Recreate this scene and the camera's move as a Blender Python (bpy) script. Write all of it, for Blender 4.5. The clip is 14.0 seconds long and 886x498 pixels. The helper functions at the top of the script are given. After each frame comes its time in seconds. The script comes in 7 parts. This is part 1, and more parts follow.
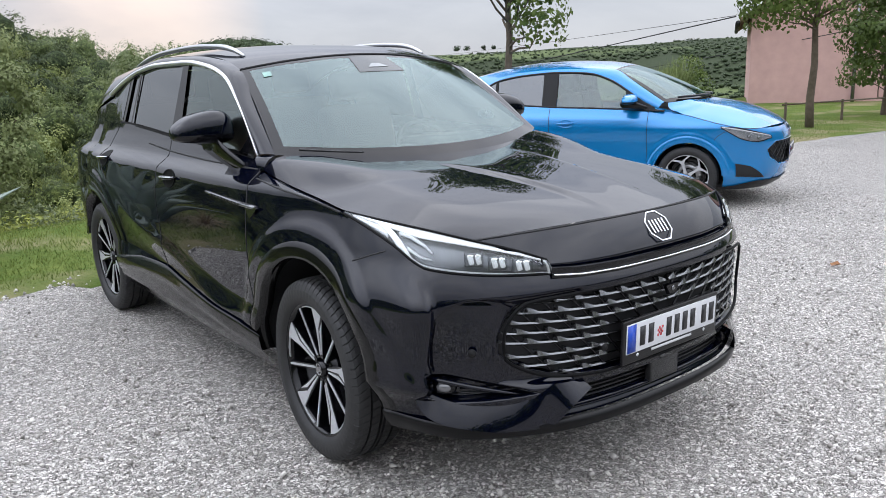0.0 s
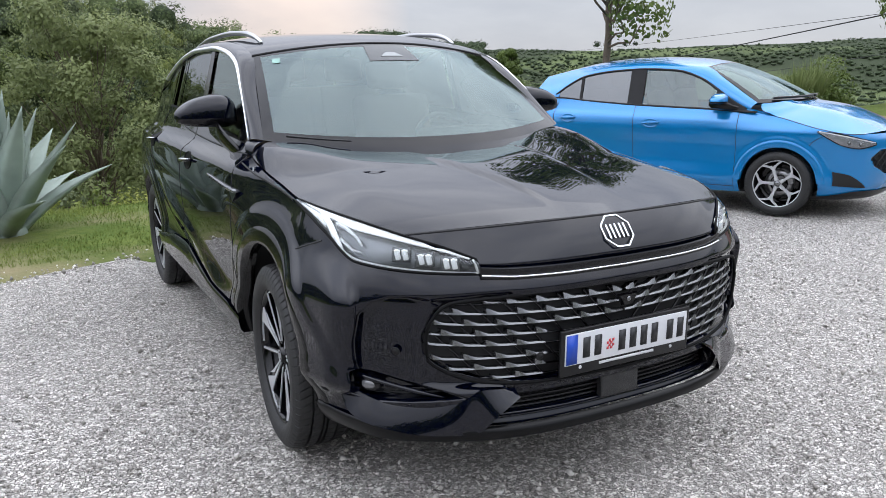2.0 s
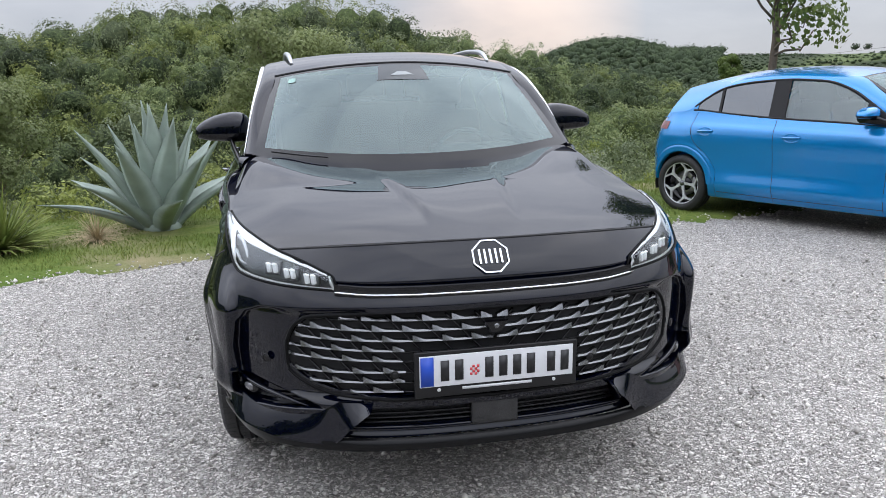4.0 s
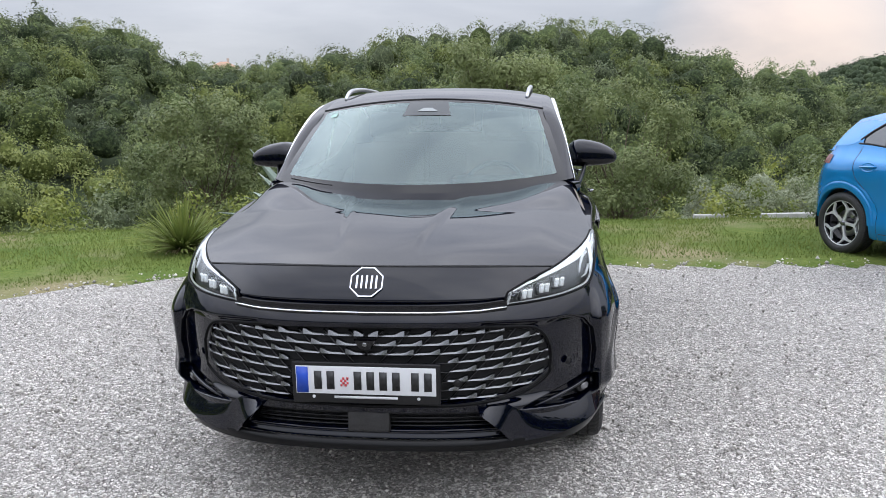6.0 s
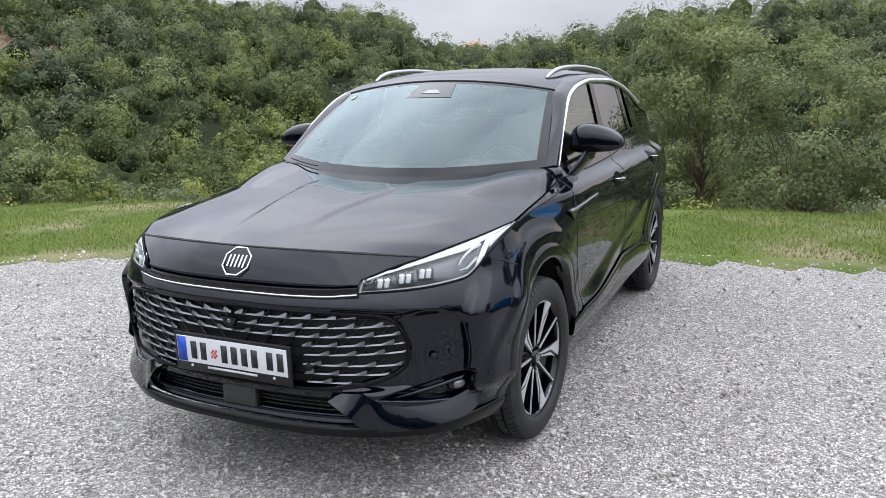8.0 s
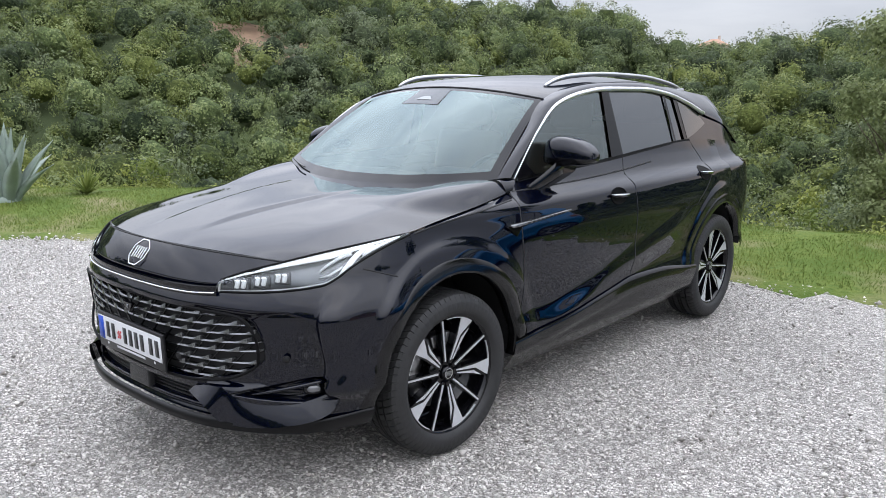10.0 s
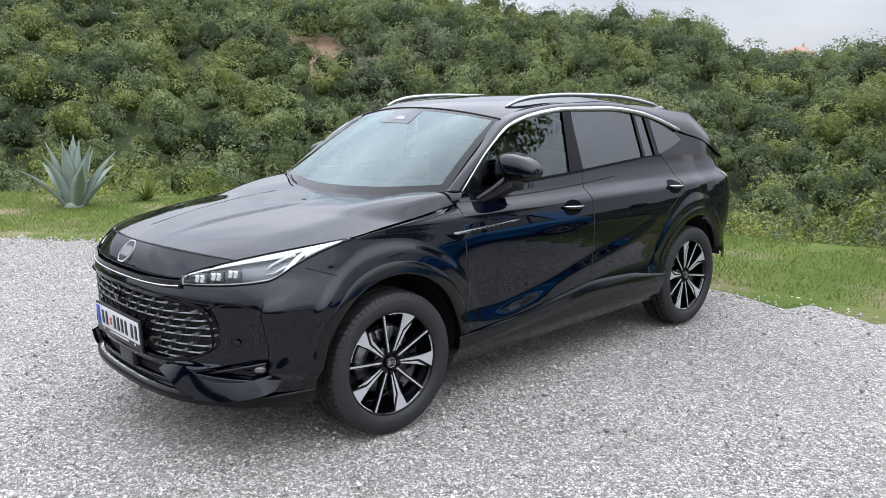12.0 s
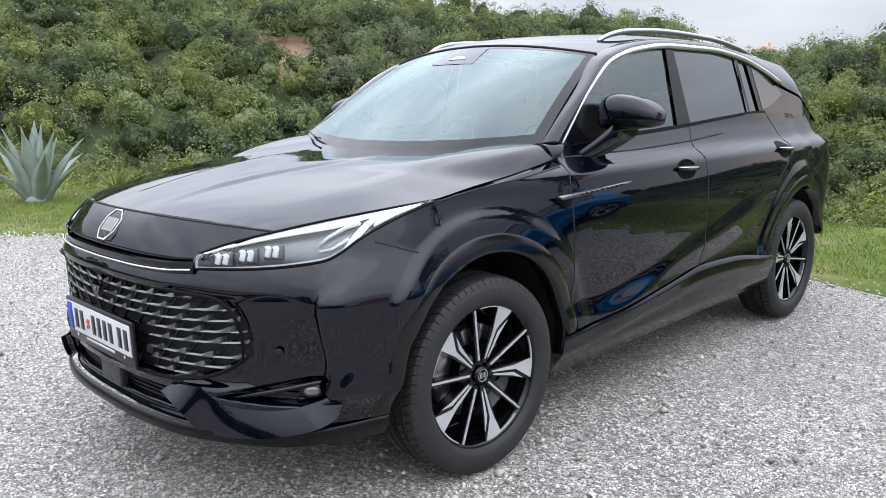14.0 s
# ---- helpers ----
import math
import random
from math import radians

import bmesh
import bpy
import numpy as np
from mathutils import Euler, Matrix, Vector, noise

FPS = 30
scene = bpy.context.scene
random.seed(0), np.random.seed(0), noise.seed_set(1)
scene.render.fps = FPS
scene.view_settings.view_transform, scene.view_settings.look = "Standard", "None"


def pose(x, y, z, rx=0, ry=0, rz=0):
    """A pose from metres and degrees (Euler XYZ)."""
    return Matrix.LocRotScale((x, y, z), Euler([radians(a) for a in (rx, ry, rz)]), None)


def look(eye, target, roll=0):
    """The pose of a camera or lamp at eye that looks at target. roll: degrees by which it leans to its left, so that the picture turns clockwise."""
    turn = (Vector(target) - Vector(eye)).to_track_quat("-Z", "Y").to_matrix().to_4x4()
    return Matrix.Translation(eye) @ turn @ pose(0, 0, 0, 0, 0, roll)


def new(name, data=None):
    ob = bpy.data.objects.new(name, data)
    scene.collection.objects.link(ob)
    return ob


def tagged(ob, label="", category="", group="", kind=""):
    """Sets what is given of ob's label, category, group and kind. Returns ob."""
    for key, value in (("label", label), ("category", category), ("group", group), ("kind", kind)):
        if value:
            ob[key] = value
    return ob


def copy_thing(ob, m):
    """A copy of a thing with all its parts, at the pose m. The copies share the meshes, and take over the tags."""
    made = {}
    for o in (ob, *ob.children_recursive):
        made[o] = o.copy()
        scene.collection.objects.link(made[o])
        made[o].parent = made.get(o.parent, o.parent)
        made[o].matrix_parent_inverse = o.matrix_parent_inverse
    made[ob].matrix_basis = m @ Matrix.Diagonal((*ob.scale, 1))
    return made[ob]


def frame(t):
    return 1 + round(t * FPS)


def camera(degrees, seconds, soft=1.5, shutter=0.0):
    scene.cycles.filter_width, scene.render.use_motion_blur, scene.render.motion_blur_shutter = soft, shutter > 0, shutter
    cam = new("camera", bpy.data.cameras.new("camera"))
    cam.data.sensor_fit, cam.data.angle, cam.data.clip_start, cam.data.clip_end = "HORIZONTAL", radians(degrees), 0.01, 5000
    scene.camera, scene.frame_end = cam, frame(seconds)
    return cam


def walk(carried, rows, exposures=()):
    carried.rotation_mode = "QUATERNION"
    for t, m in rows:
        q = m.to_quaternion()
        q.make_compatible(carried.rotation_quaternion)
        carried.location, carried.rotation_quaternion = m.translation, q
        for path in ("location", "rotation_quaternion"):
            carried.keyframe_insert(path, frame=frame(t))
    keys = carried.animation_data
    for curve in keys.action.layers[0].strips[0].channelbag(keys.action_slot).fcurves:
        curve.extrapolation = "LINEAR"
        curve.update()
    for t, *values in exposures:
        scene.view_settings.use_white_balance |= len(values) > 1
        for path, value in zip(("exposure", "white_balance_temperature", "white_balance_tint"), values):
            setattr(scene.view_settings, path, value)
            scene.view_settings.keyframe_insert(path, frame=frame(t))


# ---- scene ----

cam = camera(59.3, 14.0, soft=0.85)
PATH = [
    (0, (-2.215, -2.536, 1.449), (-1.02, -0.993, 1.009), -2.1),
    (0.5, (-2.123, -2.606, 1.453), (-0.973, -1.03, 1.013), -1.7),
    (1, (-2.0, -2.656, 1.449), (-0.908, -1.039, 1.009), -1.3),
    (1.5, (-1.819, -2.706, 1.412), (-0.803, -1.041, 0.968), -0.9),
    (2, (-1.656, -2.804, 1.416), (-0.736, -1.085, 0.971), -0.8),
    (2.5, (-1.45, -2.998, 1.445), (-0.645, -1.222, 1.001), -0.8),
    (3, (-1.207, -3.12, 1.448), (-0.533, -1.29, 1.007), -1.1),
    (3.2, (-1.091, -3.138, 1.439), (-0.471, -1.289, 0.998), -1.1),
    (5.3, (0.128, -3.466, 1.484), (0.117, -1.501, 1.109), -1.1),
    (5.5, (0.256, -3.499, 1.489), (0.182, -1.534, 1.121), -1.0),
    (6, (0.586, -3.553, 1.518), (0.357, -1.599, 1.158), -0.8),
    (6.5, (0.898, -3.48, 1.505), (0.515, -1.551, 1.141), -0.7),
    (7, (1.229, -3.415, 1.531), (0.696, -1.525, 1.153), -0.7),
    (7.5, (1.582, -3.315, 1.53), (0.903, -1.475, 1.137), -0.8),
    (8, (1.868, -3.131, 1.518), (1.047, -1.352, 1.114), -1.0),
    (8.2, (1.981, -3.057, 1.53), (1.104, -1.306, 1.121), -1.0),
    (10.3, (3.131, -2.378, 1.565), (1.794, -0.945, 1.165), 0.1),
    (10.5, (3.263, -2.389, 1.581), (1.901, -0.979, 1.184), 0.1),
    (11, (3.566, -2.431, 1.642), (2.162, -1.06, 1.254), 0.2),
    (11.5, (3.738, -2.349, 1.646), (2.311, -1.001, 1.265), 0.1),
    (12, (3.674, -2.297, 1.618), (2.245, -0.951, 1.237), -0.1),
    (12.5, (3.344, -2.261, 1.562), (1.924, -0.906, 1.176), -0.4),
    (13, (3.001, -2.14, 1.502), (1.598, -0.769, 1.113), -0.5),
    (13.5, (2.755, -2.024, 1.408), (1.368, -0.636, 1.023), -0.6),
    (14, (2.607, -1.96, 1.307), (1.229, -0.559, 0.931), -0.5),
]
# the exposure drifts up a little on the way
EXPOSURES = [(0, -0.08), (3, -0.16), (5.5, -0.16), (7.5, -0.10), (11, 0.0), (12.5, 0.0), (14, 0.12)]
walk(cam, [(t, look(eye, target, roll)) for t, eye, target, roll in PATH], exposures=EXPOSURES)

# ---- world and light ----
world = bpy.data.worlds.new("sky")
scene.world = world
world.use_nodes = True
wn, wl = world.node_tree.nodes, world.node_tree.links
wn.clear()
SUN_EL, SUN_AZ = radians(56), radians(100)
PATCH_EL, PATCH_AZ = radians(34), radians(-66)


def wnode(kind, **values):
    n = wn.new(kind)
    for key, value in values.items():
        n.inputs[key].default_value = value
    return n


sky = wn.new("ShaderNodeTexSky")
sky.sky_type, sky.sun_disc, sky.sun_elevation, sky.sun_rotation = "NISHITA", False, SUN_EL, SUN_AZ
sky.air_density, sky.dust_density, sky.ozone_density = 1.0, 0.6, 1.6
coord = wn.new("ShaderNodeTexCoord")
squash = wn.new("ShaderNodeMapping")
squash.inputs["Scale"].default_value = (1.0, 1.0, 3.2)
wl.new(coord.outputs["Generated"], squash.inputs["Vector"])
cloud = wnode("ShaderNodeTexNoise", Scale=2.3, Detail=7.0, Roughness=0.55, Distortion=0.4)
wl.new(squash.outputs["Vector"], cloud.inputs["Vector"])
ramp = wn.new("ShaderNodeValToRGB")
ramp.color_ramp.elements[0].position, ramp.color_ramp.elements[0].color = 0.30, (5.1, 5.37, 6.2, 1)
ramp.color_ramp.elements[1].position, ramp.color_ramp.elements[1].color = 0.72, (8.25, 8.42, 9.1, 1)
wl.new(cloud.outputs["Fac"], ramp.inputs["Fac"])
# warm evening clouds low over the valley
glow_dir = wn.new("ShaderNodeVectorMath")
glow_dir.operation = "DOT_PRODUCT"
glow_dir.inputs[1].default_value = (math.sin(radians(17)) * 0.995, math.cos(radians(17)) * 0.998, 0.06)
wl.new(coord.outputs["Generated"], glow_dir.inputs[0])
glow = wn.new("ShaderNodeMapRange")
glow.inputs["From Min"].default_value, glow.inputs["From Max"].default_value = 0.987, 1.0
wl.new(glow_dir.outputs["Value"], glow.inputs["Value"])
glow_mul = wn.new("ShaderNodeMath")
glow_mul.operation = "MULTIPLY"
wl.new(glow.outputs["Result"], glow_mul.inputs[0])
wl.new(cloud.outputs["Fac"], glow_mul.inputs[1])
warm = wn.new("ShaderNodeMix")
warm.data_type = "RGBA"
warm.inputs["B"].default_value = (15.0, 11.4, 9.2, 1)
wl.new(glow_mul.outputs["Value"], warm.inputs["Factor"])
wl.new(ramp.outputs["Color"], warm.inputs["A"])
mixed = wn.new("ShaderNodeMix")
mixed.data_type = "RGBA"
mixed.inputs["Factor"].default_value = 0.86
wl.new(sky.outputs["Color"], mixed.inputs["A"])
wl.new(warm.outputs["Result"], mixed.inputs["B"])
# overcast: brighter overhead, plus a bright patch added for bonnet and windscreen reflections
def factor(a, b, low, high, source):
    n = wn.new("ShaderNodeMapRange")
    n.interpolation_type = "SMOOTHSTEP"
    for key, value in (("From Min", a), ("From Max", b), ("To Min", low), ("To Max", high)):
        n.inputs[key].default_value = value
    wl.new(source, n.inputs["Value"])
    return n.outputs["Result"]


up_dir, patch_dir = wn.new("ShaderNodeVectorMath"), wn.new("ShaderNodeVectorMath")
up_dir.operation = patch_dir.operation = "DOT_PRODUCT"
up_dir.inputs[1].default_value = (0, 0, 1)
patch_dir.inputs[1].default_value = (math.sin(PATCH_AZ) * math.cos(PATCH_EL), math.cos(PATCH_AZ) * math.cos(PATCH_EL), math.sin(PATCH_EL))
wl.new(coord.outputs["Generated"], up_dir.inputs[0]), wl.new(coord.outputs["Generated"], patch_dir.inputs[0])
lift = wn.new("ShaderNodeMath")
lift.operation = "MULTIPLY"
wl.new(factor(0.03, 0.80, 0.84, 3.25, up_dir.outputs["Value"]), lift.inputs[0])
wl.new(factor(0.74, 0.97, 1.0, 1.5, patch_dir.outputs["Value"]), lift.inputs[1])
scaled = wn.new("ShaderNodeVectorMath")
scaled.operation = "SCALE"
wl.new(mixed.outputs["Result"], scaled.inputs[0]), wl.new(lift.outputs["Value"], scaled.inputs["Scale"])
back = wnode("ShaderNodeBackground", Strength=0.124)
wl.new(scaled.outputs["Vector"], back.inputs["Color"])
wout = wn.new("ShaderNodeOutputWorld")
wl.new(back.outputs["Background"], wout.inputs["Surface"])

sun_data = bpy.data.lights.new("sun", "SUN")
sun_data.energy, sun_data.angle, sun_data.color = 0.7, radians(90), (1.0, 0.985, 0.96)
sun = new("sun", sun_data)
sun.matrix_world = look((0, 0, 0), (-math.sin(SUN_AZ) * math.cos(SUN_EL), -math.cos(SUN_AZ) * math.cos(SUN_EL), -math.sin(SUN_EL)))
scene.view_settings.exposure = 0.0


# ---- materials ----
def material(name, color, rough=0.5, metal=0.0, vary=0.0, scale=8.0, bump=0.0, bump_scale=60.0, coat=0.0, spec=0.5, emit=None, power=0.0, random_tint=0.0):
    """A principled material whose colour varies at two scales, with fine relief."""
    m = bpy.data.materials.new(name)
    m.use_nodes = True
    n, l = m.node_tree.nodes, m.node_tree.links
    b = n["Principled BSDF"]
    b.inputs["Base Color"].default_value = (*color, 1)
    b.inputs["Roughness"].default_value, b.inputs["Metallic"].default_value = rough, metal
    b.inputs["Specular IOR Level"].default_value = spec
    b.inputs["Coat Weight"].default_value, b.inputs["Coat Roughness"].default_value = coat, 0.02
    if emit:
        b.inputs["Emission Color"].default_value, b.inputs["Emission Strength"].default_value = (*emit, 1), power
    c = n.new("ShaderNodeTexCoord")
    if vary:
        big, small = n.new("ShaderNodeTexNoise"), n.new("ShaderNodeTexNoise")
        big.inputs["Scale"].default_value, small.inputs["Scale"].default_value = scale * 0.12, scale
        big.inputs["Detail"].default_value = small.inputs["Detail"].default_value = 6
        l.new(c.outputs["Object"], big.inputs["Vector"]), l.new(c.outputs["Object"], small.inputs["Vector"])
        add = n.new("ShaderNodeMath")
        l.new(big.outputs["Fac"], add.inputs[0]), l.new(small.outputs["Fac"], add.inputs[1])
        r = n.new("ShaderNodeMapRange")
        r.inputs["From Min"].default_value, r.inputs["From Max"].default_value = 0.6, 1.4
        r.inputs["To Min"].default_value, r.inputs["To Max"].default_value = 1 - vary, 1 + vary
        l.new(add.outputs["Value"], r.inputs["Value"])
        value = r.outputs["Result"]
        if random_tint:
            g = n.new("ShaderNodeNewGeometry")
            rr = n.new("ShaderNodeMapRange")
            rr.inputs["To Min"].default_value, rr.inputs["To Max"].default_value = 1 - random_tint, 1 + random_tint
            l.new(g.outputs["Random Per Island"], rr.inputs["Value"])
            mul = n.new("ShaderNodeMath")
            mul.operation = "MULTIPLY"
            l.new(value, mul.inputs[0]), l.new(rr.outputs["Result"], mul.inputs[1])
            value = mul.outputs["Value"]
        hsv = n.new("ShaderNodeHueSaturation")
        hsv.inputs["Color"].default_value = (*color, 1)
        l.new(value, hsv.inputs["Value"]), l.new(hsv.outputs["Color"], b.inputs["Base Color"])
    if bump:
        t, k = n.new("ShaderNodeTexNoise"), n.new("ShaderNodeBump")
        t.inputs["Scale"].default_value, t.inputs["Detail"].default_value = bump_scale, 5
        k.inputs["Strength"].default_value, k.inputs["Distance"].default_value = bump, 0.01
        l.new(c.outputs["Object"], t.inputs["Vector"]), l.new(t.outputs["Fac"], k.inputs["Height"])
        l.new(k.outputs["Normal"], b.inputs["Normal"])
    return m


def glass_material(name, tint, ior=1.55, sheen=(0.95, 0.98, 1.0)):
    """A thin pane: tinted see-through with a Fresnel gloss."""
    m = bpy.data.materials.new(name)
    m.use_nodes = True
    n, l = m.node_tree.nodes, m.node_tree.links
    n.clear()
    clear, gloss, mix, fres, out = [n.new("ShaderNode" + k) for k in ("BsdfTransparent", "BsdfGlossy", "MixShader", "Fresnel", "OutputMaterial")]
    clear.inputs["Color"].default_value = (*tint, 1)
    gloss.inputs["Roughness"].default_value, gloss.inputs["Color"].default_value = 0.0, (*sheen, 1)
    fres.inputs["IOR"].default_value = ior
    l.new(fres.outputs["Fac"], mix.inputs["Fac"])
    l.new(clear.outputs["BSDF"], mix.inputs[1]), l.new(gloss.outputs["BSDF"], mix.inputs[2])
    l.new(mix.outputs["Shader"], out.inputs["Surface"])
    return m


def leaf_material(name, dark, light, rough=0.55, spread=0.22):
    """Leaves: a colour between two greens by tree and by leaf, a little light through them."""
    m = bpy.data.materials.new(name)
    m.use_nodes = True
    n, l = m.node_tree.nodes, m.node_tree.links
    b = n["Principled BSDF"]
    b.inputs["Roughness"].default_value, b.inputs["Specular IOR Level"].default_value = rough, 0.25
    a, g, add, mix = n.new("ShaderNodeAttribute"), n.new("ShaderNodeNewGeometry"), n.new("ShaderNodeMath"), n.new("ShaderNodeMix")
    a.attribute_name = "tint"
    add.operation = "MULTIPLY_ADD"
    add.inputs[1].default_value = spread
    l.new(g.outputs["Random Per Island"], add.inputs[0]), l.new(a.outputs["Fac"], add.inputs[2])
    mix.data_type = "RGBA"
    mix.inputs["A"].default_value, mix.inputs["B"].default_value = (*dark, 1), (*light, 1)
    l.new(add.outputs["Value"], mix.inputs["Factor"])
    l.new(mix.outputs["Result"], b.inputs["Base Color"])
    tr, ms = n.new("ShaderNodeBsdfTranslucent"), n.new("ShaderNodeMixShader")
    l.new(mix.outputs["Result"], tr.inputs["Color"])
    ms.inputs["Fac"].default_value = 0.25
    out = n["Material Output"]
    l.new(b.outputs["BSDF"], ms.inputs[1]), l.new(tr.outputs["BSDF"], ms.inputs[2]), l.new(ms.outputs["Shader"], out.inputs["Surface"])
    return m


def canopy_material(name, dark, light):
    """The dense inside of tree crowns: leafy relief and tone at two scales. Its dark tones stand for the shade between
    leaves.
    """
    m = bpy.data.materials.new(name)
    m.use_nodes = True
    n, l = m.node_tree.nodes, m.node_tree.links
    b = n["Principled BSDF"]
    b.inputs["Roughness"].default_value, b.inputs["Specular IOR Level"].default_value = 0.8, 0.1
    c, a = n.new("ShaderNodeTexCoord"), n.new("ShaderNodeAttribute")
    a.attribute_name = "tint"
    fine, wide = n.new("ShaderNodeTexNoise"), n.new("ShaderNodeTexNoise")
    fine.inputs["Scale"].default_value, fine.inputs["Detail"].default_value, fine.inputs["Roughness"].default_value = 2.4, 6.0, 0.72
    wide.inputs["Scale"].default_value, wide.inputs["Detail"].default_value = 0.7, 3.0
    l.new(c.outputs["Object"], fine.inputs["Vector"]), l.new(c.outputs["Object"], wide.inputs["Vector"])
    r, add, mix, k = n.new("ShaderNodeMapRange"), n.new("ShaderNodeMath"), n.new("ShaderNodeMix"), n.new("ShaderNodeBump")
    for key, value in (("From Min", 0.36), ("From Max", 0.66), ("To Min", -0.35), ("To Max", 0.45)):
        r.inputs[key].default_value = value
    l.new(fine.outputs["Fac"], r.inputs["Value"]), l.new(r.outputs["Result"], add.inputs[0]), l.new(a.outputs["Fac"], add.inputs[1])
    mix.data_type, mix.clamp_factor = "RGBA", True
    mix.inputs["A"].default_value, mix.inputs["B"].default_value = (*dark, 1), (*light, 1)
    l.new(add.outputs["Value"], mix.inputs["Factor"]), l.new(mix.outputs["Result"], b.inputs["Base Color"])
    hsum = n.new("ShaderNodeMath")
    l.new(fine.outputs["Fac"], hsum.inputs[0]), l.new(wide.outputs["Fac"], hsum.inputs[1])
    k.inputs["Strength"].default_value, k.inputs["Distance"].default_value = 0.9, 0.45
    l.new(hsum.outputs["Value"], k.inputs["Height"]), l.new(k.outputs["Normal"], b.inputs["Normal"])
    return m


BLACK = material("black_paint", (0.0008, 0.0014, 0.0056), 0.02, spec=0.46)
GLOSS = material("gloss_black", (0.003, 0.003, 0.004), 0.07, spec=0.38)
PLASTIC = material("satin_black_plastic", (0.008, 0.008, 0.009), 0.30, vary=0.12, scale=40, bump=0.05, bump_scale=500, spec=0.35)
DARK = material("matte_black", (0.006, 0.006, 0.007), 0.7)
CHROME = material("chrome", (0.75, 0.76, 0.78), 0.13, 1.0)
SATIN = material("satin_metal", (0.80, 0.81, 0.83), 0.36, 1.0)
SEAL = material("rubber_seal", (0.004, 0.004, 0.0045), 0.6, spec=0.12)
PILLAR = material("pillar_black", (0.0025, 0.0025, 0.003), 0.10, spec=0.26)
CRYSTAL = material("crystal_lens", (0.62, 0.64, 0.65), 0.10, emit=(0.95, 0.98, 1.0), power=0.16)
SMOKE = material("dark_chrome", (0.19, 0.195, 0.20), 0.26, 0.85)
SILVER = material("machined_alloy", (0.55, 0.56, 0.58), 0.35, 0.45, vary=0.05, scale=60)
TYRE = material("tyre_rubber", (0.015, 0.015, 0.0155), 0.62, vary=0.25, scale=25, bump=0.15, bump_scale=180)
STEEL = material("brake_steel", (0.33, 0.33, 0.34), 0.38, 1.0, vary=0.1, scale=50)
WHITE = material("white_reflective", (0.62, 0.63, 0.65), 0.35)
EU_BLUE = material("plate_blue", (0.01, 0.06, 0.42), 0.35)
INK = material("black_ink", (0.012, 0.012, 0.014), 0.4)
RED_INK = material("red_ink", (0.55, 0.05, 0.06), 0.4)
LED = material("lit_led", (0.9, 0.9, 0.9), 0.3, emit=(0.95, 0.97, 0.95), power=0.6)
DRL = material("daytime_light_bar", (0.75, 0.77, 0.8), 0.25, emit=(0.95, 0.98, 1.0), power=0.40)
HOOK = material("light_guide", (0.62, 0.64, 0.66), 0.18, emit=(0.95, 0.98, 1.0), power=0.14)
RED = material("red_lens", (0.13, 0.004, 0.004), 0.12, coat=0.5)
LAMP_GLASS = glass_material("lamp_glass", (0.93, 0.95, 0.96), 1.45)
WINDSCREEN = glass_material("windscreen_glass", (0.50, 0.58, 0.56), 2.05, (0.81, 0.97, 0.97))
SIDE_GLASS = glass_material("side_glass", (0.74, 0.82, 0.80), 2.2, (0.9, 1.0, 0.98))
PRIVACY = glass_material("privacy_glass", (0.04, 0.042, 0.045), 2.35)
LEATHER = material("light_leather", (0.34, 0.25, 0.20), 0.5, vary=0.15, scale=20, bump=0.1, bump_scale=150)
TRIM = material("interior_trim", (0.05, 0.05, 0.052), 0.55, vary=0.1, scale=30)
BLUE = material("blue_metallic_paint", (0.0, 0.195, 0.50), 0.22, 0.32, coat=1.0)


# ---- building helpers ----
def part(name, bm, mat, parent=None, label="", smooth=True):
    """Links a bmesh as one mesh object, under a thing or a part."""
    me = bpy.data.meshes.new(name)
    bm.to_mesh(me)
    bm.free()
    return link(name, me, mat, parent, label, smooth)


def link(name, me, mat, parent=None, label="", smooth=True):
    me.materials.append(mat)
    if smooth:
        me.polygons.foreach_set("use_smooth", np.ones(len(me.polygons), bool))
    ob = new(name, me)
    if parent is not None:
        ob.parent = parent
    if label:
        ob["label"] = label
    return ob


def thing(name, label, category, group="", at=None, kind=""):
    ob = tagged(new(name), label, category, group, kind)
    ob.empty_display_size = 0.2
    if at is not None:
        ob.matrix_world = at
    return ob


def arrays(name, verts, faces, mat, parent=None, label="", smooth=True, tint=None):
    """A mesh object from numpy arrays; all faces have the same number of corners."""
    me = bpy.data.meshes.new(name)
    verts, faces = np.asarray(verts, np.float32), np.asarray(faces, np.int32)
    k = faces.shape[1]
    me.vertices.add(len(verts)), me.loops.add(faces.size), me.polygons.add(len(faces))
    me.vertices.foreach_set("co", verts.ravel())
    me.loops.foreach_set("vertex_index", faces.ravel())
    me.polygons.foreach_set("loop_start", np.arange(0, faces.size, k, dtype=np.int32))
    me.update(calc_edges=True)
    if tint is not None:
        me.attributes.new("tint", "FLOAT", "POINT").data.foreach_set("value", np.asarray(tint, np.float32))
    return link(name, me, mat, parent, label, smooth)


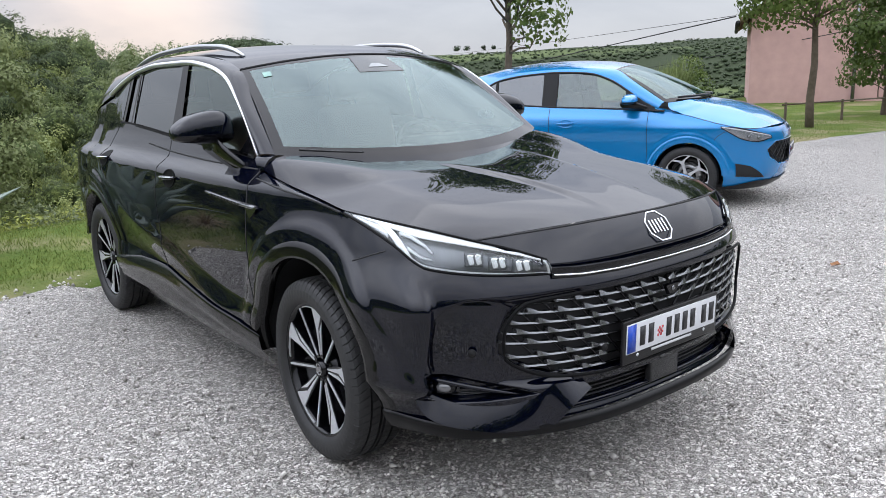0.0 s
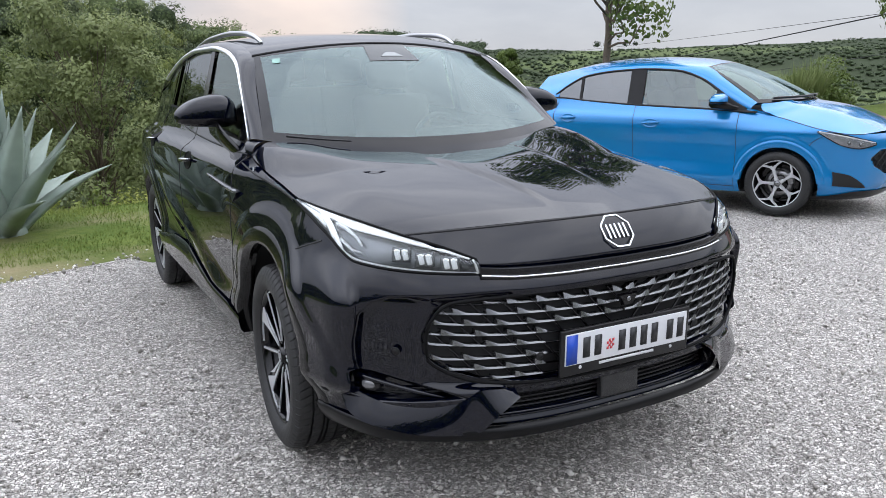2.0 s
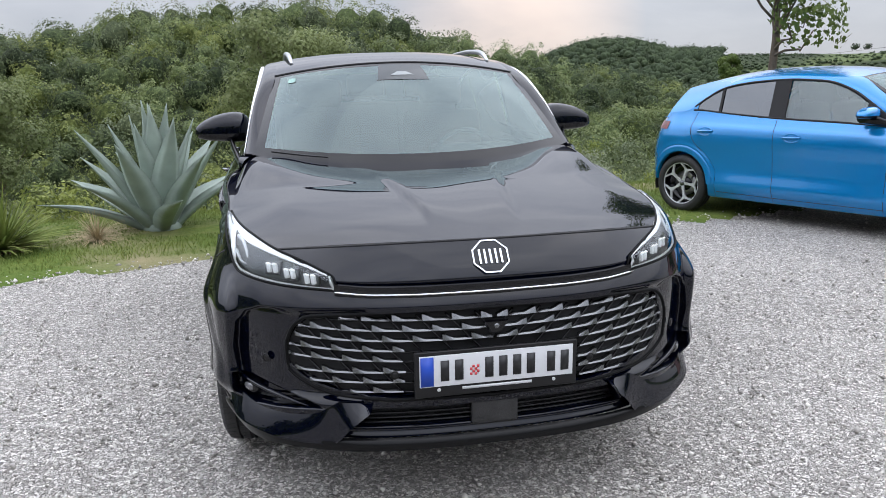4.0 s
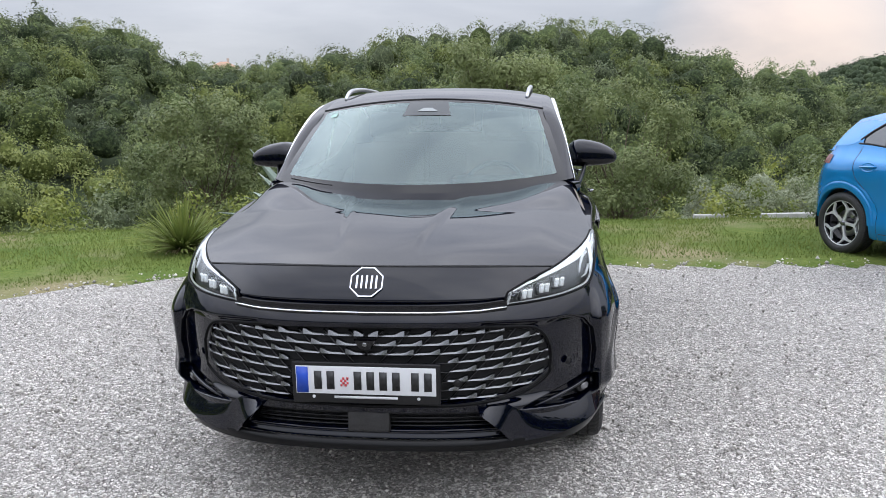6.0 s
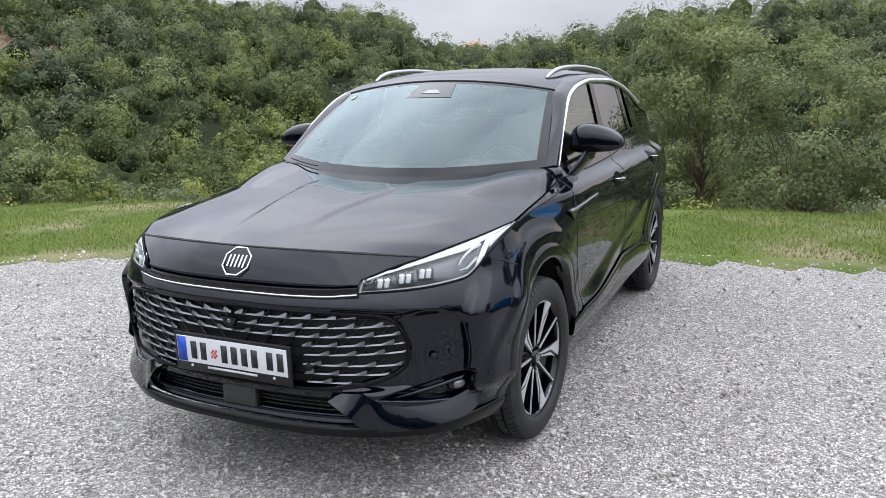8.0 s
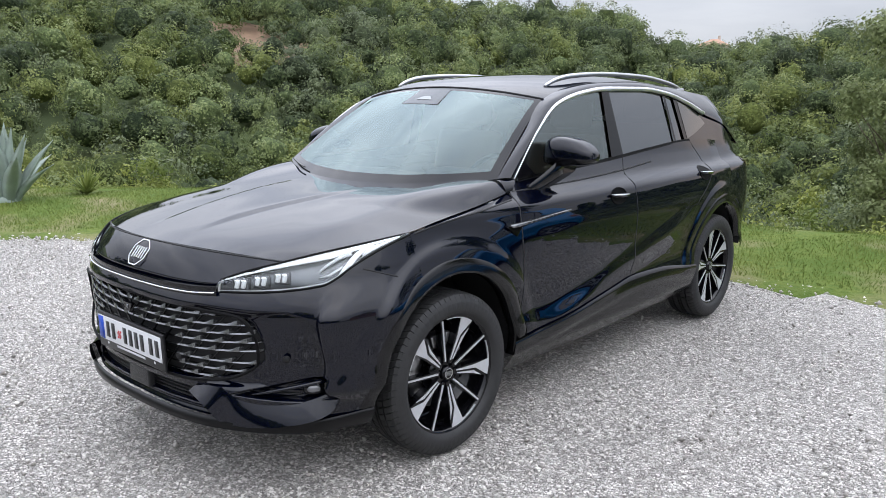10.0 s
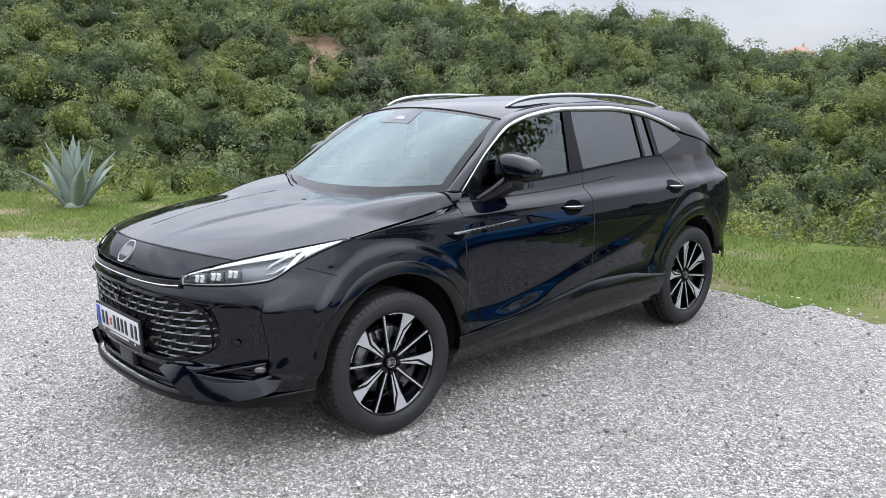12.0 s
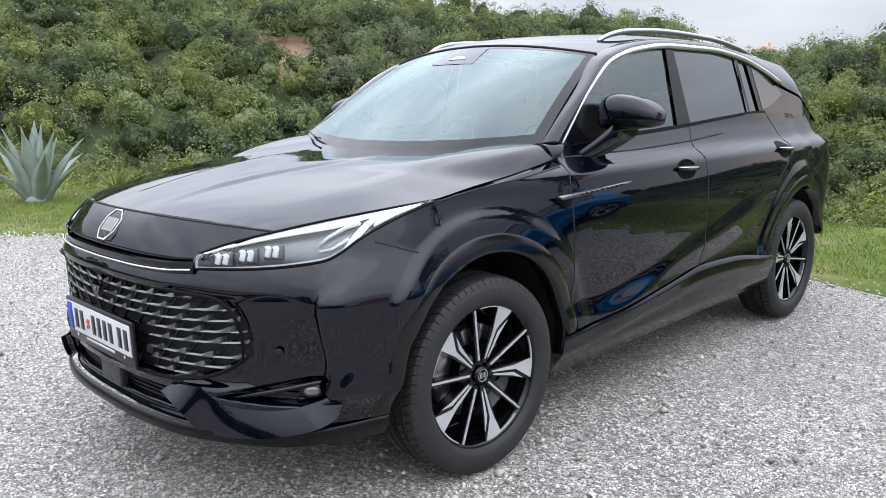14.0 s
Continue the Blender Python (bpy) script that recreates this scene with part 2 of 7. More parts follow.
def curve(*knots):
    """A smooth monotone curve through (x, y) knots; flat beyond its ends."""
    x, y = np.array(knots, float).T
    d = np.diff(y) / np.diff(x)
    m = np.zeros(len(x))
    for i in range(1, len(x) - 1):
        if d[i - 1] * d[i] > 0:
            w1, w2 = 2 * (x[i + 1] - x[i]) + x[i] - x[i - 1], x[i + 1] - x[i] + 2 * (x[i] - x[i - 1])
            m[i] = (w1 + w2) / (w1 / d[i - 1] + w2 / d[i])
    m[0], m[-1] = d[0], d[-1]

    def f(t):
        t = min(max(t, x[0]), x[-1])
        i = min(max(int(np.searchsorted(x, t)) - 1, 0), len(x) - 2)
        h = x[i + 1] - x[i]
        s = (t - x[i]) / h
        return float((1 + 2 * s) * (1 - s) ** 2 * y[i] + s * (1 - s) ** 2 * h * m[i] + s * s * (3 - 2 * s) * y[i + 1] + s * s * (s - 1) * h * m[i + 1])

    return f


def path3(points, n=0):
    """A smooth curve in space through points, as a function of 0 to 1 (by length), or n samples of it."""
    p = np.array(points, float)
    s = np.r_[0, np.cumsum(np.linalg.norm(np.diff(p, axis=0), axis=1))]
    s /= s[-1]
    fs = [curve(*zip(s, p[:, k])) for k in range(3)]
    f = lambda t: Vector((fs[0](t), fs[1](t), fs[2](t)))
    return [f(t) for t in np.linspace(0, 1, n)] if n else f


def smooth(a, b, x):
    t = min(max((x - a) / (b - a), 0.0), 1.0)
    return t * t * (3 - 2 * t)


def grid(bm, f, us, vs, flip=False):
    """Adds the surface f(u, v) over the given values to bm."""
    rows = [[bm.verts.new(f(u, v)) for v in vs] for u in us]
    for a, b in zip(rows, rows[1:]):
        for i in range(len(vs) - 1):
            q = (a[i], b[i], b[i + 1], a[i + 1])
            bm.faces.new(q[::-1] if flip else q)
    return bm


def sheet(name, f, us, vs, mat, parent, label="", both=False, thick=0.0, side=1):
    """A panel over the surface f; side -1 is its mirror image, both makes one panel of the two halves."""
    bm = bmesh.new()
    if side == 1 or both:
        grid(bm, f, us, vs)
    if side == -1 or both:
        grid(bm, lambda u, v: Vector(f(u, v)) * Vector((-1, 1, 1)), us, vs, True)
    bmesh.ops.remove_doubles(bm, verts=bm.verts, dist=1e-4)
    bmesh.ops.recalc_face_normals(bm, faces=bm.faces)
    middle = Vector((0, 1.3, 0.6))
    if sum(q.normal.dot(q.calc_center_median() - middle) * q.calc_area() for q in bm.faces) < 0:
        bmesh.ops.reverse_faces(bm, faces=bm.faces)
    ob = part(name, bm, mat, parent, label)
    if thick:
        mod = ob.modifiers.new("thickness", "SOLIDIFY")
        mod.thickness, mod.offset = thick, 0
    return ob


def tube(bm, points, r, sides=8, squash=1.0, taper=None, cap=True):
    """A round or flattened bar along points; squash is its height over its width."""
    pts = [Vector(p) for p in points]
    rings = []
    for i, p in enumerate(pts):
        d = (pts[min(i + 1, len(pts) - 1)] - pts[max(i - 1, 0)]).normalized()
        ref = Vector((0, 0, 1)) if abs(d.z) < 0.9 else Vector((0, 1, 0))
        a = d.cross(ref).normalized()
        b = a.cross(d)
        k = r * (taper(i / (len(pts) - 1)) if taper else 1)
        rings.append([bm.verts.new(p + a * (k * math.cos(2 * math.pi * j / sides)) + b * (k * squash * math.sin(2 * math.pi * j / sides))) for j in range(sides)])
    for a, b in zip(rings, rings[1:]):
        for j in range(sides):
            bm.faces.new((a[j], b[j], b[(j + 1) % sides], a[(j + 1) % sides]))
    if cap:
        bm.faces.new(rings[0]), bm.faces.new(rings[-1][::-1])
    return bm


def strip(bm, points, normals, width, height=0.002):
    """A flat moulding along points, lifted by height along the normals."""
    pts, ns = [Vector(p) for p in points], [Vector(n).normalized() for n in normals]
    rows = []
    for i, p in enumerate(pts):
        d = (pts[min(i + 1, len(pts) - 1)] - pts[max(i - 1, 0)]).normalized()
        a = d.cross(ns[i]).normalized() * width / 2
        rows.append([bm.verts.new(q) for q in (p - a - ns[i] * 0.004, p - a * 0.9 + ns[i] * height, p + a * 0.9 + ns[i] * height, p + a - ns[i] * 0.004)])
    for a, b in zip(rows, rows[1:]):
        for j in range(3):
            bm.faces.new((a[j], b[j], b[j + 1], a[j + 1]))
    return bm


def prism(bm, outline, m, depth, inset=0.0):
    """A slab of that outline (x, y) in the plane of m, its front face at depth; inset bevels the front."""
    c = Vector((sum(p[0] for p in outline) / len(outline), sum(p[1] for p in outline) / len(outline)))
    low = [bm.verts.new(m @ Vector((*p, 0))) for p in outline]
    top = [bm.verts.new(m @ Vector((*(Vector(p) + (c - Vector(p)).normalized() * inset), depth))) for p in outline]
    n = len(outline)
    for i in range(n):
        bm.faces.new((low[i], low[(i + 1) % n], top[(i + 1) % n], top[i]))
    bm.faces.new(top)
    bm.faces.new(low[::-1])
    return bm


def box(bm, size, m=Matrix(), bevel=0.0):
    made = bmesh.ops.create_cube(bm, size=1, matrix=m @ Matrix.Diagonal((*size, 1)))
    if bevel:
        edges = {e for v in made["verts"] for e in v.link_edges}
        bmesh.ops.bevel(bm, geom=list(edges), offset=bevel, segments=2, affect="EDGES", profile=0.6)
    return bm


def revolve(bm, profile, sides=64, m=Matrix(), closed=False):
    """Spins (radius, across) points about the local x axis."""
    rings = []
    for k in range(sides):
        a = 2 * math.pi * k / sides
        rings.append([bm.verts.new(m @ Vector((x, r * math.cos(a), r * math.sin(a)))) for r, x in profile])
    n = len(profile)
    for k in range(sides):
        a, b = rings[k], rings[(k + 1) % sides]
        for j in range(n if closed else n - 1):
            bm.faces.new((a[j], b[j], b[(j + 1) % n], a[(j + 1) % n]))
    return bm


def ellipsoid(bm, m, seg=24, rings=14, power=1.0):
    """A ball under m; a power below 1 makes it boxier."""
    made = bmesh.ops.create_uvsphere(bm, u_segments=seg, v_segments=rings, radius=1)
    for v in made["verts"]:
        v.co = m @ Vector([math.copysign(abs(k) ** power, k) for k in v.co])
    return bm


# ---- cars ----
LIP = material("lip_black", (0.0035, 0.0035, 0.004), 0.28, spec=0.22, vary=0.1, scale=30)
RAIL = material("rail_satin", (0.50, 0.51, 0.53), 0.30, 1.0)
# near-black that paints a recess's shade on the flush handle cups
HOLLOW_SHADE = material("handle_hollow_shade", (0.002, 0.002, 0.0022), 0.5, spec=0.06)
LAMP_IN = material("lamp_interior", (0.13, 0.135, 0.14), 0.28, 0.6, vary=0.2, scale=30)
LAMP_PALE = material("pale_lamp_interior", (0.40, 0.41, 0.43), 0.25, 0.6, vary=0.25, scale=25)
FRIT = material("sensor_housing_grey", (0.03, 0.035, 0.036), 0.05, spec=0.5)
FRIT_PALE = material("sensor_cover_grey", (0.22, 0.24, 0.24), 0.10, spec=0.6)
ARCH = material("arch_gloss_black", (0.003, 0.003, 0.0035), 0.12, spec=0.4)
MIRROR = Vector((-1, 1, 1))


class Shell:
    """The lower body of a car: horizontal slices with rounded ends. Front towards -y, front axle at y = 0."""

    def __init__(self, width, profile, nose, ys, power, tail, ye, tuck=0.0, dent=None, lean_from=0.80):
        self.width, self.profile, self.nose, self.ys, self.power, self.tail, self.ye, self.tuck = width, profile, nose, ys, power, tail, ye, tuck
        self.flare = lambda y, z: 0.0
        self.swell = lambda y, z: 0.0
        self.dent, self.lean_from = dent or (lambda x, z: 0.0), lean_from

    def half(self, y, z):
        lean = self.tuck * smooth(self.lean_from, 1.0, z) * (1 - smooth(self.ys, self.ys + 0.8, y))
        return self.width(y) + self.profile(z) - lean

    def side(self, y, z):
        return Vector((self.half(y, z) + self.swell(y, z), y, z))

    def front(self, p, z):
        n, a = self.power, p * math.pi / 2
        x = self.half(self.ys, z) * math.sin(a) ** (2 / n)
        y = self.ys + (self.nose(z) - self.ys) * max(math.cos(a), 0) ** (2 / n)
        return Vector((x + self.flare(y, z) + self.swell(y, z), y + self.dent(x, z) * (1 if p < 0.97 else 0), z))

    def at(self, x, z):
        """The point of the nose at x across and z up."""
        n, w = self.power, self.half(self.ys, z)
        k = max(1 - (abs(x) / w) ** n, 0) ** (1 / n)
        return Vector((x, self.ys + (self.nose(z) - self.ys) * k, z))

    def normal(self, x, z):
        e = 0.004
        n = (self.at(x + e, z) - self.at(x - e, z)).cross(self.at(x, z + e) - self.at(x, z - e))
        return n.normalized()

    def rear(self, p, z):
        a = p * math.pi / 2
        x = self.half(self.ye, z) * max(math.cos(a), 0) ** (2 / 3.2)
        y = self.ye + (self.tail(z) - self.ye) * math.sin(a) ** (2 / 3.2)
        return Vector((x + self.swell(y, z), y, z))

    def across(self, y, z):
        """Half-width anywhere along the side, from the rounded nose to the rounded tail."""
        if y < self.ys:
            return nose_x(self, y, z) + self.swell(y, z)
        if y > self.ye:
            k = min((y - self.ye) / (self.tail(z) - self.ye), 1.0)
            return self.half(self.ye, z) * (1 - k ** 3.2) ** (1 / 3.2) + self.swell(y, z)
        return self.half(y, z) + self.swell(y, z)


def cut_arches(ob, centres, z, r):
    """Opens round wheel arches in a side panel and snaps the edge to the circle."""
    bm = bmesh.new()
    bm.from_mesh(ob.data)
    for cy in centres:
        dead = [v for v in bm.verts if (v.co.y - cy) ** 2 + (v.co.z - z) ** 2 < r * r and abs(v.co.x) > 0.5]
        bmesh.ops.delete(bm, geom=dead, context="VERTS")
        for v in bm.verts:
            if v.is_boundary and abs(v.co.x) > 0.5:
                dy, dz = v.co.y - cy, v.co.z - z
                d = math.hypot(dy, dz)
                if d < r + 0.03:
                    v.co.y, v.co.z = cy + dy * r / d, z + dz * r / d
    bm.to_mesh(ob.data)
    bm.free()


def side_sheet(name, surface, y0, y1, low, high, nu, nv, mat, parent, side, label=""):
    """A panel on a side surface between two upright seams y0(z), y1(z) and two level lines low(y), high(y)."""

    def f(u, v):
        y = y0(0.8) + (y1(0.8) - y0(0.8)) * u
        for _ in range(3):
            z = low(y) + (high(y) - low(y)) * v
            y = y0(z) + (y1(z) - y0(z)) * u
        return surface(y, z)

    return sheet(name, f, np.linspace(0, 1, nu), np.linspace(0, 1, nv), mat, parent, label, side=side)


def seam(parent, surface, points, side, name="panel_gap", width=0.006):
    """A dark line along (y, z) points of a side surface: a shut line, or a painted dark reflection."""
    bm = bmesh.new()
    fy = [Vector((0, *p)) for p in points]
    pts, nrm = [], []
    line = path3(fy, max(12, 6 * len(points)))
    for p in line:
        q = surface(p.y, p.z)
        t = surface(p.y + 0.01, p.z) - q
        u = surface(p.y, p.z + 0.01) - q
        n = t.cross(u).normalized()
        n = n if n.x > 0 else -n
        pts.append(Vector((q.x * side, q.y, q.z))), nrm.append(Vector((n.x * side, n.y, n.z)))
    strip(bm, pts, nrm, width, 0.0012)
    bmesh.ops.recalc_face_normals(bm, faces=bm.faces)
    return part(name, bm, DARK, parent)


def arch_trim(parent, cy, cz, r0, r1, x_of, side, a0, a1, mat, name="arch_trim", lift=0.012):
    """The moulding round a wheel arch, from angle a0 to a1 (degrees from the front, over the top)."""
    bm = bmesh.new()
    rows = []
    for a in np.radians(np.linspace(a0, a1, 49)):
        row = []
        for r, out in ((r0, -0.06), (r0, lift * 0.8), (r0 + 0.01, lift), ((r0 + r1) / 2, lift), (r1 - 0.006, lift * 0.8), (r1, -0.004)):
            y, z = cy - r * math.cos(a), cz + r * math.sin(a)
            row.append(bm.verts.new(Vector(((x_of(y, z) + out) * side, y, z))))
        rows.append(row)
    for a, b in zip(rows, rows[1:]):
        for j in range(5):
            bm.faces.new((a[j], b[j], b[j + 1], a[j + 1]))
    bmesh.ops.recalc_face_normals(bm, faces=bm.faces)
    return part(name, bm, mat, parent)


def tyre_mesh(r, w, bead):
    """A tyre with three grooves round it and cut shoulder blocks."""
    bm = bmesh.new()
    prof = [(bead, 0.40), (bead + 0.012, 0.47), (bead + 0.3 * (r - bead), 0.5), (bead + 0.62 * (r - bead), 0.495), (r - 0.022, 0.465), (r - 0.008, 0.42)]
    tread = [(r - 0.003, 0.36), (r, 0.25), (r, 0.235), (r - 0.013, 0.232), (r - 0.013, 0.20), (r, 0.195), (r + 0.001, 0.06), (r - 0.013, 0.055), (r - 0.013, 0.012), (r + 0.001, 0.01)]
    half = [(a, b * w) for a, b in prof + tread]
    full = half + [(a, -b) for a, b in half[::-1]]
    blocks, steps = 70, (0.0, 0.09, 0.18, 0.59)
    sides = 4 * blocks
    rings = []
    for k in range(sides):
        cut = 0.006 if k % 4 == 1 else 0.0
        row = []
        for i, (a, x) in enumerate(full):
            j = min(i, len(full) - 1 - i)
            rad = a - (cut if j in (4, 5, 6, 7, 10, 11, 12) else 0)
            t = 2 * math.pi * (k // 4 + steps[k % 4] + (0.3 * (j - 5) if j > 5 else 0)) / blocks
            row.append(bm.verts.new((x, rad * math.cos(t), rad * math.sin(t))))
        rings.append(row)
    for k in range(sides):
        a, b = rings[k], rings[(k + 1) % sides]
        for j in range(len(full) - 1):
            bm.faces.new((a[j], b[j], b[j + 1], a[j + 1]))
    bmesh.ops.recalc_face_normals(bm, faces=bm.faces)
    return bm


def flat_tread(ob, r):
    """Hard edges on the tread blocks, a smooth sidewall."""
    me = ob.data
    me.polygons.foreach_set("use_smooth", [math.hypot(p.center.y, p.center.z) < r - 0.03 for p in me.polygons])


def polar_slab(bm, pts, x_of, depth, out=0.0):
    """A slab in the wheel's face from (radius, degrees) corners, dished by x_of(radius)."""
    top = [bm.verts.new((x_of(r) + out, r * math.cos(radians(a)), r * math.sin(radians(a)))) for r, a in pts]
    low = [bm.verts.new((x_of(r) + out - depth, r * math.cos(radians(a)), r * math.sin(radians(a)))) for r, a in pts]
    n = len(pts)
    bm.faces.new(top), bm.faces.new(low[::-1])
    for i in range(n):
        bm.faces.new((top[i], low[i], low[(i + 1) % n], top[(i + 1) % n]))


def emblem(parent, m, r, mat, backing=GLOSS, name="emblem"):
    """A plain eight-sided badge with upright bars, no letters."""
    bm = bmesh.new()
    oct_ = [(r * math.cos(radians(22.5 + 45 * k)), r * math.sin(radians(22.5 + 45 * k))) for k in range(8)]
    rings = [[bm.verts.new(m @ Vector((q * x, q * y, z * r))) for x, y in oct_] for q, z in ((1, 0), (1, 0.06), (0.92, 0.06), (0.92, 0))]
    for a, b in zip(rings, rings[1:]):
        for i in range(8):
            bm.faces.new((a[i], a[(i + 1) % 8], b[(i + 1) % 8], b[i]))
    bmesh.ops.recalc_face_normals(bm, faces=bm.faces)
    ob = part(name, bm, mat, parent, smooth=False)
    for x0, x1, y0, y1 in ((-0.60, -0.50, -0.40, 0.40), (-0.33, -0.23, -0.40, 0.40), (-0.05, 0.05, -0.40, 0.40), (0.23, 0.33, -0.40, 0.40), (0.50, 0.60, -0.40, 0.40)):
        bm = bmesh.new()
        prism(bm, [(x0 * r, y0 * r), (x1 * r, y0 * r), (x1 * r, y1 * r), (x0 * r, y1 * r)], m, r * 0.055)
        bmesh.ops.recalc_face_normals(bm, faces=bm.faces)
        part("badge_bar", bm, mat, ob, smooth=False)
    return ob


def suv_wheel(parent):
    r, w, rim = 0.357, 0.228, 0.262
    hub = bmesh.new()
    revolve(hub, [(0.02, 0.052), (0.075, 0.055), (0.085, 0.03), (0.10, -0.02), (0.20, -0.06), (rim - 0.02, -0.08), (rim - 0.018, 0.06), (rim - 0.012, 0.088), (rim + 0.002, 0.096), (rim + 0.004, 0.088), (rim, 0.02), (rim, -0.10), (0.10, -0.10), (0.02, -0.05)], 72)
    bmesh.ops.recalc_face_normals(hub, faces=hub.faces)
    wheel = part("wheel", hub, GLOSS, parent, "alloy wheel, black with machined silver spokes")
    flat_tread(part("tyre", tyre_mesh(r, w, rim - 0.004), TYRE, wheel, "black ribbed rubber tyre"), r)
    bm = bmesh.new()
    revolve(bm, [(0.07, 0.0), (0.165, 0.0), (0.165, -0.02), (0.07, -0.02)], 48, closed=True)
    bmesh.ops.recalc_face_normals(bm, faces=bm.faces)
    part("brake_disc", bm, STEEL, wheel)
    bm = bmesh.new()
    for k in range(7):
        a = radians(60 + 8 * k)
        box(bm, (0.05, 0.05, 0.028), Matrix.Translation((0.012, 0.15 * math.cos(a), 0.15 * math.sin(a))) @ Matrix.Rotation(a, 4, "X"), 0.006)
    part("brake_caliper", bm, STEEL, wheel)
    dish = lambda q: 0.066 + 0.022 * (q / 0.26) ** 1.5
    for k in range(5):
        a = 72 * k + 29
        b = a + 36
        arc = [(0.254, b + 6 + 4 * t) for t in range(7)] + [(0.246, b + 6 + 4 * t) for t in range(6, -1, -1)]
        for name, slabs, faces in (
            ("thin_spoke", [([(0.045, a - 14), (0.045, a + 14), (0.25, a + 2.2), (0.25, a - 2.2)], 0.035)],
             [[(0.055, a - 5), (0.055, a + 3), (0.252, a + 0.9), (0.252, a - 0.9)]]),
            ("wide_spoke", [([(0.045, b - 14), (0.045, b + 14), (0.25, b + 9), (0.25, b - 9)], 0.04)],
             [[(0.058, b + 2), (0.058, b + 7), (0.165, b + 6.5), (0.254, b + 9.0), (0.254, b - 8.5), (0.172, b + 1.0)], [(0.065, b - 9), (0.065, b - 4.5), (0.165, b - 3.0), (0.214, b - 9.0), (0.16, b - 7.4)], arc])):
            bm = bmesh.new()
            for pts, deep in slabs:
                polar_slab(bm, pts, dish, deep, -0.003)
            bmesh.ops.recalc_face_normals(bm, faces=bm.faces)
            arm = part(name, bm, GLOSS, wheel, smooth=False)
            for pts in faces:
                bm = bmesh.new()
                polar_slab(bm, pts, dish, 0.006, 0.001)
                bmesh.ops.recalc_face_normals(bm, faces=bm.faces)
                part("spoke_face", bm, SILVER, arm, "machined silver face", smooth=False)
    bm = bmesh.new()
    revolve(bm, [(0.0, 0.078), (0.022, 0.078), (0.030, 0.073), (0.033, 0.05)], 32)
    bmesh.ops.recalc_face_normals(bm, faces=bm.faces)
    cap = part("hub_cap", bm, GLOSS, wheel)
    emblem(cap, Matrix(((0, 0, 1, 0.078), (1, 0, 0, 0), (0, 1, 0, 0), (0, 0, 0, 1))), 0.024, SATIN, name="hub_badge")
    for k in range(5):
        a = radians(72 * k + 26)
        bm = bmesh.new()
        revolve(bm, [(0.0, 0.062), (0.009, 0.062), (0.011, 0.04)], 8, Matrix.Translation((0, 0.052 * math.cos(a), 0.052 * math.sin(a))))
        bmesh.ops.recalc_face_normals(bm, faces=bm.faces)
        part("wheel_bolt", bm, DARK, wheel)
    return wheel


def put_wheels(first, parent, track, base, z, steer=0.0):
    for k, (sx, y) in enumerate(((1, 0.0), (-1, 0.0), (1, base), (-1, base))):
        m = pose(sx * track, y, z, 17 * k, 0, (0 if sx > 0 else 180) + (steer if y == 0 else 0))
        if k == 0:
            first.matrix_basis = m
        else:
            copy_thing(first, m).parent = parent


def plate(parent, m, width=0.505, height=0.103):
    """A number plate in its black holder, its writing as plain bars."""
    bm = bmesh.new()
    box(bm, (width + 0.03, height + 0.05, 0.012), m @ Matrix.Translation((0, -0.012, -0.006)), 0.004)
    holder = part("plate_holder", bm, PLASTIC, parent, "black plate holder")
    bm = bmesh.new()
    box(bm, (width, height, 0.004), m @ Matrix.Translation((0, 0, 0.002)), 0.001)
    face = part("number_plate", bm, WHITE, holder, "white plate with a blue end band")
    bm = bmesh.new()
    box(bm, (0.042, height - 0.006, 0.002), m @ Matrix.Translation((-width / 2 + 0.024, 0, 0.0045)))
    part("blue_band", bm, EU_BLUE, face)
    x = -width / 2 + 0.062
    for k in range(8):
        wdt = 0.027
        if k == 2:
            x += 0.052
        if k == 6:
            x += 0.022
        bm = bmesh.new()
        box(bm, (wdt, 0.068, 0.002), m @ Matrix.Translation((x + 0.019, 0, 0.0048)))
        part("plate_bar", bm, INK, face)
        x += 0.046
    bm = bmesh.new()
    for a in range(4):
        for b in range(4):
            if (a + b) % 2 == 0:
                box(bm, (0.0075, 0.0085, 0.002), m @ Matrix.Translation((-width / 2 + 0.166 + a * 0.0075, -0.018 + b * 0.0085, 0.0048)))
    part("plate_crest", bm, RED_INK, face)
    bm = bmesh.new()
    box(bm, (0.23, 0.009, 0.001), m @ Matrix.Translation((0, -height / 2 - 0.013, 0.0006)))
    for s in (-1, 1):
        revolve(bm, [(0.0, 0.0012), (0.006, 0.0012), (0.006, 0.0)], 12, m @ Matrix.Translation((s * 0.19, -height / 2 - 0.013, 0)) @ Matrix.Rotation(radians(-90), 4, "Y"))
    part("dealer_line", bm, WHITE, holder)


def seat(parent, x, y, z, mat):
    bm = bmesh.new()
    box(bm, (0.50, 0.52, 0.16), Matrix.Translation((x, y, z)), 0.05)
    box(bm, (0.48, 0.14, 0.62), Matrix.Translation((x, y + 0.30, z + 0.36)) @ Matrix.Rotation(radians(-14), 4, "X"), 0.05)
    box(bm, (0.27, 0.09, 0.17), Matrix.Translation((x, y + 0.40, z + 0.78)) @ Matrix.Rotation(radians(-10), 4, "X"), 0.04)
    return part("seat", bm, mat, parent)


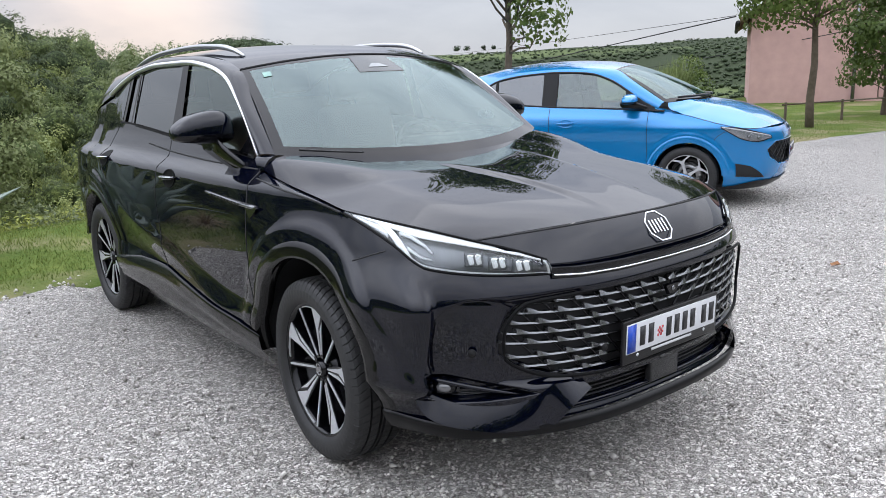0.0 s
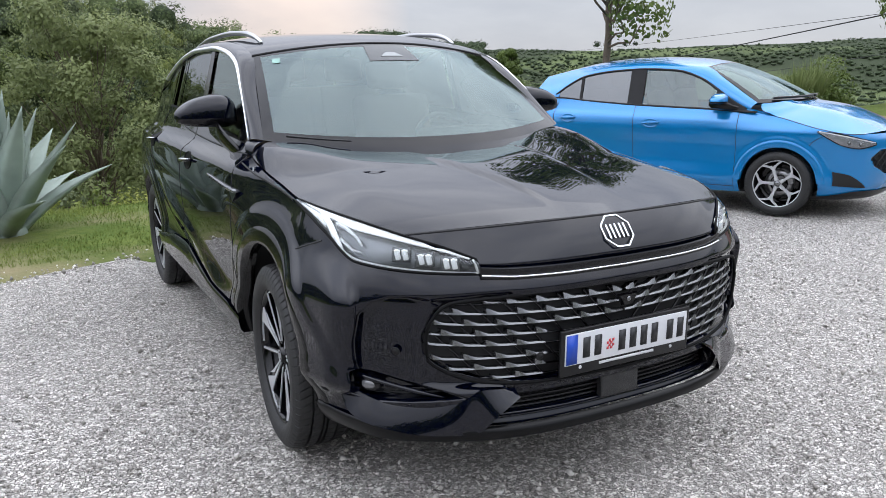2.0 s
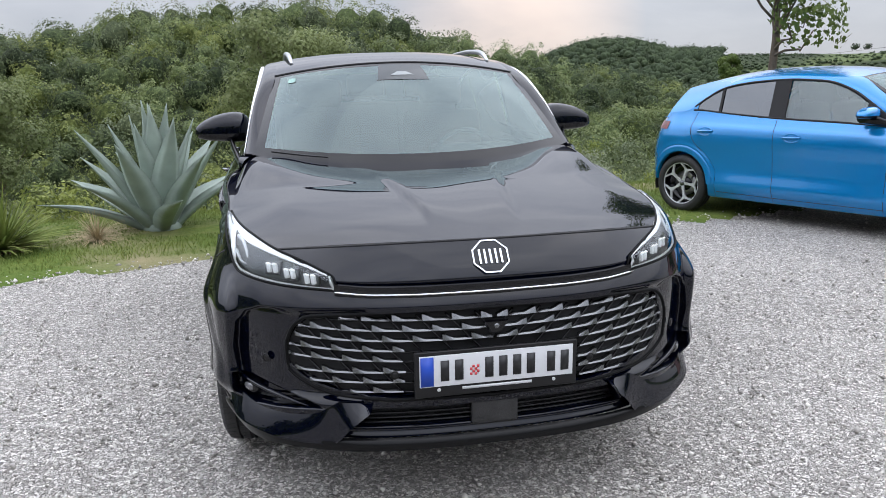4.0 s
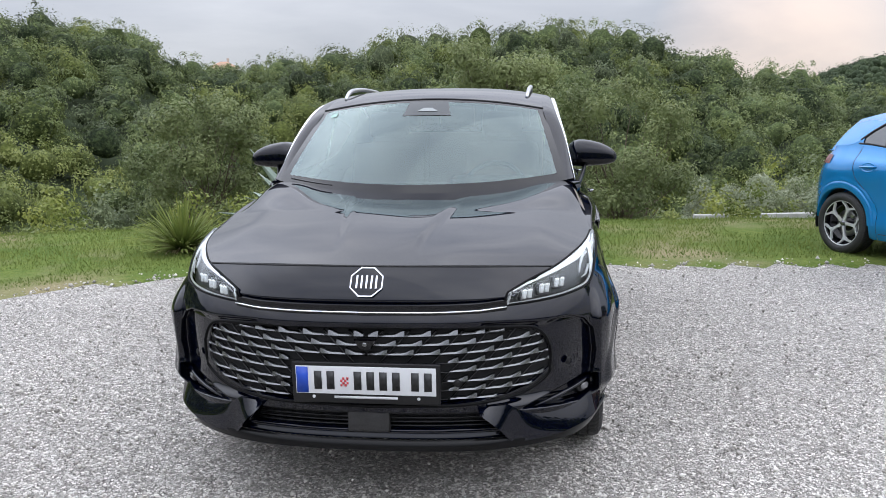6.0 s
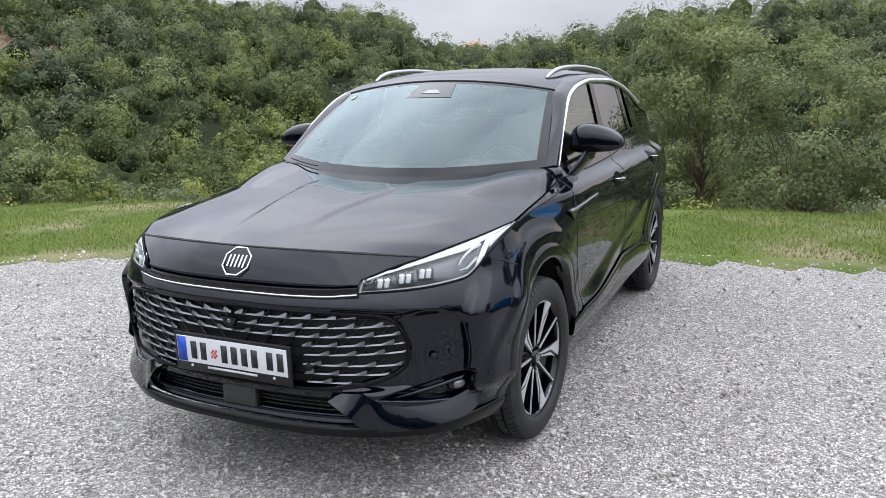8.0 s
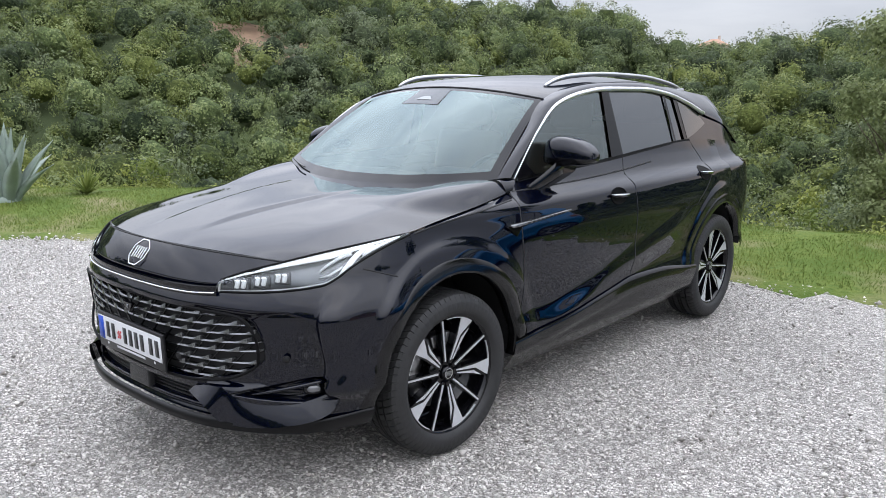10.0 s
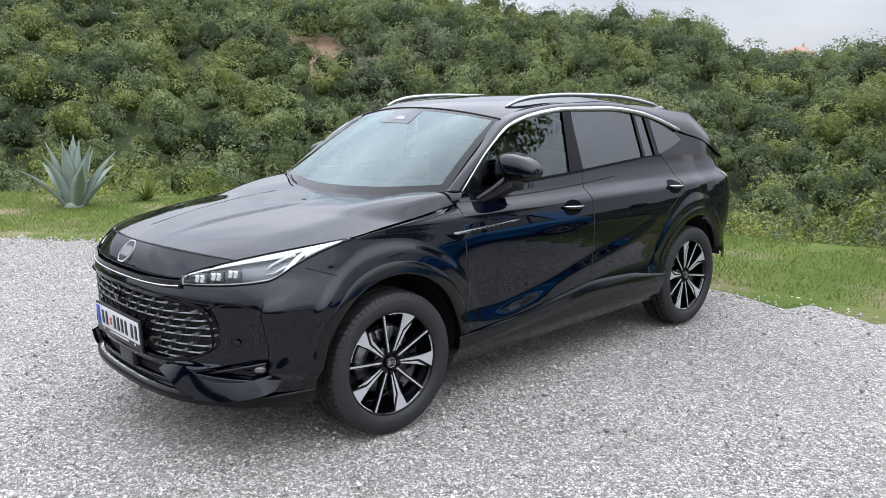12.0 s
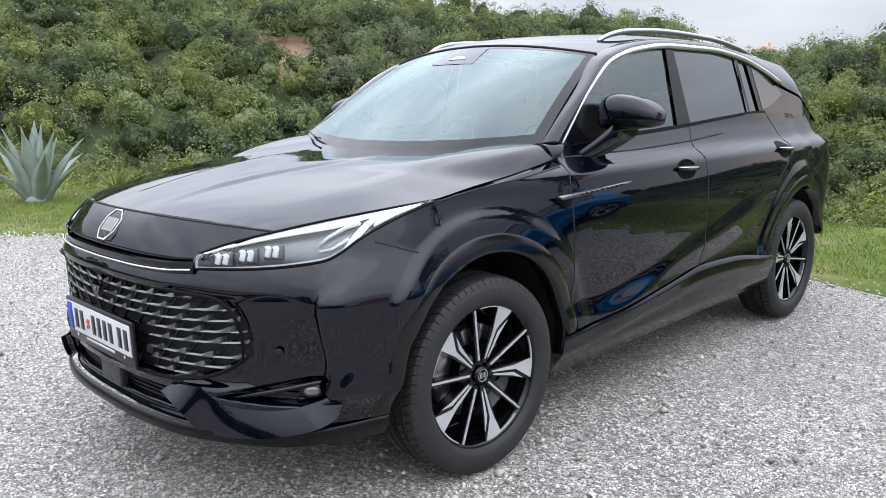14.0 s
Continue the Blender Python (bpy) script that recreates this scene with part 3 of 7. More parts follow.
def mirror_housing(parent, side, tip, scale, paint, low_mat, base):
    """A door mirror: rounded housing, darker lower half, arm to the door and the mirror glass."""
    cx, cy, cz = tip
    w, d, h = scale
    bm = bmesh.new()
    ellipsoid(bm, Matrix(), 28, 18, 0.62)
    for v in bm.verts:
        x, y, z = v.co
        t = (x + 1) / 2
        # tallest beside the window, falling away to a low outer corner, with a shallow flat underside
        up = z * (1.22 - 0.66 * t ** 2.2) if z > 0 else z * (0.58 - 0.22 * t)
        v.co = Vector((side * (cx - w + w * t), cy + d * (y * (0.9 - 0.30 * t) - 0.10 * t), cz + h * up))
    dead = [f for f in bm.faces if f.calc_center_median().z < cz - 0.06 * h]
    low = bmesh.new()
    low.from_mesh(_mesh_of(bm))
    bmesh.ops.delete(bm, geom=dead, context="FACES")
    bmesh.ops.recalc_face_normals(bm, faces=bm.faces)
    body = part("mirror", bm, paint, parent, "door mirror housing")
    bmesh.ops.delete(low, geom=[f for f in low.faces if f.calc_center_median().z >= cz - 0.06 * h], context="FACES")
    for v in low.verts:
        v.co.x -= side * 0.003
    bmesh.ops.recalc_face_normals(low, faces=low.faces)
    part("mirror_base", low, low_mat, body)
    bm = bmesh.new()
    a, b = Vector(base), Vector((side * (cx - w * 0.62), cy + d * 0.02, cz - h * 0.42))
    rows = []
    for t in np.linspace(0, 1, 8):
        c = a.lerp(b, t) + Vector((0, 0, -0.006 * math.sin(math.pi * t)))
        wy, wz = 0.050 + 0.045 * t, 0.026 + 0.014 * t
        rows.append([bm.verts.new(c + Vector((0, wy * p, wz * q))) for p, q in ((-1, -0.3), (-0.7, -1), (0.7, -1), (1, -0.3), (1, 0.5), (0.6, 1), (-0.6, 1), (-1, 0.5))])
    for p, q in zip(rows, rows[1:]):
        for j in range(8):
            bm.faces.new((p[j], q[j], q[(j + 1) % 8], p[(j + 1) % 8]))
    bm.faces.new(rows[0]), bm.faces.new(rows[-1][::-1])
    bmesh.ops.recalc_face_normals(bm, faces=bm.faces)
    part("mirror_arm", bm, low_mat, body)
    bm = bmesh.new()
    box(bm, (w * 0.58, 0.004, h * 0.75), Matrix.Translation((side * (cx - w * 0.56), cy + d * 0.62, cz + 0.012)), 0.0015)
    part("mirror_glass", bm, CHROME, body)
    return body


def _mesh_of(bm):
    me = bpy.data.meshes.new("half")
    bm.to_mesh(me)
    return me


def door_handle(parent, surface, y, z, side, length, mat, recess=True, cup_mat=None):
    """A bar handle with a bright edge over a flush oval, by default near-black for a hollow's shade."""
    rows = []
    bm = bmesh.new()
    n = 28
    for q, out in ((1.06, 0.0015), (1.0, 0.004), (0.92, -0.002), (0.7, -0.010), (0.4, -0.014)):
        row = []
        for k in range(n):
            a = 2 * math.pi * k / n
            yy, zz = y + q * length * 0.44 * math.cos(a), z - 0.002 + q * 0.043 * math.sin(a)
            row.append(bm.verts.new(((surface(yy, zz).x + max(out, 0.001)) * side, yy, zz)))
        rows.append(row)
    for a, b in zip(rows, rows[1:]):
        for k in range(n):
            bm.faces.new((a[k], a[(k + 1) % n], b[(k + 1) % n], b[k]))
    bm.faces.new(rows[-1])
    bmesh.ops.recalc_face_normals(bm, faces=bm.faces)
    cup = part("handle_cup", bm, cup_mat or HOLLOW_SHADE, parent)
    pts = []
    for t in np.linspace(-1, 1, 17):
        yy = y + t * length / 2
        zz = z + 0.003 - 0.005 * t
        pts.append(Vector(((surface(yy, zz).x + 0.026 * (1 - t * t) ** 0.5 + 0.003) * side, yy, zz)))
    bm = bmesh.new()
    tube(bm, pts, 0.0125, 10, 1.0, lambda t: 0.45 + 0.55 * math.sin(math.pi * t) ** 0.6)
    bar = part("door_handle", bm, mat, cup)
    if recess:
        bm = bmesh.new()
        tube(bm, [p + Vector((0.0115 * side * (0.4 + 0.6 * (1 - abs(2 * i / 16 - 1) ** 2)), 0, 0.004)) for i, p in enumerate(pts)], 0.0045, 8, 1.0, lambda t: 0.3 + 0.7 * math.sin(math.pi * t) ** 0.5)
        part("handle_strip", bm, CHROME, bar, "thin bright strip along the handle")
    return bar


def pathi(points):
    """A smooth curve through points by their index over 0 to 1."""
    p = np.array(points, float)
    fs = [curve(*zip(np.linspace(0, 1, len(p)), p[:, k])) for k in range(3)]
    return lambda t: Vector((fs[0](t), fs[1](t), fs[2](t)))


# -- the black sport utility car --
def inside(poly, x, z):
    """Signed depth of (x, z) inside a convex outline: positive within."""
    best = 1e9
    for (ax, az), (bx, bz) in zip(poly, poly[1:] + poly[:1]):
        ex, ez = bx - ax, bz - az
        best = min(best, (ex * (z - az) - ez * (x - ax)) / math.hypot(ex, ez))
    return best


GRILLE = [(-0.10, 0.462), (0.30, 0.468), (0.50, 0.487), (0.60, 0.522), (0.652, 0.570), (0.654, 0.635), (0.625, 0.715), (0.585, 0.742), (0.45, 0.752), (-0.10, 0.756)]
INTAKE = [(-0.10, 0.362), (0.47, 0.366), (0.415, 0.437), (-0.10, 0.437)]
FOG = [(0.53, 0.430), (0.78, 0.408), (0.826, 0.43), (0.822, 0.508), (0.77, 0.508), (0.60, 0.458)]
PANEL = [(0.40, 0.44), (0.60, 0.44), (0.800, 0.46), (0.812, 0.60), (0.804, 0.690), (0.780, 0.735), (0.735, 0.757), (0.63, 0.766), (0.40, 0.774)]


def suv_dent(x, z):
    x = abs(x)
    d = 0.030 * smooth(0.0, 0.011 + 0.03 * smooth(0.70, 0.62, x), inside(PANEL, x, z))
    d = max(d, 0.048 * smooth(0.0, 0.007, inside(GRILLE, x, z)))
    d = max(d, 0.06 * smooth(0.0, 0.012, inside(INTAKE, x, z)))
    d = max(d, 0.060 * smooth(0.0, 0.014, inside(FOG, x, z)))
    # the sharp upright edge outside the side pods
    d -= 0.045 * smooth(0.795, 0.828, x) * smooth(0.885, 0.845, x) * smooth(0.40, 0.47, z) * smooth(0.86, 0.72, z)
    # the lip sticks out below, the brow under the light bar juts a little
    d -= 0.018 * smooth(0.36, 0.33, z) * smooth(0.75, 0.4, x)
    d -= 0.008 * smooth(0.750, 0.775, z) * smooth(0.60, 0.35, x)
    return d


def frame_of_glass(car, screen, side, low, high):
    """The black printed border of a windscreen, one ring."""
    bm = bmesh.new()
    for us, vs in ((np.linspace(0, side, 36), np.linspace(0, low, 4)), (np.linspace(side, 1, 4), np.linspace(0, low, 4)), (np.linspace(0, side, 36), np.linspace(high, 1, 3)), (np.linspace(side, 1, 4), np.linspace(high, 1, 3)), (np.linspace(side, 1, 4), np.linspace(low, high, 24))):
        grid(bm, screen, us, vs)
        grid(bm, lambda u, v: screen(u, v) * MIRROR, us, vs, True)
    bmesh.ops.remove_doubles(bm, verts=bm.verts, dist=1e-4)
    bmesh.ops.recalc_face_normals(bm, faces=bm.faces)
    part("screen_border", bm, GLOSS, car, "black printed glass border")


def build_suv():
    car = thing("sport_utility_car", "glossy black sport utility car parked on white gravel", "car", "parked cars")
    sh = Shell(
        curve((-0.5, 0.905), (-0.2, 0.915), (0.4, 0.922), (1.4, 0.932), (2.4, 0.936), (2.75, 0.928), (3.0, 0.905)),
        curve((0.20, -0.09), (0.26, -0.06), (0.34, -0.015), (0.43, -0.004), (0.54, -0.022), (0.64, -0.013), (0.74, -0.004), (0.88, 0.0), (0.98, -0.012), (1.03, -0.024), (1.05, -0.048), (1.08, -0.092), (1.13, -0.118), (1.18, -0.138), (1.26, -0.155)),
        curve((0.20, -0.80), (0.28, -0.885), (0.34, -0.925), (0.42, -0.945), (0.55, -0.962), (0.68, -0.964), (0.73, -0.960), (0.77, -0.948), (0.81, -0.928), (0.86, -0.895), (0.95, -0.84), (1.0, -0.70)),
        -0.20, 2.6,
        curve((0.2, 3.40), (0.35, 3.60), (0.55, 3.68), (0.80, 3.70), (1.0, 3.68), (1.14, 3.62)), 2.95, 0.060, suv_dent, 0.70)
    sh.flare = lambda y, z: 0.032 * smooth(-0.74, -0.54, y) * smooth(-0.20, -0.42, y) * smooth(0.36, 0.47, z) * smooth(0.88, 0.70, z)
    arch = lambda cy, y, z: 0.011 * smooth(0.60, 0.555, math.hypot(y - cy, z - 0.352)) * smooth(0.36, 0.5, z)
    rise = lambda y, z: z - (0.475 + 0.225 * (y - 0.9))
    fold = lambda y, z: 0.016 * max(0.0, 1 - abs(rise(y, z)) / (0.075 if rise(y, z) > 0 else 0.11)) * smooth(0.62, 0.95, y) * smooth(2.32, 1.9, y)
    sh.swell = lambda y, z: max(arch(0.0, y, z), arch(2.765, y, z)) + fold(y, z)
    top_p = curve((0, 0.812), (0.293, 0.820), (0.663, 0.846), (0.72, 0.870), (0.763, 0.897), (0.85, 0.936), (0.933, 0.965), (1.0, 0.985))
    low_p = curve((0, 0.336), (0.4, 0.330), (0.8, 0.296), (1.0, 0.262))
    AX, R = 0.352, 0.470

    # bumper and nose below the lamps
    ps = np.linspace(0, 1, 210) ** 1.2
    body = sheet("front_bumper", lambda p, v: sh.front(p, low_p(p) + (top_p(p) - low_p(p)) * v), ps, np.linspace(0, 1, 170), BLACK, car, "gloss black front bumper", both=True)
    cut_arches(body, (0.0,), AX, R)
    shut = curve((-0.2, 0.985), (0.0, 1.012), (0.2, 1.034), (0.47, 1.062))
    belt = curve((0.45, 1.118), (0.55, 1.128), (1.0, 1.150), (1.47, 1.171), (2.0, 1.203), (2.4, 1.222), (2.65, 1.222), (3.0, 1.198), (3.56, 1.145))
    sill = lambda y: 0.255 + 0.02 * smooth(0.5, 2.4, y)
    f_door = curve((0.25, 0.44), (0.45, 0.462), (0.75, 0.478), (0.95, 0.455), (1.06, 0.47), (1.13, 0.52))
    m_door = curve((0.25, 1.44), (0.45, 1.505), (0.70, 1.54), (0.98, 1.535), (1.10, 1.55), (1.2, 1.60))
    r_door = curve((0.25, 2.16), (0.50, 2.17), (0.70, 2.235), (0.86, 2.36), (0.98, 2.54), (1.06, 2.60), (1.15, 2.56), (1.25, 2.45))
    c2 = pathi([(0.797, 0.545, 1.136), (0.752, 0.80, 1.352), (0.715, 1.02, 1.474), (0.702, 1.25, 1.524), (0.698, 1.55, 1.549), (0.698, 1.95, 1.548), (0.705, 2.27, 1.521), (0.722, 2.55, 1.460), (0.738, 2.80, 1.382), (0.738, 3.12, 1.312), (0.690, 3.55, 1.150)])
    c2z = curve(*[(c2(t).y, c2(t).z) for t in np.linspace(0, 1, 31)])
    c1 = pathi([(0.755, 0.47, 1.142), (0.692, 0.76, 1.338), (0.636, 1.01, 1.500), (0.630, 1.25, 1.560), (0.630, 1.55, 1.588), (0.630, 1.95, 1.594), (0.630, 2.3, 1.575), (0.625, 2.65, 1.544), (0.613, 2.95, 1.517), (0.60, 3.15, 1.500)])

    def cabin(y, z):
        return Vector((0.797 - 0.27 * (z - 1.176) - 0.030 * smooth(2.3, 3.2, y) - 0.085 * smooth(3.1, 3.56, y), y, z))

    for s in (1, -1):
        fender = side_sheet("front_fender", sh.side, lambda z: -0.2, lambda z: f_door(z) - 0.002, sill, shut, 64, 64, BLACK, car, s)
        cut_arches(fender, (0.0,), AX, R)
        side_sheet("front_door", sh.side, lambda z: f_door(z) + 0.002, lambda z: m_door(z) - 0.002, lambda y: sill(y) + 0.0, belt, 40, 50, BLACK, car, s)
        side_sheet("rear_door", sh.side, lambda z: m_door(z) + 0.002, lambda z: r_door(z) - 0.002, sill, belt, 36, 50, BLACK, car, s)
        q = side_sheet("rear_quarter", sh.side, lambda z: r_door(z) + 0.002, lambda z: 2.95, sill, belt, 64, 64, BLACK, car, s)
        cut_arches(q, (2.765,), AX, R)
        # sill cladding: a sculpted satin board
        cl_top = curve((0.40, 0.405), (0.81, 0.438), (1.29, 0.490), (1.56, 0.516), (1.88, 0.506), (2.2, 0.465), (2.4, 0.44))
        clad = lambda y, z: Vector((sh.side(y, z).x + 0.008 + 0.008 * smooth(cl_top(y) - 0.10, cl_top(y) - 0.06, z) * smooth(cl_top(y), cl_top(y) - 0.012, z), y, z))
        side_sheet("sill_cladding", clad, lambda z: 0.405, lambda z: 2.34, lambda y: sill(y) - 0.01, cl_top, 50, 22, ARCH, car, s, "gloss black sill cladding")
        for cy in (0.0, 2.765):
            x_of = sh.across
            arch_trim(car, cy, AX, 0.446, 0.512, x_of, s, -2, 184 if cy == 0 else 160, ARCH, lift=0.0025)
            bm = bmesh.new()
            rows = []
            for a in np.radians(np.linspace(-4, 184 if cy == 0 else 168, 33)):
                y, z = cy - 0.462 * math.cos(a), AX + 0.462 * math.sin(a)
                rows.append([bm.verts.new((s * x, y, z)) for x in (min(0.92, x_of(y, z) - 0.012), 0.80, 0.66, 0.60)])
            for a, b in zip(rows, rows[1:]):
                for j in range(3):
                    bm.faces.new((a[j], b[j], b[j + 1], a[j + 1]))
            part("wheel_well", bm, DARK, car)
        # shut lines
        seam(car, sh.side, [(f_door(z), z) for z in (0.41, 0.5, 0.7, 0.9, 1.0, 1.08)], s)
        seam(car, sh.side, [(m_door(z), z) for z in (0.47, 0.6, 0.8, 1.0, 1.10, 1.165)], s)
        seam(car, sh.side, [(r_door(z), z) for z in (0.86, 0.98, 1.06, 1.12, 1.20)], s)
        seam(car, lambda y, z: Vector((sh.across(y, z), y, z)), [(-0.46, 0.890), (-0.42, 0.877), (-0.36, 0.856), (-0.32, 0.842)], s)
        seam(car, sh.side, [(y, shut(y) - 0.003) for y in (-0.18, 0.0, 0.2, 0.45)], s, width=0.008)
        # no gap here: the strip paints the dark reflection along the shoulder crease
        seam(car, sh.side, [(0.50, 1.085), (0.9, 1.088), (1.5, 1.105), (1.9, 1.13)], s, "belt_reflection_line", 0.010)

        # cabin sides
        inner = lambda y, z: cabin(y, z) - Vector((0.008, 0, 0))
        lo, hi = lambda y: belt(y) + 0.004, lambda y: max(c2z(y) - 0.012, belt(y) + 0.005)
        side_sheet("front_side_window", inner, lambda z: 0.60, lambda z: 1.49, lo, hi, 26, 12, SIDE_GLASS, car, s, "lightly tinted side window")
        side_sheet("rear_side_window", inner, lambda z: 1.585, lambda z: 2.25, lo, hi, 20, 10, PRIVACY, car, s, "dark tinted rear side window")
        side_sheet("fixed_window", inner, lambda z: 2.27, lambda z: 2.43, lo, hi, 8, 10, PRIVACY, car, s, "dark tinted pane")
        proud = lambda k: (lambda y, z: cabin(y, z) + Vector((k, 0, 0)))
        lean = lambda y, k: (lambda z: y + k * (z - 1.2))
        side_sheet("centre_pillar", proud(0.002), lean(1.462, 0.08), lean(1.592, -0.08), lambda y: belt(y), lambda y: c2z(y), 6, 12, PILLAR, car, s, "gloss black pillar")
        side_sheet("window_divider", proud(0.001), lean(2.272, -0.14), lean(2.30, -0.14), lambda y: belt(y), lambda y: c2z(y), 4, 10, PILLAR, car, s)
        side_sheet("rear_pillar_trim", proud(0.002), lean(2.425, -0.22), lean(2.475, -0.22), lambda y: belt(y), lambda y: c2z(y), 4, 10, PILLAR, car, s)
        side_sheet("rear_body_side", cabin, lean(2.46, -0.2), lambda z: 3.54, lambda y: belt(y) - 0.004, lambda y: c2z(y) + 0.001, 30, 14, BLACK, car, s)
        q_low = curve((2.45, 1.236), (2.52, 1.247), (2.66, 1.278), (2.81, 1.320))
        q_high = curve((2.45, 1.50), (2.66, 1.412), (2.81, 1.326))
        side_sheet("quarter_window", proud(0.004), lean(2.475, -0.22), lambda z: 2.81, q_low, lambda y: max(min(c2z(y) - 0.018, q_high(y)), q_low(y) + 0.002), 16, 8, PRIVACY, car, s, "dark three-cornered quarter window")
        side_sheet("window_base_trim", proud(0.003), lambda z: 0.56, lambda z: 2.50, lambda y: belt(y) - 0.004, lambda y: belt(y) + 0.012, 40, 4, SEAL, car, s)
        side_sheet("mirror_corner", proud(0.003), lambda z: 0.56, lambda z: 0.72, lambda y: belt(y), lambda y: min(c2z(y), belt(y) + 0.16 * smooth(0.74, 0.55, y)), 10, 6, GLOSS, car, s)
        bm = bmesh.new()
        pts = [c2(t) for t in np.linspace(0.0, 0.79, 48)]
        tube(bm, [Vector((s * (p.x + 0.004), p.y, p.z + 0.002)) for p in pts], 0.0125, 8, 0.55 * 1.6, lambda t: 0.28 + 0.92 * smooth(0.04, 0.42, t))
        part("window_trim", bm, SATIN, car, "bright metal trim round the side windows")
        sheet("roof_side_rail", lambda t, v: c1(t).lerp(c2(t), v) + Vector((0.018, 0, 0.008)) * (4 * v * (1 - v)), np.linspace(0, 1, 50), np.linspace(0, 1, 9), BLACK, car, side=s)
        # roof rails
        rail = path3([(0.546, 1.160, 1.566), (0.551, 1.23, 1.594), (0.560, 1.40, 1.622), (0.566, 1.75, 1.636), (0.566, 2.2, 1.626), (0.560, 2.55, 1.594), (0.552, 2.78, 1.556), (0.548, 2.84, 1.540)], 40)
        bm = bmesh.new()
        tube(bm, [Vector((s * p.x, p.y, p.z)) for p in rail], 0.0145, 10, 0.95, lambda t: 0.65 + 0.35 * min(1, 10 * min(t, 1 - t)))
        ob = part("roof_rail", bm, RAIL, car, "silver roof rail")
        for yy, zz in ((2.80, 1.535),):
            bm = bmesh.new()
            box(bm, (0.026, 0.11, 0.04), Matrix.Translation((s * 0.552, yy, zz)), 0.01)
            part("rail_foot", bm, RAIL, ob)
        mirror_housing(car, s, (1.045, 0.885, 1.225), (0.275, 0.122, 0.090), BLACK, GLOSS, (s * 0.825, 0.670, 1.085))
        door_handle(car, sh.side, 1.34, 0.992, s, 0.185, BLACK)
        door_handle(car, sh.side, 2.475, 1.024, s, 0.180, BLACK)
        # side vent
        bm = bmesh.new()
        pts = [sh.side(y, 0.945 + 0.05 * (y - 0.36)) for y in np.linspace(0.38, 0.86, 14)]
        tube(bm, [Vector((s * (p.x + 0.003), p.y, p.z)) for p in pts], 0.012, 8, 0.8, lambda t: 1.05 - 0.45 * t)
        vent = part("side_vent", bm, SMOKE, car, "dark bright trim on the fender")
        bm = bmesh.new()
        for k in range(9):
            y = 0.50 + 0.035 * k
            p = sh.side(y, 0.945 + 0.05 * (y - 0.36))
            box(bm, (0.008, 0.018, 0.008), Matrix.Translation((s * (p.x + 0.012), y, p.z)), 0.002)
        p = sh.side(0.40, 0.935)
        prism(bm, [(-0.06, 0.015), (0.07, 0.018), (0.02, -0.04)], Matrix(((0, 0, s, s * (p.x + 0.002)), (1, 0, 0, p.y), (0, 1, 0, p.z), (0, 0, 0, 1))), 0.008, 0.003)
        bmesh.ops.recalc_face_normals(bm, faces=bm.faces)
        part("vent_teeth", bm, GLOSS, vent, smooth=False)
        # headlamp
        up = path3([(0.500, -0.850, 0.866), (0.58, -0.778, 0.900), (0.663, -0.694, 0.928), (0.735, -0.56, 0.954), (0.785, -0.42, 0.971), (0.812, -0.30, 0.981), (0.828, -0.195, 0.988)])
        down = lambda t: sh.front(0.297 + 0.70 * t, top_p(0.297 + 0.70 * t))
        mid = lambda t, v, deep: down(t).lerp(up(t), v) + Vector((0.4, -0.75, 0.35)) * (0.018 * 4 * v * (1 - v) - deep * min(1, 14 * min(t, 1 - t) + 0.1))
        vs = np.linspace(0, 1, 9)
        house = sheet("headlamp", lambda t, v: mid(t, v, 0.035), np.linspace(0, 1, 34), vs, LAMP_IN, car, "lit headlamp with clear cover", side=s)
        sheet("lamp_cover", lambda t, v: mid(t, v, 0.0), np.linspace(0, 1, 40), vs, LAMP_GLASS, house, side=s).visible_shadow = False
        across = Vector((s, 1, 1))
        bm = bmesh.new()
        rim = [mid(t, 0.0, -0.002) for t in np.linspace(0.0, 1.0, 40)] + [mid(t, 1.0, -0.002) for t in np.linspace(1.0, 0.0, 40)] + [mid(0.0, 0.0, -0.002)]
        tube(bm, [p * across for p in rim], 0.0042, 6)
        part("lamp_seal", bm, SEAL, house)
        # the light bar along the top edge, broad in the middle, then folding down
        sheet("light_bar", lambda t, v: mid(t, 0.985 - (0.16 + 0.10 * smooth(0.2, 0.7, t)) * v * smooth(1.0, 0.86, t), 0.009), np.linspace(0.03, 0.97, 44), np.linspace(0, 1, 4), DRL, house, "white daytime light bar", side=s, thick=0.005)
        sheet("light_hook", lambda t, v: mid(0.60 + 0.12 * t + 0.075 * v, 0.10 + 0.62 * t, 0.010), np.linspace(0, 1, 12), np.linspace(0, 1, 4), DRL, house, "white folded end of the light bar", side=s, thick=0.005)
        # HOOK's faint glow is added here for the white this panel reflects
        sheet("lamp_wedge", lambda t, v: mid(0.73 + 0.22 * t, 0.20 + (0.46 - 0.25 * t) * v + 0.18 * t, 0.014), np.linspace(0, 1, 10), np.linspace(0, 1, 4), HOOK, house, "pale wedge with a faint added glow", side=s, thick=0.004)
        bm = bmesh.new()
        tube(bm, [mid(t, v, 0.015) * across for t, v in ((0.66, 0.66), (0.60, 0.68), (0.53, 0.56), (0.50, 0.42))], 0.008, 8, 1.0, lambda t: 1 - 0.6 * t)
        tube(bm, [mid(t, v, 0.015) * across for t, v in ((0.62, 0.30), (0.55, 0.24), (0.50, 0.26))], 0.006, 8, 1.0, lambda t: 1 - 0.6 * t)
        part("light_guide", bm, HOOK, house)
        bm = bmesh.new()
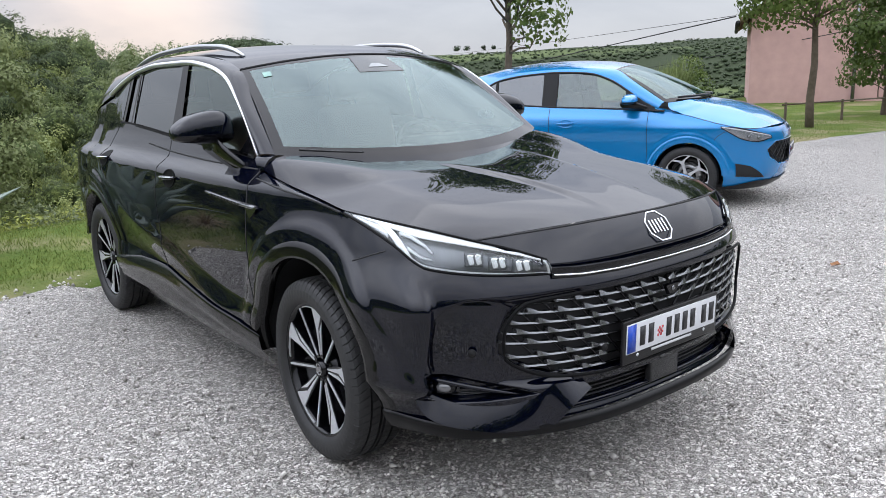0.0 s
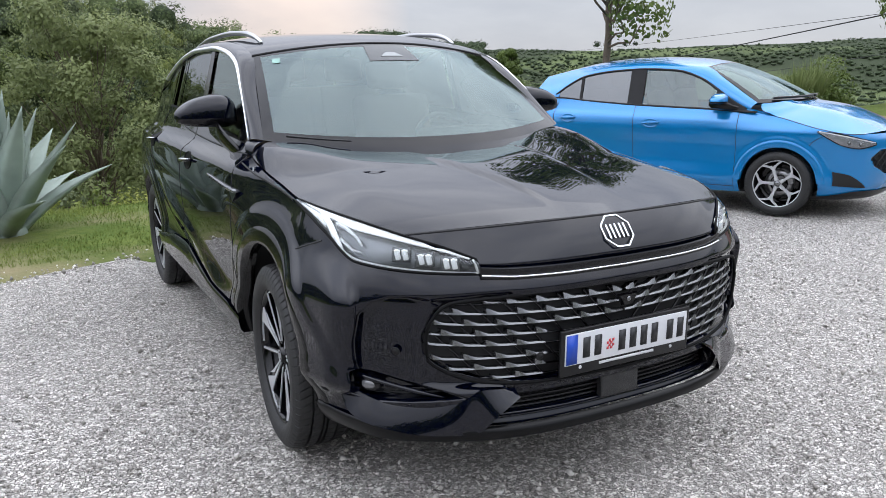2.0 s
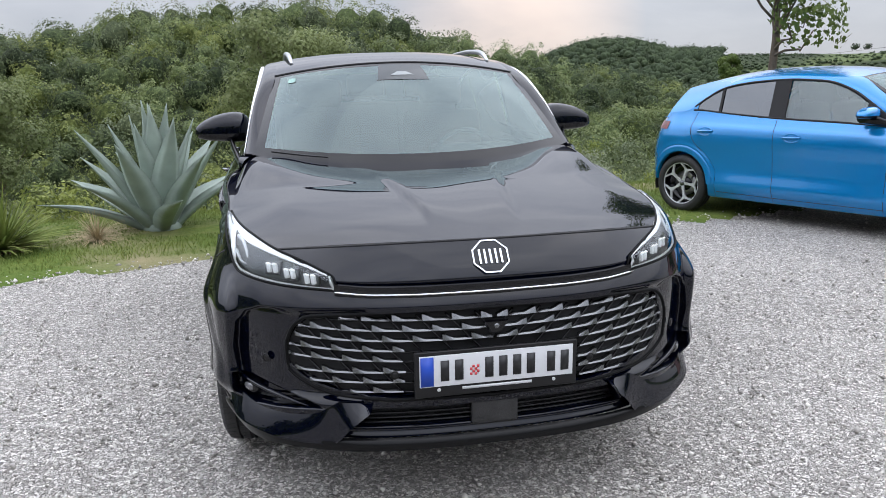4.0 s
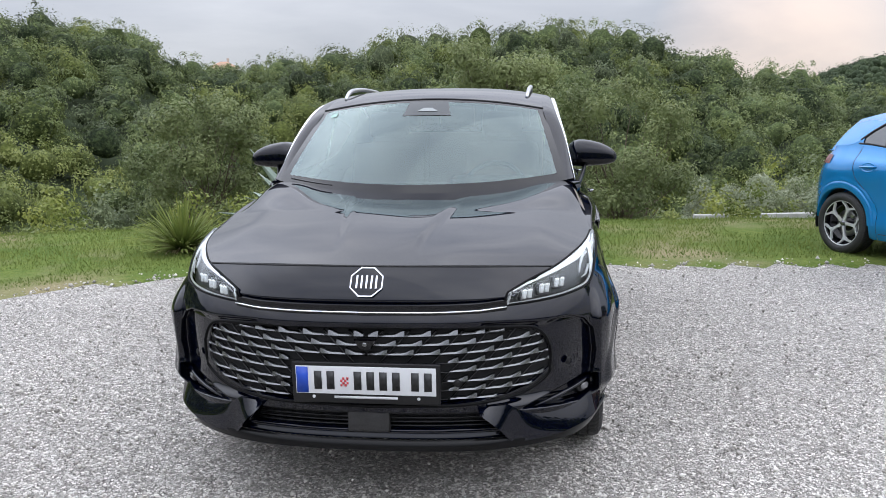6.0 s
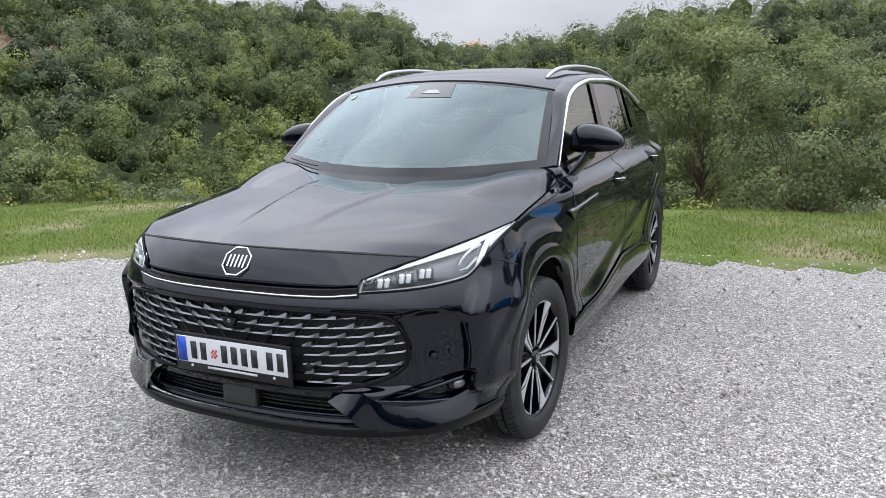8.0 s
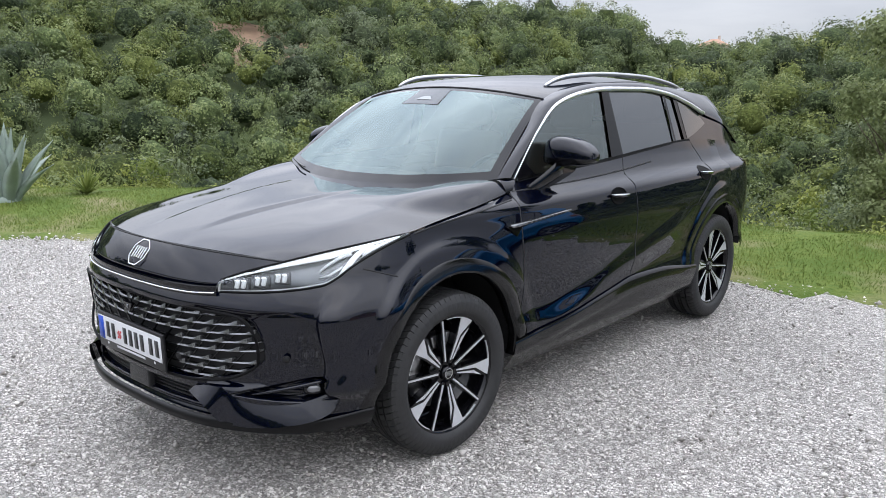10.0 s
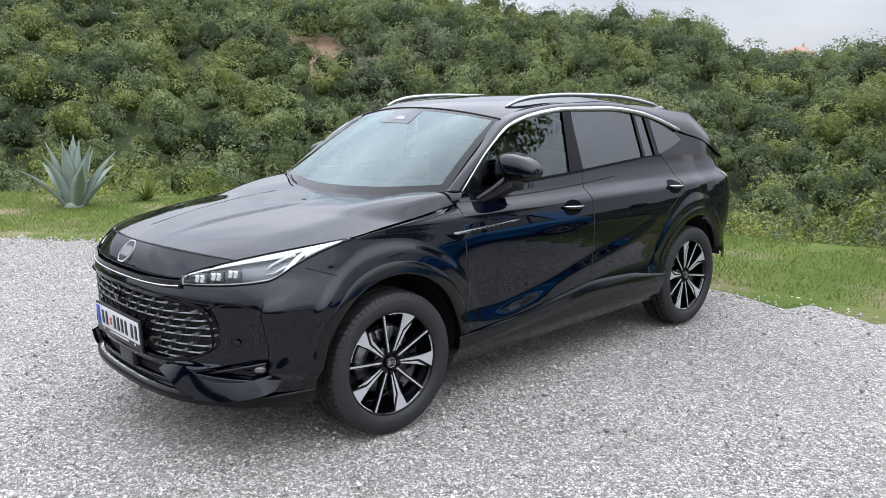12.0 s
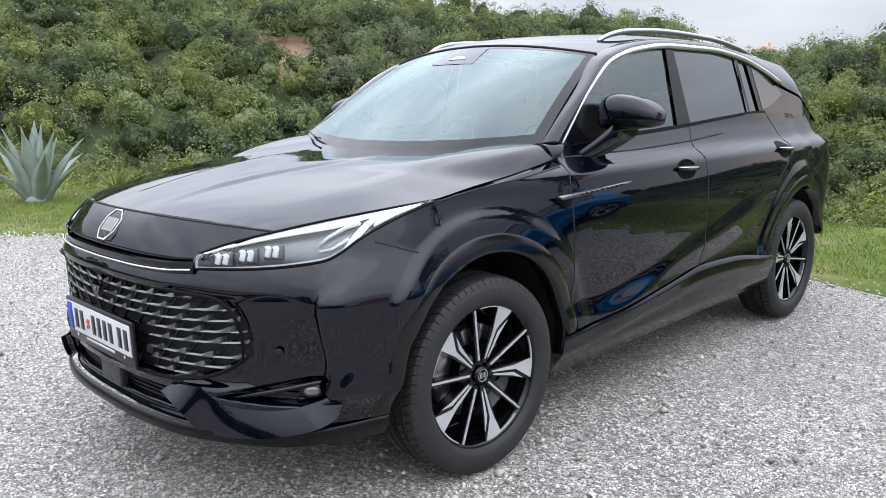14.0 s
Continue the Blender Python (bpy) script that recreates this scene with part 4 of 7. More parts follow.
        tube(bm, [mid(t, 0.06, 0.010) * across for t in np.linspace(0.015, 0.63, 24)] + [mid(0.66, 0.14, 0.010) * across], 0.0042, 6)
        tube(bm, [mid(0.015, v, 0.010) * across for v in (0.06, 0.5, 0.86)], 0.0042, 6)
        part("lower_light_line", bm, HOOK, house)
        for k in range(3):
            c = mid(0.115 + 0.100 * k, 0.40 + 0.02 * k, 0.018) * across
            m = Matrix.Translation(c) @ Matrix.Rotation(radians(36 * s), 4, "Z") @ Matrix.Rotation(radians(-8), 4, "X")
            bm = bmesh.new()
            box(bm, (0.060, 0.02, 0.046), m @ Matrix.Translation((0, 0.010, 0)), 0.006)
            unit = part("projector", bm, LAMP_IN, house)
            for dx in (-0.014, 0.010):
                bm = bmesh.new()
                box(bm, (0.017, 0.014, 0.030), m @ Matrix.Translation((dx * s, -0.001, -0.001)) @ Matrix.Rotation(radians(14 * s), 4, "Y"), 0.005)
                part("lens_block", bm, CRYSTAL, unit, "pale crystal lens block")
                bm = bmesh.new()
                tube(bm, [m @ Vector((q[0] * s, -0.007, q[1])) for q in ((dx - 0.008, 0.013), (dx + 0.004, 0.016), (dx + 0.010, 0.012))], 0.0026, 6)
                part("led_strip", bm, LED, unit)
        # rear lamp edge
        bm = bmesh.new()
        grid(bm, lambda p, v: (lambda q: Vector((s * (q.x + 0.004), q.y + 0.004, q.z)))(sh.rear(p, 1.01 + 0.055 * v)), np.linspace(0.20, 0.9, 20), np.linspace(0, 1, 4))
        bmesh.ops.recalc_face_normals(bm, faces=bm.faces)
        part("rear_lamp", bm, RED, car, "red rear lamp")
        # fog lamp, fins and the blade below
        n = sh.normal(s * 0.787, 0.455)
        c = sh.at(s * 0.792, 0.460) - n * 0.022
        m = look((0, 0, 0), -n)
        m.translation = c
        bm = bmesh.new()
        ellipsoid(bm, m @ Matrix.Diagonal((0.040, 0.027, 0.02, 1)), 18, 10, 0.8)
        pod = part("fog_lamp", bm, GLOSS, car, "fog lamp in a gloss black pod")
        bm = bmesh.new()
        ellipsoid(bm, m @ Matrix.Translation((0, 0, 0.012)) @ Matrix.Diagonal((0.026, 0.015, 0.012, 1)), 16, 8, 0.8)
        part("fog_lens", bm, material("fog_glass", (0.10, 0.10, 0.105), 0.08, coat=1.0), pod)
        for z0, z1, mat in ((0.472, 0.488, BLACK), (0.446, 0.440, PLASTIC), (0.425, 0.416, PLASTIC)):
            bm = bmesh.new()
            pts = []
            for t in np.linspace(0, 1, 12):
                x = 0.595 + (0.215 if mat is BLACK else 0.15) * t
                pts.append(sh.at(s * x, z0 - (0.040 if mat is BLACK else 0.0) * (1 - t) + (z1 - z0) * t) + Vector((0, 0.016 if mat is BLACK else 0.034, 0)))
            tube(bm, pts, 0.010 if mat is BLACK else 0.005, 8, 0.8, lambda t: 0.35 + 0.65 * smooth(0, 0.4, t))
            part("bumper_fin", bm, mat, car)
        blade_top = path3([(0.400, 0, 0.455), (0.49, 0, 0.457), (0.575, 0, 0.413), (0.66, 0, 0.400), (0.73, 0, 0.403), (0.80, 0, 0.427), (0.842, 0, 0.455)])
        blade_low = path3([(0.396, 0, 0.448), (0.455, 0, 0.392), (0.515, 0, 0.335), (0.64, 0, 0.336), (0.74, 0, 0.348), (0.82, 0, 0.380), (0.846, 0, 0.432)])
        bm = bmesh.new()
        rows = []
        for t in np.linspace(0, 1, 32):
            hi, lo = blade_top(t), blade_low(t)
            row = []
            for v, out in ((0, -0.03), (0.0, 0.045), (0.0, 0.045), (0.5, 0.024), (1, 0.0), (1.0, 0.0), (1.0, -0.05)):
                x, z = lo.x + (hi.x - lo.x) * v, lo.z + (hi.z - lo.z) * v
                row.append(bm.verts.new(sh.at(s * x, z) + sh.normal(s * x, z) * out * (1 - 0.7 * smooth(0.8, 1, t))))
            rows.append(row)
        for a, b in zip(rows, rows[1:]):
            for j in (0, 2, 3, 5):
                bm.faces.new((a[j], b[j], b[j + 1], a[j + 1]))
        bmesh.ops.recalc_face_normals(bm, faces=bm.faces)
        part("bumper_blade", bm, BLACK, car, "gloss black lower blade")
        # parking sensors
        for x, z in ((0.728, 0.578), (0.325, 0.555)):
            n = sh.normal(s * x, z)
            m = look((0, 0, 0), -n)
            m.translation = sh.at(s * x, z) + n * (0.004 if x < 0.5 else -0.010)
            bm = bmesh.new()
            revolve(bm, [(0.0, 0.004), (0.009, 0.004), (0.0105, 0.001), (0.013, 0.005), (0.0145, 0.0)], 20, m @ Matrix.Rotation(radians(-90), 4, "Y"))
            bmesh.ops.recalc_face_normals(bm, faces=bm.faces)
            part("parking_sensor", bm, PLASTIC, car)

    # nose panel with the badge, and the bonnet
    low_e = path3([(0, -0.940, 0.822), (0.20, -0.932, 0.822), (0.38, -0.905, 0.824), (0.497, -0.868, 0.832)])
    up_e = path3([(0, -0.858, 0.957), (0.20, -0.848, 0.956), (0.42, -0.800, 0.948), (0.663, -0.692, 0.930)])

    def nose(t, v):
        p = low_e(t).lerp(up_e(t), v)
        return p + Vector((0, -0.55, 0.45)) * (0.014 * 4 * v * (1 - v)) + Vector((0, 0.010, 0)) * smooth(0.14, 0.10, v)

    sheet("nose_panel", nose, np.linspace(0, 1, 40), np.linspace(0, 1, 22), BLACK, car, both=True)
    edge = path3([(0.663, -0.690, 0.932), (0.738, -0.56, 0.957), (0.788, -0.42, 0.974), (0.814, -0.30, 0.984), (0.828, -0.195, 0.991), (0.828, 0.0, 1.018), (0.826, 0.2, 1.042), (0.820, 0.37, 1.066), (0.812, 0.475, 1.082)])
    cy = curve((0, -0.855), (0.5, -0.35), (1, 0.225))
    cz = curve((0, 0.960), (0.12, 0.989), (0.25, 1.014), (0.5, 1.053), (0.75, 1.081), (1.0, 1.099))

    def bonnet(s, t):
        e = edge(t)
        y0, z0 = cy(t), cz(t)
        rise, k = 0.054 * smooth(0.5, 1, t), 2.4 + 1.1 * smooth(0, 0.5, t) + 20.0 * smooth(0.6, 1, t)
        x, y, z = e.x * s, y0 + (e.y - y0) * s ** 2.0, z0 + rise * s ** 2.2 - (z0 + rise - e.z) * s ** k
        ridge = 0.145 + 0.12 * smooth(0.1, 1.0, t)
        z += (0.010 * smooth(0.05, 0.35, t) * smooth(0.92, 0.62, t)) * smooth(ridge + 0.022, ridge - 0.006, x) * (1.0 - 0.35 * smooth(ridge, 0, x))
        z += 0.008 * math.exp(-((x - 0.62) / 0.10) ** 2) * smooth(0.1, 0.4, t)
        return Vector((x, y, z))

    sheet("bonnet", bonnet, 1 - (1 - np.linspace(0, 1, 90)) ** 2.0, np.linspace(0, 1, 60), BLACK, car, "gloss black bonnet with two raised creases", both=True)
    ex, ez = curve(*[(edge(t).y, edge(t).x) for t in np.linspace(0.4, 1, 25)]), curve(*[(edge(t).y, edge(t).z) for t in np.linspace(0.4, 1, 25)])
    for s in (1, -1):
        sheet("fender_top", lambda u, v: sh.side(-0.195 + 0.672 * u, shut(-0.195 + 0.672 * u)).lerp(Vector((ex(-0.195 + 0.672 * u), -0.195 + 0.672 * u, ez(-0.195 + 0.672 * u) - 0.006)), v), np.linspace(0, 1, 30), np.linspace(0, 1, 4), BLACK, car, side=s)
        corner = [Vector((0.812, 0.470, 1.080)), Vector((0.826, 0.500, 1.090)), Vector((0.798, 0.548, 1.138)), Vector((0.752, 0.462, 1.140))]
        sheet("pillar_base", lambda u, v: corner[0].lerp(corner[1], u).lerp(corner[3].lerp(corner[2], u), v) + Vector((0.012, -0.004, 0.012)) * (4 * v * (1 - v)), np.linspace(0, 1, 6), np.linspace(0, 1, 10), BLACK, car, side=s)
    bm = bmesh.new()
    for s in (1, -1):
        pts = [Vector((p.x * s, p.y - 0.001, p.z + 0.001)) for p in (up_e(t) for t in np.linspace(0, 1, 30))]
        strip(bm, pts, [Vector((0, -0.5, 0.8))] * 30, 0.007, 0.001)
    part("bonnet_gap", bm, DARK, car)
    bm = bmesh.new()
    pts = [low_e(t) for t in np.linspace(0, 1, 20)]
    line = [Vector((-p.x, p.y - 0.014, p.z - 0.012)) for p in pts[::-1]] + [Vector((p.x, p.y - 0.014, p.z - 0.012)) for p in pts[1:]]
    tube(bm, line, 0.0040, 8, 0.8)
    part("light_strip", bm, CHROME, car, "bright metal strip between the headlamps")
    bm = bmesh.new()
    rows = []
    for p in line:
        rows.append([bm.verts.new((p.x, p.y + 0.01, p.z + 0.022)), bm.verts.new((p.x, p.y + 0.008, p.z - 0.012))])
    for a, b in zip(rows, rows[1:]):
        bm.faces.new((a[0], b[0], b[1], a[1]))
    part("strip_backing", bm, GLOSS, car)
    q = nose(0, 0.58)
    m = look((0, 0, 0), (0, 0.75, -0.62))
    m.translation = q + Vector((0, 0.001, 0.0))
    emblem(car, m, 0.064, CHROME)

    # windscreen
    def screen(s, v):
        b = Vector((0.757 * s, 0.225 + 0.245 * s ** 2.2, 1.086 + 0.056 * s ** 2.2))
        t = Vector((0.638 * s, 0.925 + 0.085 * s ** 2, 1.560 - 0.060 * s ** 2))
        return b.lerp(t, v) + Vector((0, -0.56, 0.83)) * (0.030 * 4 * v * (1 - v) * (1 - 0.7 * s ** 4))

    pane = sheet("windscreen", screen, np.linspace(0, 0.945, 40), np.linspace(0.09, 0.955, 24), WINDSCREEN, car, "pale reflecting windscreen", both=True)
    pane.visible_shadow = False
    frame_of_glass(car, screen, 0.945, 0.09, 0.955)
    front_of = lambda s, v, k: screen(s, v) + Vector((0, -0.56, 0.83)) * k
    sheet("sensor_housing", lambda u, v: front_of((0.200 - 0.03 * v) * u, 0.775 + 0.19 * v, 0.002), np.linspace(0, 1, 8), np.linspace(0, 1, 5), FRIT, car, both=True)
    sheet("sensor_cover", lambda u, v: front_of((0.090 - 0.055 * v) * u, 0.825 + 0.045 * v, 0.004), np.linspace(0, 1, 6), np.linspace(0, 1, 4), FRIT_PALE, car, both=True)
    bm = bmesh.new()
    grid(bm, lambda u, v: front_of(0.82 + 0.055 * u, 0.84 + 0.06 * v, 0.003) * MIRROR, (0, 0.5, 1), (0, 0.5, 1))
    part("windscreen_sticker", bm, material("sticker", (0.20, 0.36, 0.31), 0.3, vary=0.7, scale=90), car, "pale green toll sticker")
    for x0, x1 in ((-0.66, -0.42),):
        bm = bmesh.new()
        pts = [screen(abs(x) / 0.74, 0.030) * (MIRROR if x < 0 else Vector((1, 1, 1))) + Vector((0, -0.014, 0.016)) for x in np.linspace(x0, x1, 11)]
        tube(bm, pts, 0.0055, 8, 0.9, lambda t: 1.0 - 0.3 * t)
        part("wiper", bm, PLASTIC, car, "black wiper")

    # roof and tail
    def roof(s, k):
        e = c1(2 / 9 + (7 / 9) * k)
        z = e.z + 0.060 - 0.012 * smooth(0, 0.25, k) - 0.01 * smooth(0.7, 1, k)
        yc = e.y - 0.085 * (1 - smooth(0, 0.3, k)) + 0.05 * smooth(0.8, 1, k)
        return Vector((e.x * s, yc + (e.y - yc) * s ** 2, z + (e.z - z) * s ** 2.6))

    sheet("roof", roof, np.linspace(0, 1, 36), np.linspace(0, 1, 36), BLACK, car, "black roof", both=True)
    bm = bmesh.new()
    line = [screen(abs(s), 1.0) * Vector((1 if s > 0 else -1, 1, 1)) for s in np.linspace(-1, 1, 41)]
    tube(bm, line, 0.006, 6)
    part("roof_seal", bm, DARK, car)

    def tail(s, v):
        a, b = c1(1.0), c2(1.0)
        e = a.lerp(b, v)
        return Vector((e.x * s, e.y + 0.07 * (1 - s * s), e.z + 0.035 * (1 - v) * (1 - s * s)))

    sheet("tailgate", tail, np.linspace(0, 1, 20), np.linspace(0, 1, 16), BLACK, car, both=True)
    sheet("rear_window", lambda s, v: tail(0.84 * s, 0.1 + 0.7 * v) + Vector((0, 0.006, 0.004)), np.linspace(0, 1, 14), np.linspace(0, 1, 10), PRIVACY, car, both=True)
    rb = sheet("rear_bumper", lambda p, v: sh.rear(p, 0.42 + (belt(2.95 + 0.6 * p) - 0.42) * v), np.linspace(0, 1, 50), np.linspace(0, 1, 50), BLACK, car, both=True)
    cut_arches(rb, (2.765,), AX, R)
    bm = bmesh.new()
    grid(bm, lambda p, v: sh.rear(p, 0.41 + 0.11 * v) + Vector((0.008 if p < 0.6 else 0.002, 0.008, 0)), np.linspace(0.52, 1, 26), np.linspace(0, 1, 8))
    grid(bm, lambda p, v: (sh.rear(p, 0.41 + 0.11 * v) + Vector((0.008 if p < 0.6 else 0.002, 0.008, 0))) * MIRROR, np.linspace(0.52, 1, 26), np.linspace(0, 1, 8), True)
    part("rear_cladding", bm, PLASTIC, car)
    # cladding along the lower edge of the front bumper
    clad_t = curve((0, 0.347), (0.35, 0.346), (0.6, 0.342), (0.8, 0.348), (1.0, 0.358))

    def lip(p, v):
        z0 = low_p(p) - 0.012
        z = z0 + (clad_t(p) - z0) * v
        q = sh.front(p, z)
        n = sh.normal(min(q.x, 0.9), z) if p < 0.9 else Vector((1, 0, 0))
        return q + n * ((0.014 + 0.028 * smooth(0.80, 0.5, p)) * (1 - 0.3 * v) - 0.006 * smooth(0.9, 1.0, v))

    lipob = sheet("bumper_lip", lip, np.linspace(0, 0.985, 150), np.linspace(0, 1, 16), LIP, car, "black bumper lip", both=True)
    cut_arches(lipob, (0.0,), AX, 0.455)

    # grille: dark backing and rows of bright-edged slats between slanting ribs
    def grille_at(x, z, out):
        p = sh.at(x, z)
        return p + Vector((0, 0.045 - out, 0))

    bm = bmesh.new()
    grid(bm, lambda x, v: (lambda lo, hi: grille_at(x, lo + (hi - lo) * v, 0.004))(0.466 + 0.09 * smooth(0.40, 0.66, abs(x)), 0.752 - 0.09 * smooth(0.54, 0.66, abs(x))), np.linspace(-0.648, 0.648, 60), np.linspace(0, 1, 10))
    gr = part("grille", bm, DARK, car, "black front grille with dark chrome slats")
    bm = bmesh.new()
    outline = [(x, z) for x, z in GRILLE if x >= 0]
    ring = [(0.0, 0.4625)] + outline + [(0.0, 0.7555)]
    loop = [sh.at(x, z) + Vector((0, -0.002, 0)) for x, z in ring]
    fine = path3(loop, 60)
    tube(bm, fine, 0.006, 6, 1.0, cap=False), tube(bm, [p * MIRROR for p in fine], 0.006, 6, 1.0, cap=False)
    part("grille_frame", bm, SEAL, gr)
    rows_z = [0.486 + 0.0335 * k for k in range(8)]
    for k, z0 in enumerate(rows_z):
        for i in range(-2, 9):
            # slats start at slanting lines that fan out from the middle
            x0 = 0.045 + 0.094 * i + (k - 4) * 0.031
            for s in (1, -1):
                bmx = bmesh.new()
                prof = []
                for t in np.linspace(0, 1, 9):
                    x = x0 + 0.094 * t
                    z = z0 + 0.020 * (x / 0.65) ** 2 * (1 if k > 2 else 0.2)
                    if inside(GRILLE, x, z) < 0.004 or inside(GRILLE, x, z + 0.014) < 0.002 or x < 0.0 or (abs(x) < 0.285 and z < 0.632 and z > 0.485):
                        continue
                    h = 0.0052 + 0.0140 * smooth(0.5, 1.0, t) ** 1.4 - 0.002 * smooth(0.3, 0.0, t)
                    prof.append((x, z, h))
                if len(prof) < 4:
                    bmx.free()
                    continue
                rws = []
                for x, z, h in prof:
                    rws.append([bmx.verts.new(grille_at(s * x, zz, o)) for zz, o in ((z, 0.006), (z, 0.030), (z + h, 0.026), (z + h, 0.006))])
                for a, b in zip(rws, rws[1:]):
                    for j in range(4):
                        bmx.faces.new((a[j], b[j], b[(j + 1) % 4], a[(j + 1) % 4]))
                bmx.faces.new(rws[0]), bmx.faces.new(rws[-1][::-1])
                bmesh.ops.recalc_face_normals(bmx, faces=bmx.faces)
                part("slat", bmx, SMOKE, gr, smooth=False)
    for z0 in [0.480 + 0.0335 * k for k in range(8)]:
        pts = [(x, z0 + 0.020 * (x / 0.65) ** 2 * (1 if z0 > 0.57 else 0.2)) for x in np.linspace(-0.65, 0.65, 47)]
        pts = [p for p in pts if inside(GRILLE, abs(p[0]), p[1]) > 0.004]
        if len(pts) > 2:
            bm = bmesh.new()
            tube(bm, [grille_at(x, z, 0.012) for x, z in pts], 0.0045, 6, 0.6)
            part("grille_bar", bm, GLOSS, gr)
    for i in range(-4, 10):
        for s in (1, -1):
            pts = []
            for z in np.linspace(0.465, 0.755, 22):
                x = 0.045 + 0.094 * i + ((z - 0.486) / 0.0335 - 4) * 0.031
                if x > 0.01 and inside(GRILLE, x, z) > 0.003:
                    pts.append(grille_at(s * x, z, 0.020))
            if len(pts) > 3:
                bm = bmesh.new()
                tube(bm, pts, 0.0045, 6, 0.8)
                part("grille_rib", bm, GLOSS, gr)
    bm = bmesh.new()
    prism(bm, [(-0.042, 0.014), (0.042, 0.014), (0.020, -0.026), (-0.020, -0.026)], (lambda m: (moved(m, sh.at(0, 0.70) + Vector((0, 0.006, 0)))))(look((0, 0, 0), (0, 1, 0))), 0.012, 0.006)
    bmesh.ops.recalc_face_normals(bm, faces=bm.faces)
    cam_box = part("front_camera", bm, GLOSS, gr, smooth=False)
    bm = bmesh.new()
    ellipsoid(bm, Matrix.Translation(sh.at(0, 0.697) + Vector((0, -0.006, 0))) @ Matrix.Diagonal((0.009, 0.005, 0.009, 1)), 12, 8)
    part("camera_lens", bm, SMOKE, cam_box)

    # lower air intake
    bm = bmesh.new()
    grid(bm, lambda x, v: sh.at(x, 0.362 + 0.078 * v) + Vector((0, 0.055, 0)), np.linspace(-0.46, 0.46, 30), (0, 0.5, 1))
    low = part("lower_intake", bm, DARK, car, "dark lower air intake")
    for z in (0.374, 0.391, 0.408, 0.425):
        bm = bmesh.new()
        tube(bm, [sh.at(x, z) + Vector((0, 0.030, 0)) for x in np.linspace(-0.45 + (z - 0.352) * 0.5, 0.45 - (z - 0.352) * 0.5, 30)], 0.0065, 6, 0.6)
        part("intake_slat", bm, PLASTIC, low)
    bm = bmesh.new()
    box(bm, (0.155, 0.03, 0.078), Matrix.Translation(sh.at(0, 0.400) + Vector((0, 0.012, 0))), 0.006)
    part("radar_cover", bm, material("speckled_cover", (0.02, 0.02, 0.021), 0.35, vary=0.6, scale=160, bump=0.3, bump_scale=300), low, "speckled dark radar cover")
    m = look((0, 0, 0), (0, 1, 0.03))
    m.translation = Vector((0, -0.972, 0.566))
    plate(car, m)

    # floor pan, cabin and wheels
    bm = bmesh.new()
    box(bm, (1.52, 3.9, 0.06), Matrix.Translation((0, 1.36, 0.27)), 0.02)
    box(bm, (1.10, 4.2, 0.3), Matrix.Translation((0, 1.36, 0.42)), 0.05)
    part("floor_pan", bm, DARK, car)
    bm = bmesh.new()
    box(bm, (1.45, 0.42, 0.24), Matrix.Translation((0, 0.62, 0.98)), 0.06)
    box(bm, (0.46, 0.18, 0.10), Matrix.Translation((0.37, 0.74, 1.09)), 0.03)
    part("dashboard", bm, TRIM, car)
    bm = bmesh.new()
    tilt = Matrix.Translation((0.37, 0.92, 1.03)) @ Matrix.Rotation(radians(-25), 4, "X")
    ringp = [tilt @ Vector((0.18 * math.cos(a), 0, 0.18 * math.sin(a))) for a in np.linspace(0, 2 * math.pi, 33)]
    tube(bm, ringp, 0.014, 8)
    box(bm, (0.34, 0.04, 0.06), tilt, 0.015)
    part("steering_wheel", bm, TRIM, car)
    for x in (-0.38, 0.38):
        seat(car, x, 1.30, 0.62, LEATHER)
    for x in (-0.42, 0.0, 0.42):
        seat(car, x, 2.15, 0.66, LEATHER)
    w = suv_wheel(car)
    put_wheels(w, car, 0.797, 2.765, 0.354, -3)
    return car


def moved(m, p):
    m.translation = p
    return m


def nose_x(sh, y, z):
    """Half-width of the rounded nose at y, for y ahead of the side's start."""
    if y >= sh.ys:
        return sh.half(y, z)
    k = min(max((y - sh.ys) / (sh.nose(z) - sh.ys), 0), 1)
    return sh.half(sh.ys, z) * (1 - k ** sh.power) ** (1 / sh.power) + sh.flare(y, z)


build_suv()


# -- the blue hatchback --
H_GRILLE = [(-0.1, 0.40), (0.40, 0.42), (0.56, 0.50), (0.60, 0.58), (0.50, 0.655), (-0.1, 0.67)]
H_VENT = [(0.60, 0.30), (0.80, 0.33), (0.80, 0.45), (0.74, 0.42)]


def hatch_dent(x, z):
    x = abs(x)
    d = 0.045 * smooth(0.0, 0.014, inside(H_GRILLE, x, z))
    return max(d, 0.05 * smooth(0.0, 0.014, inside(H_VENT, x, z)))


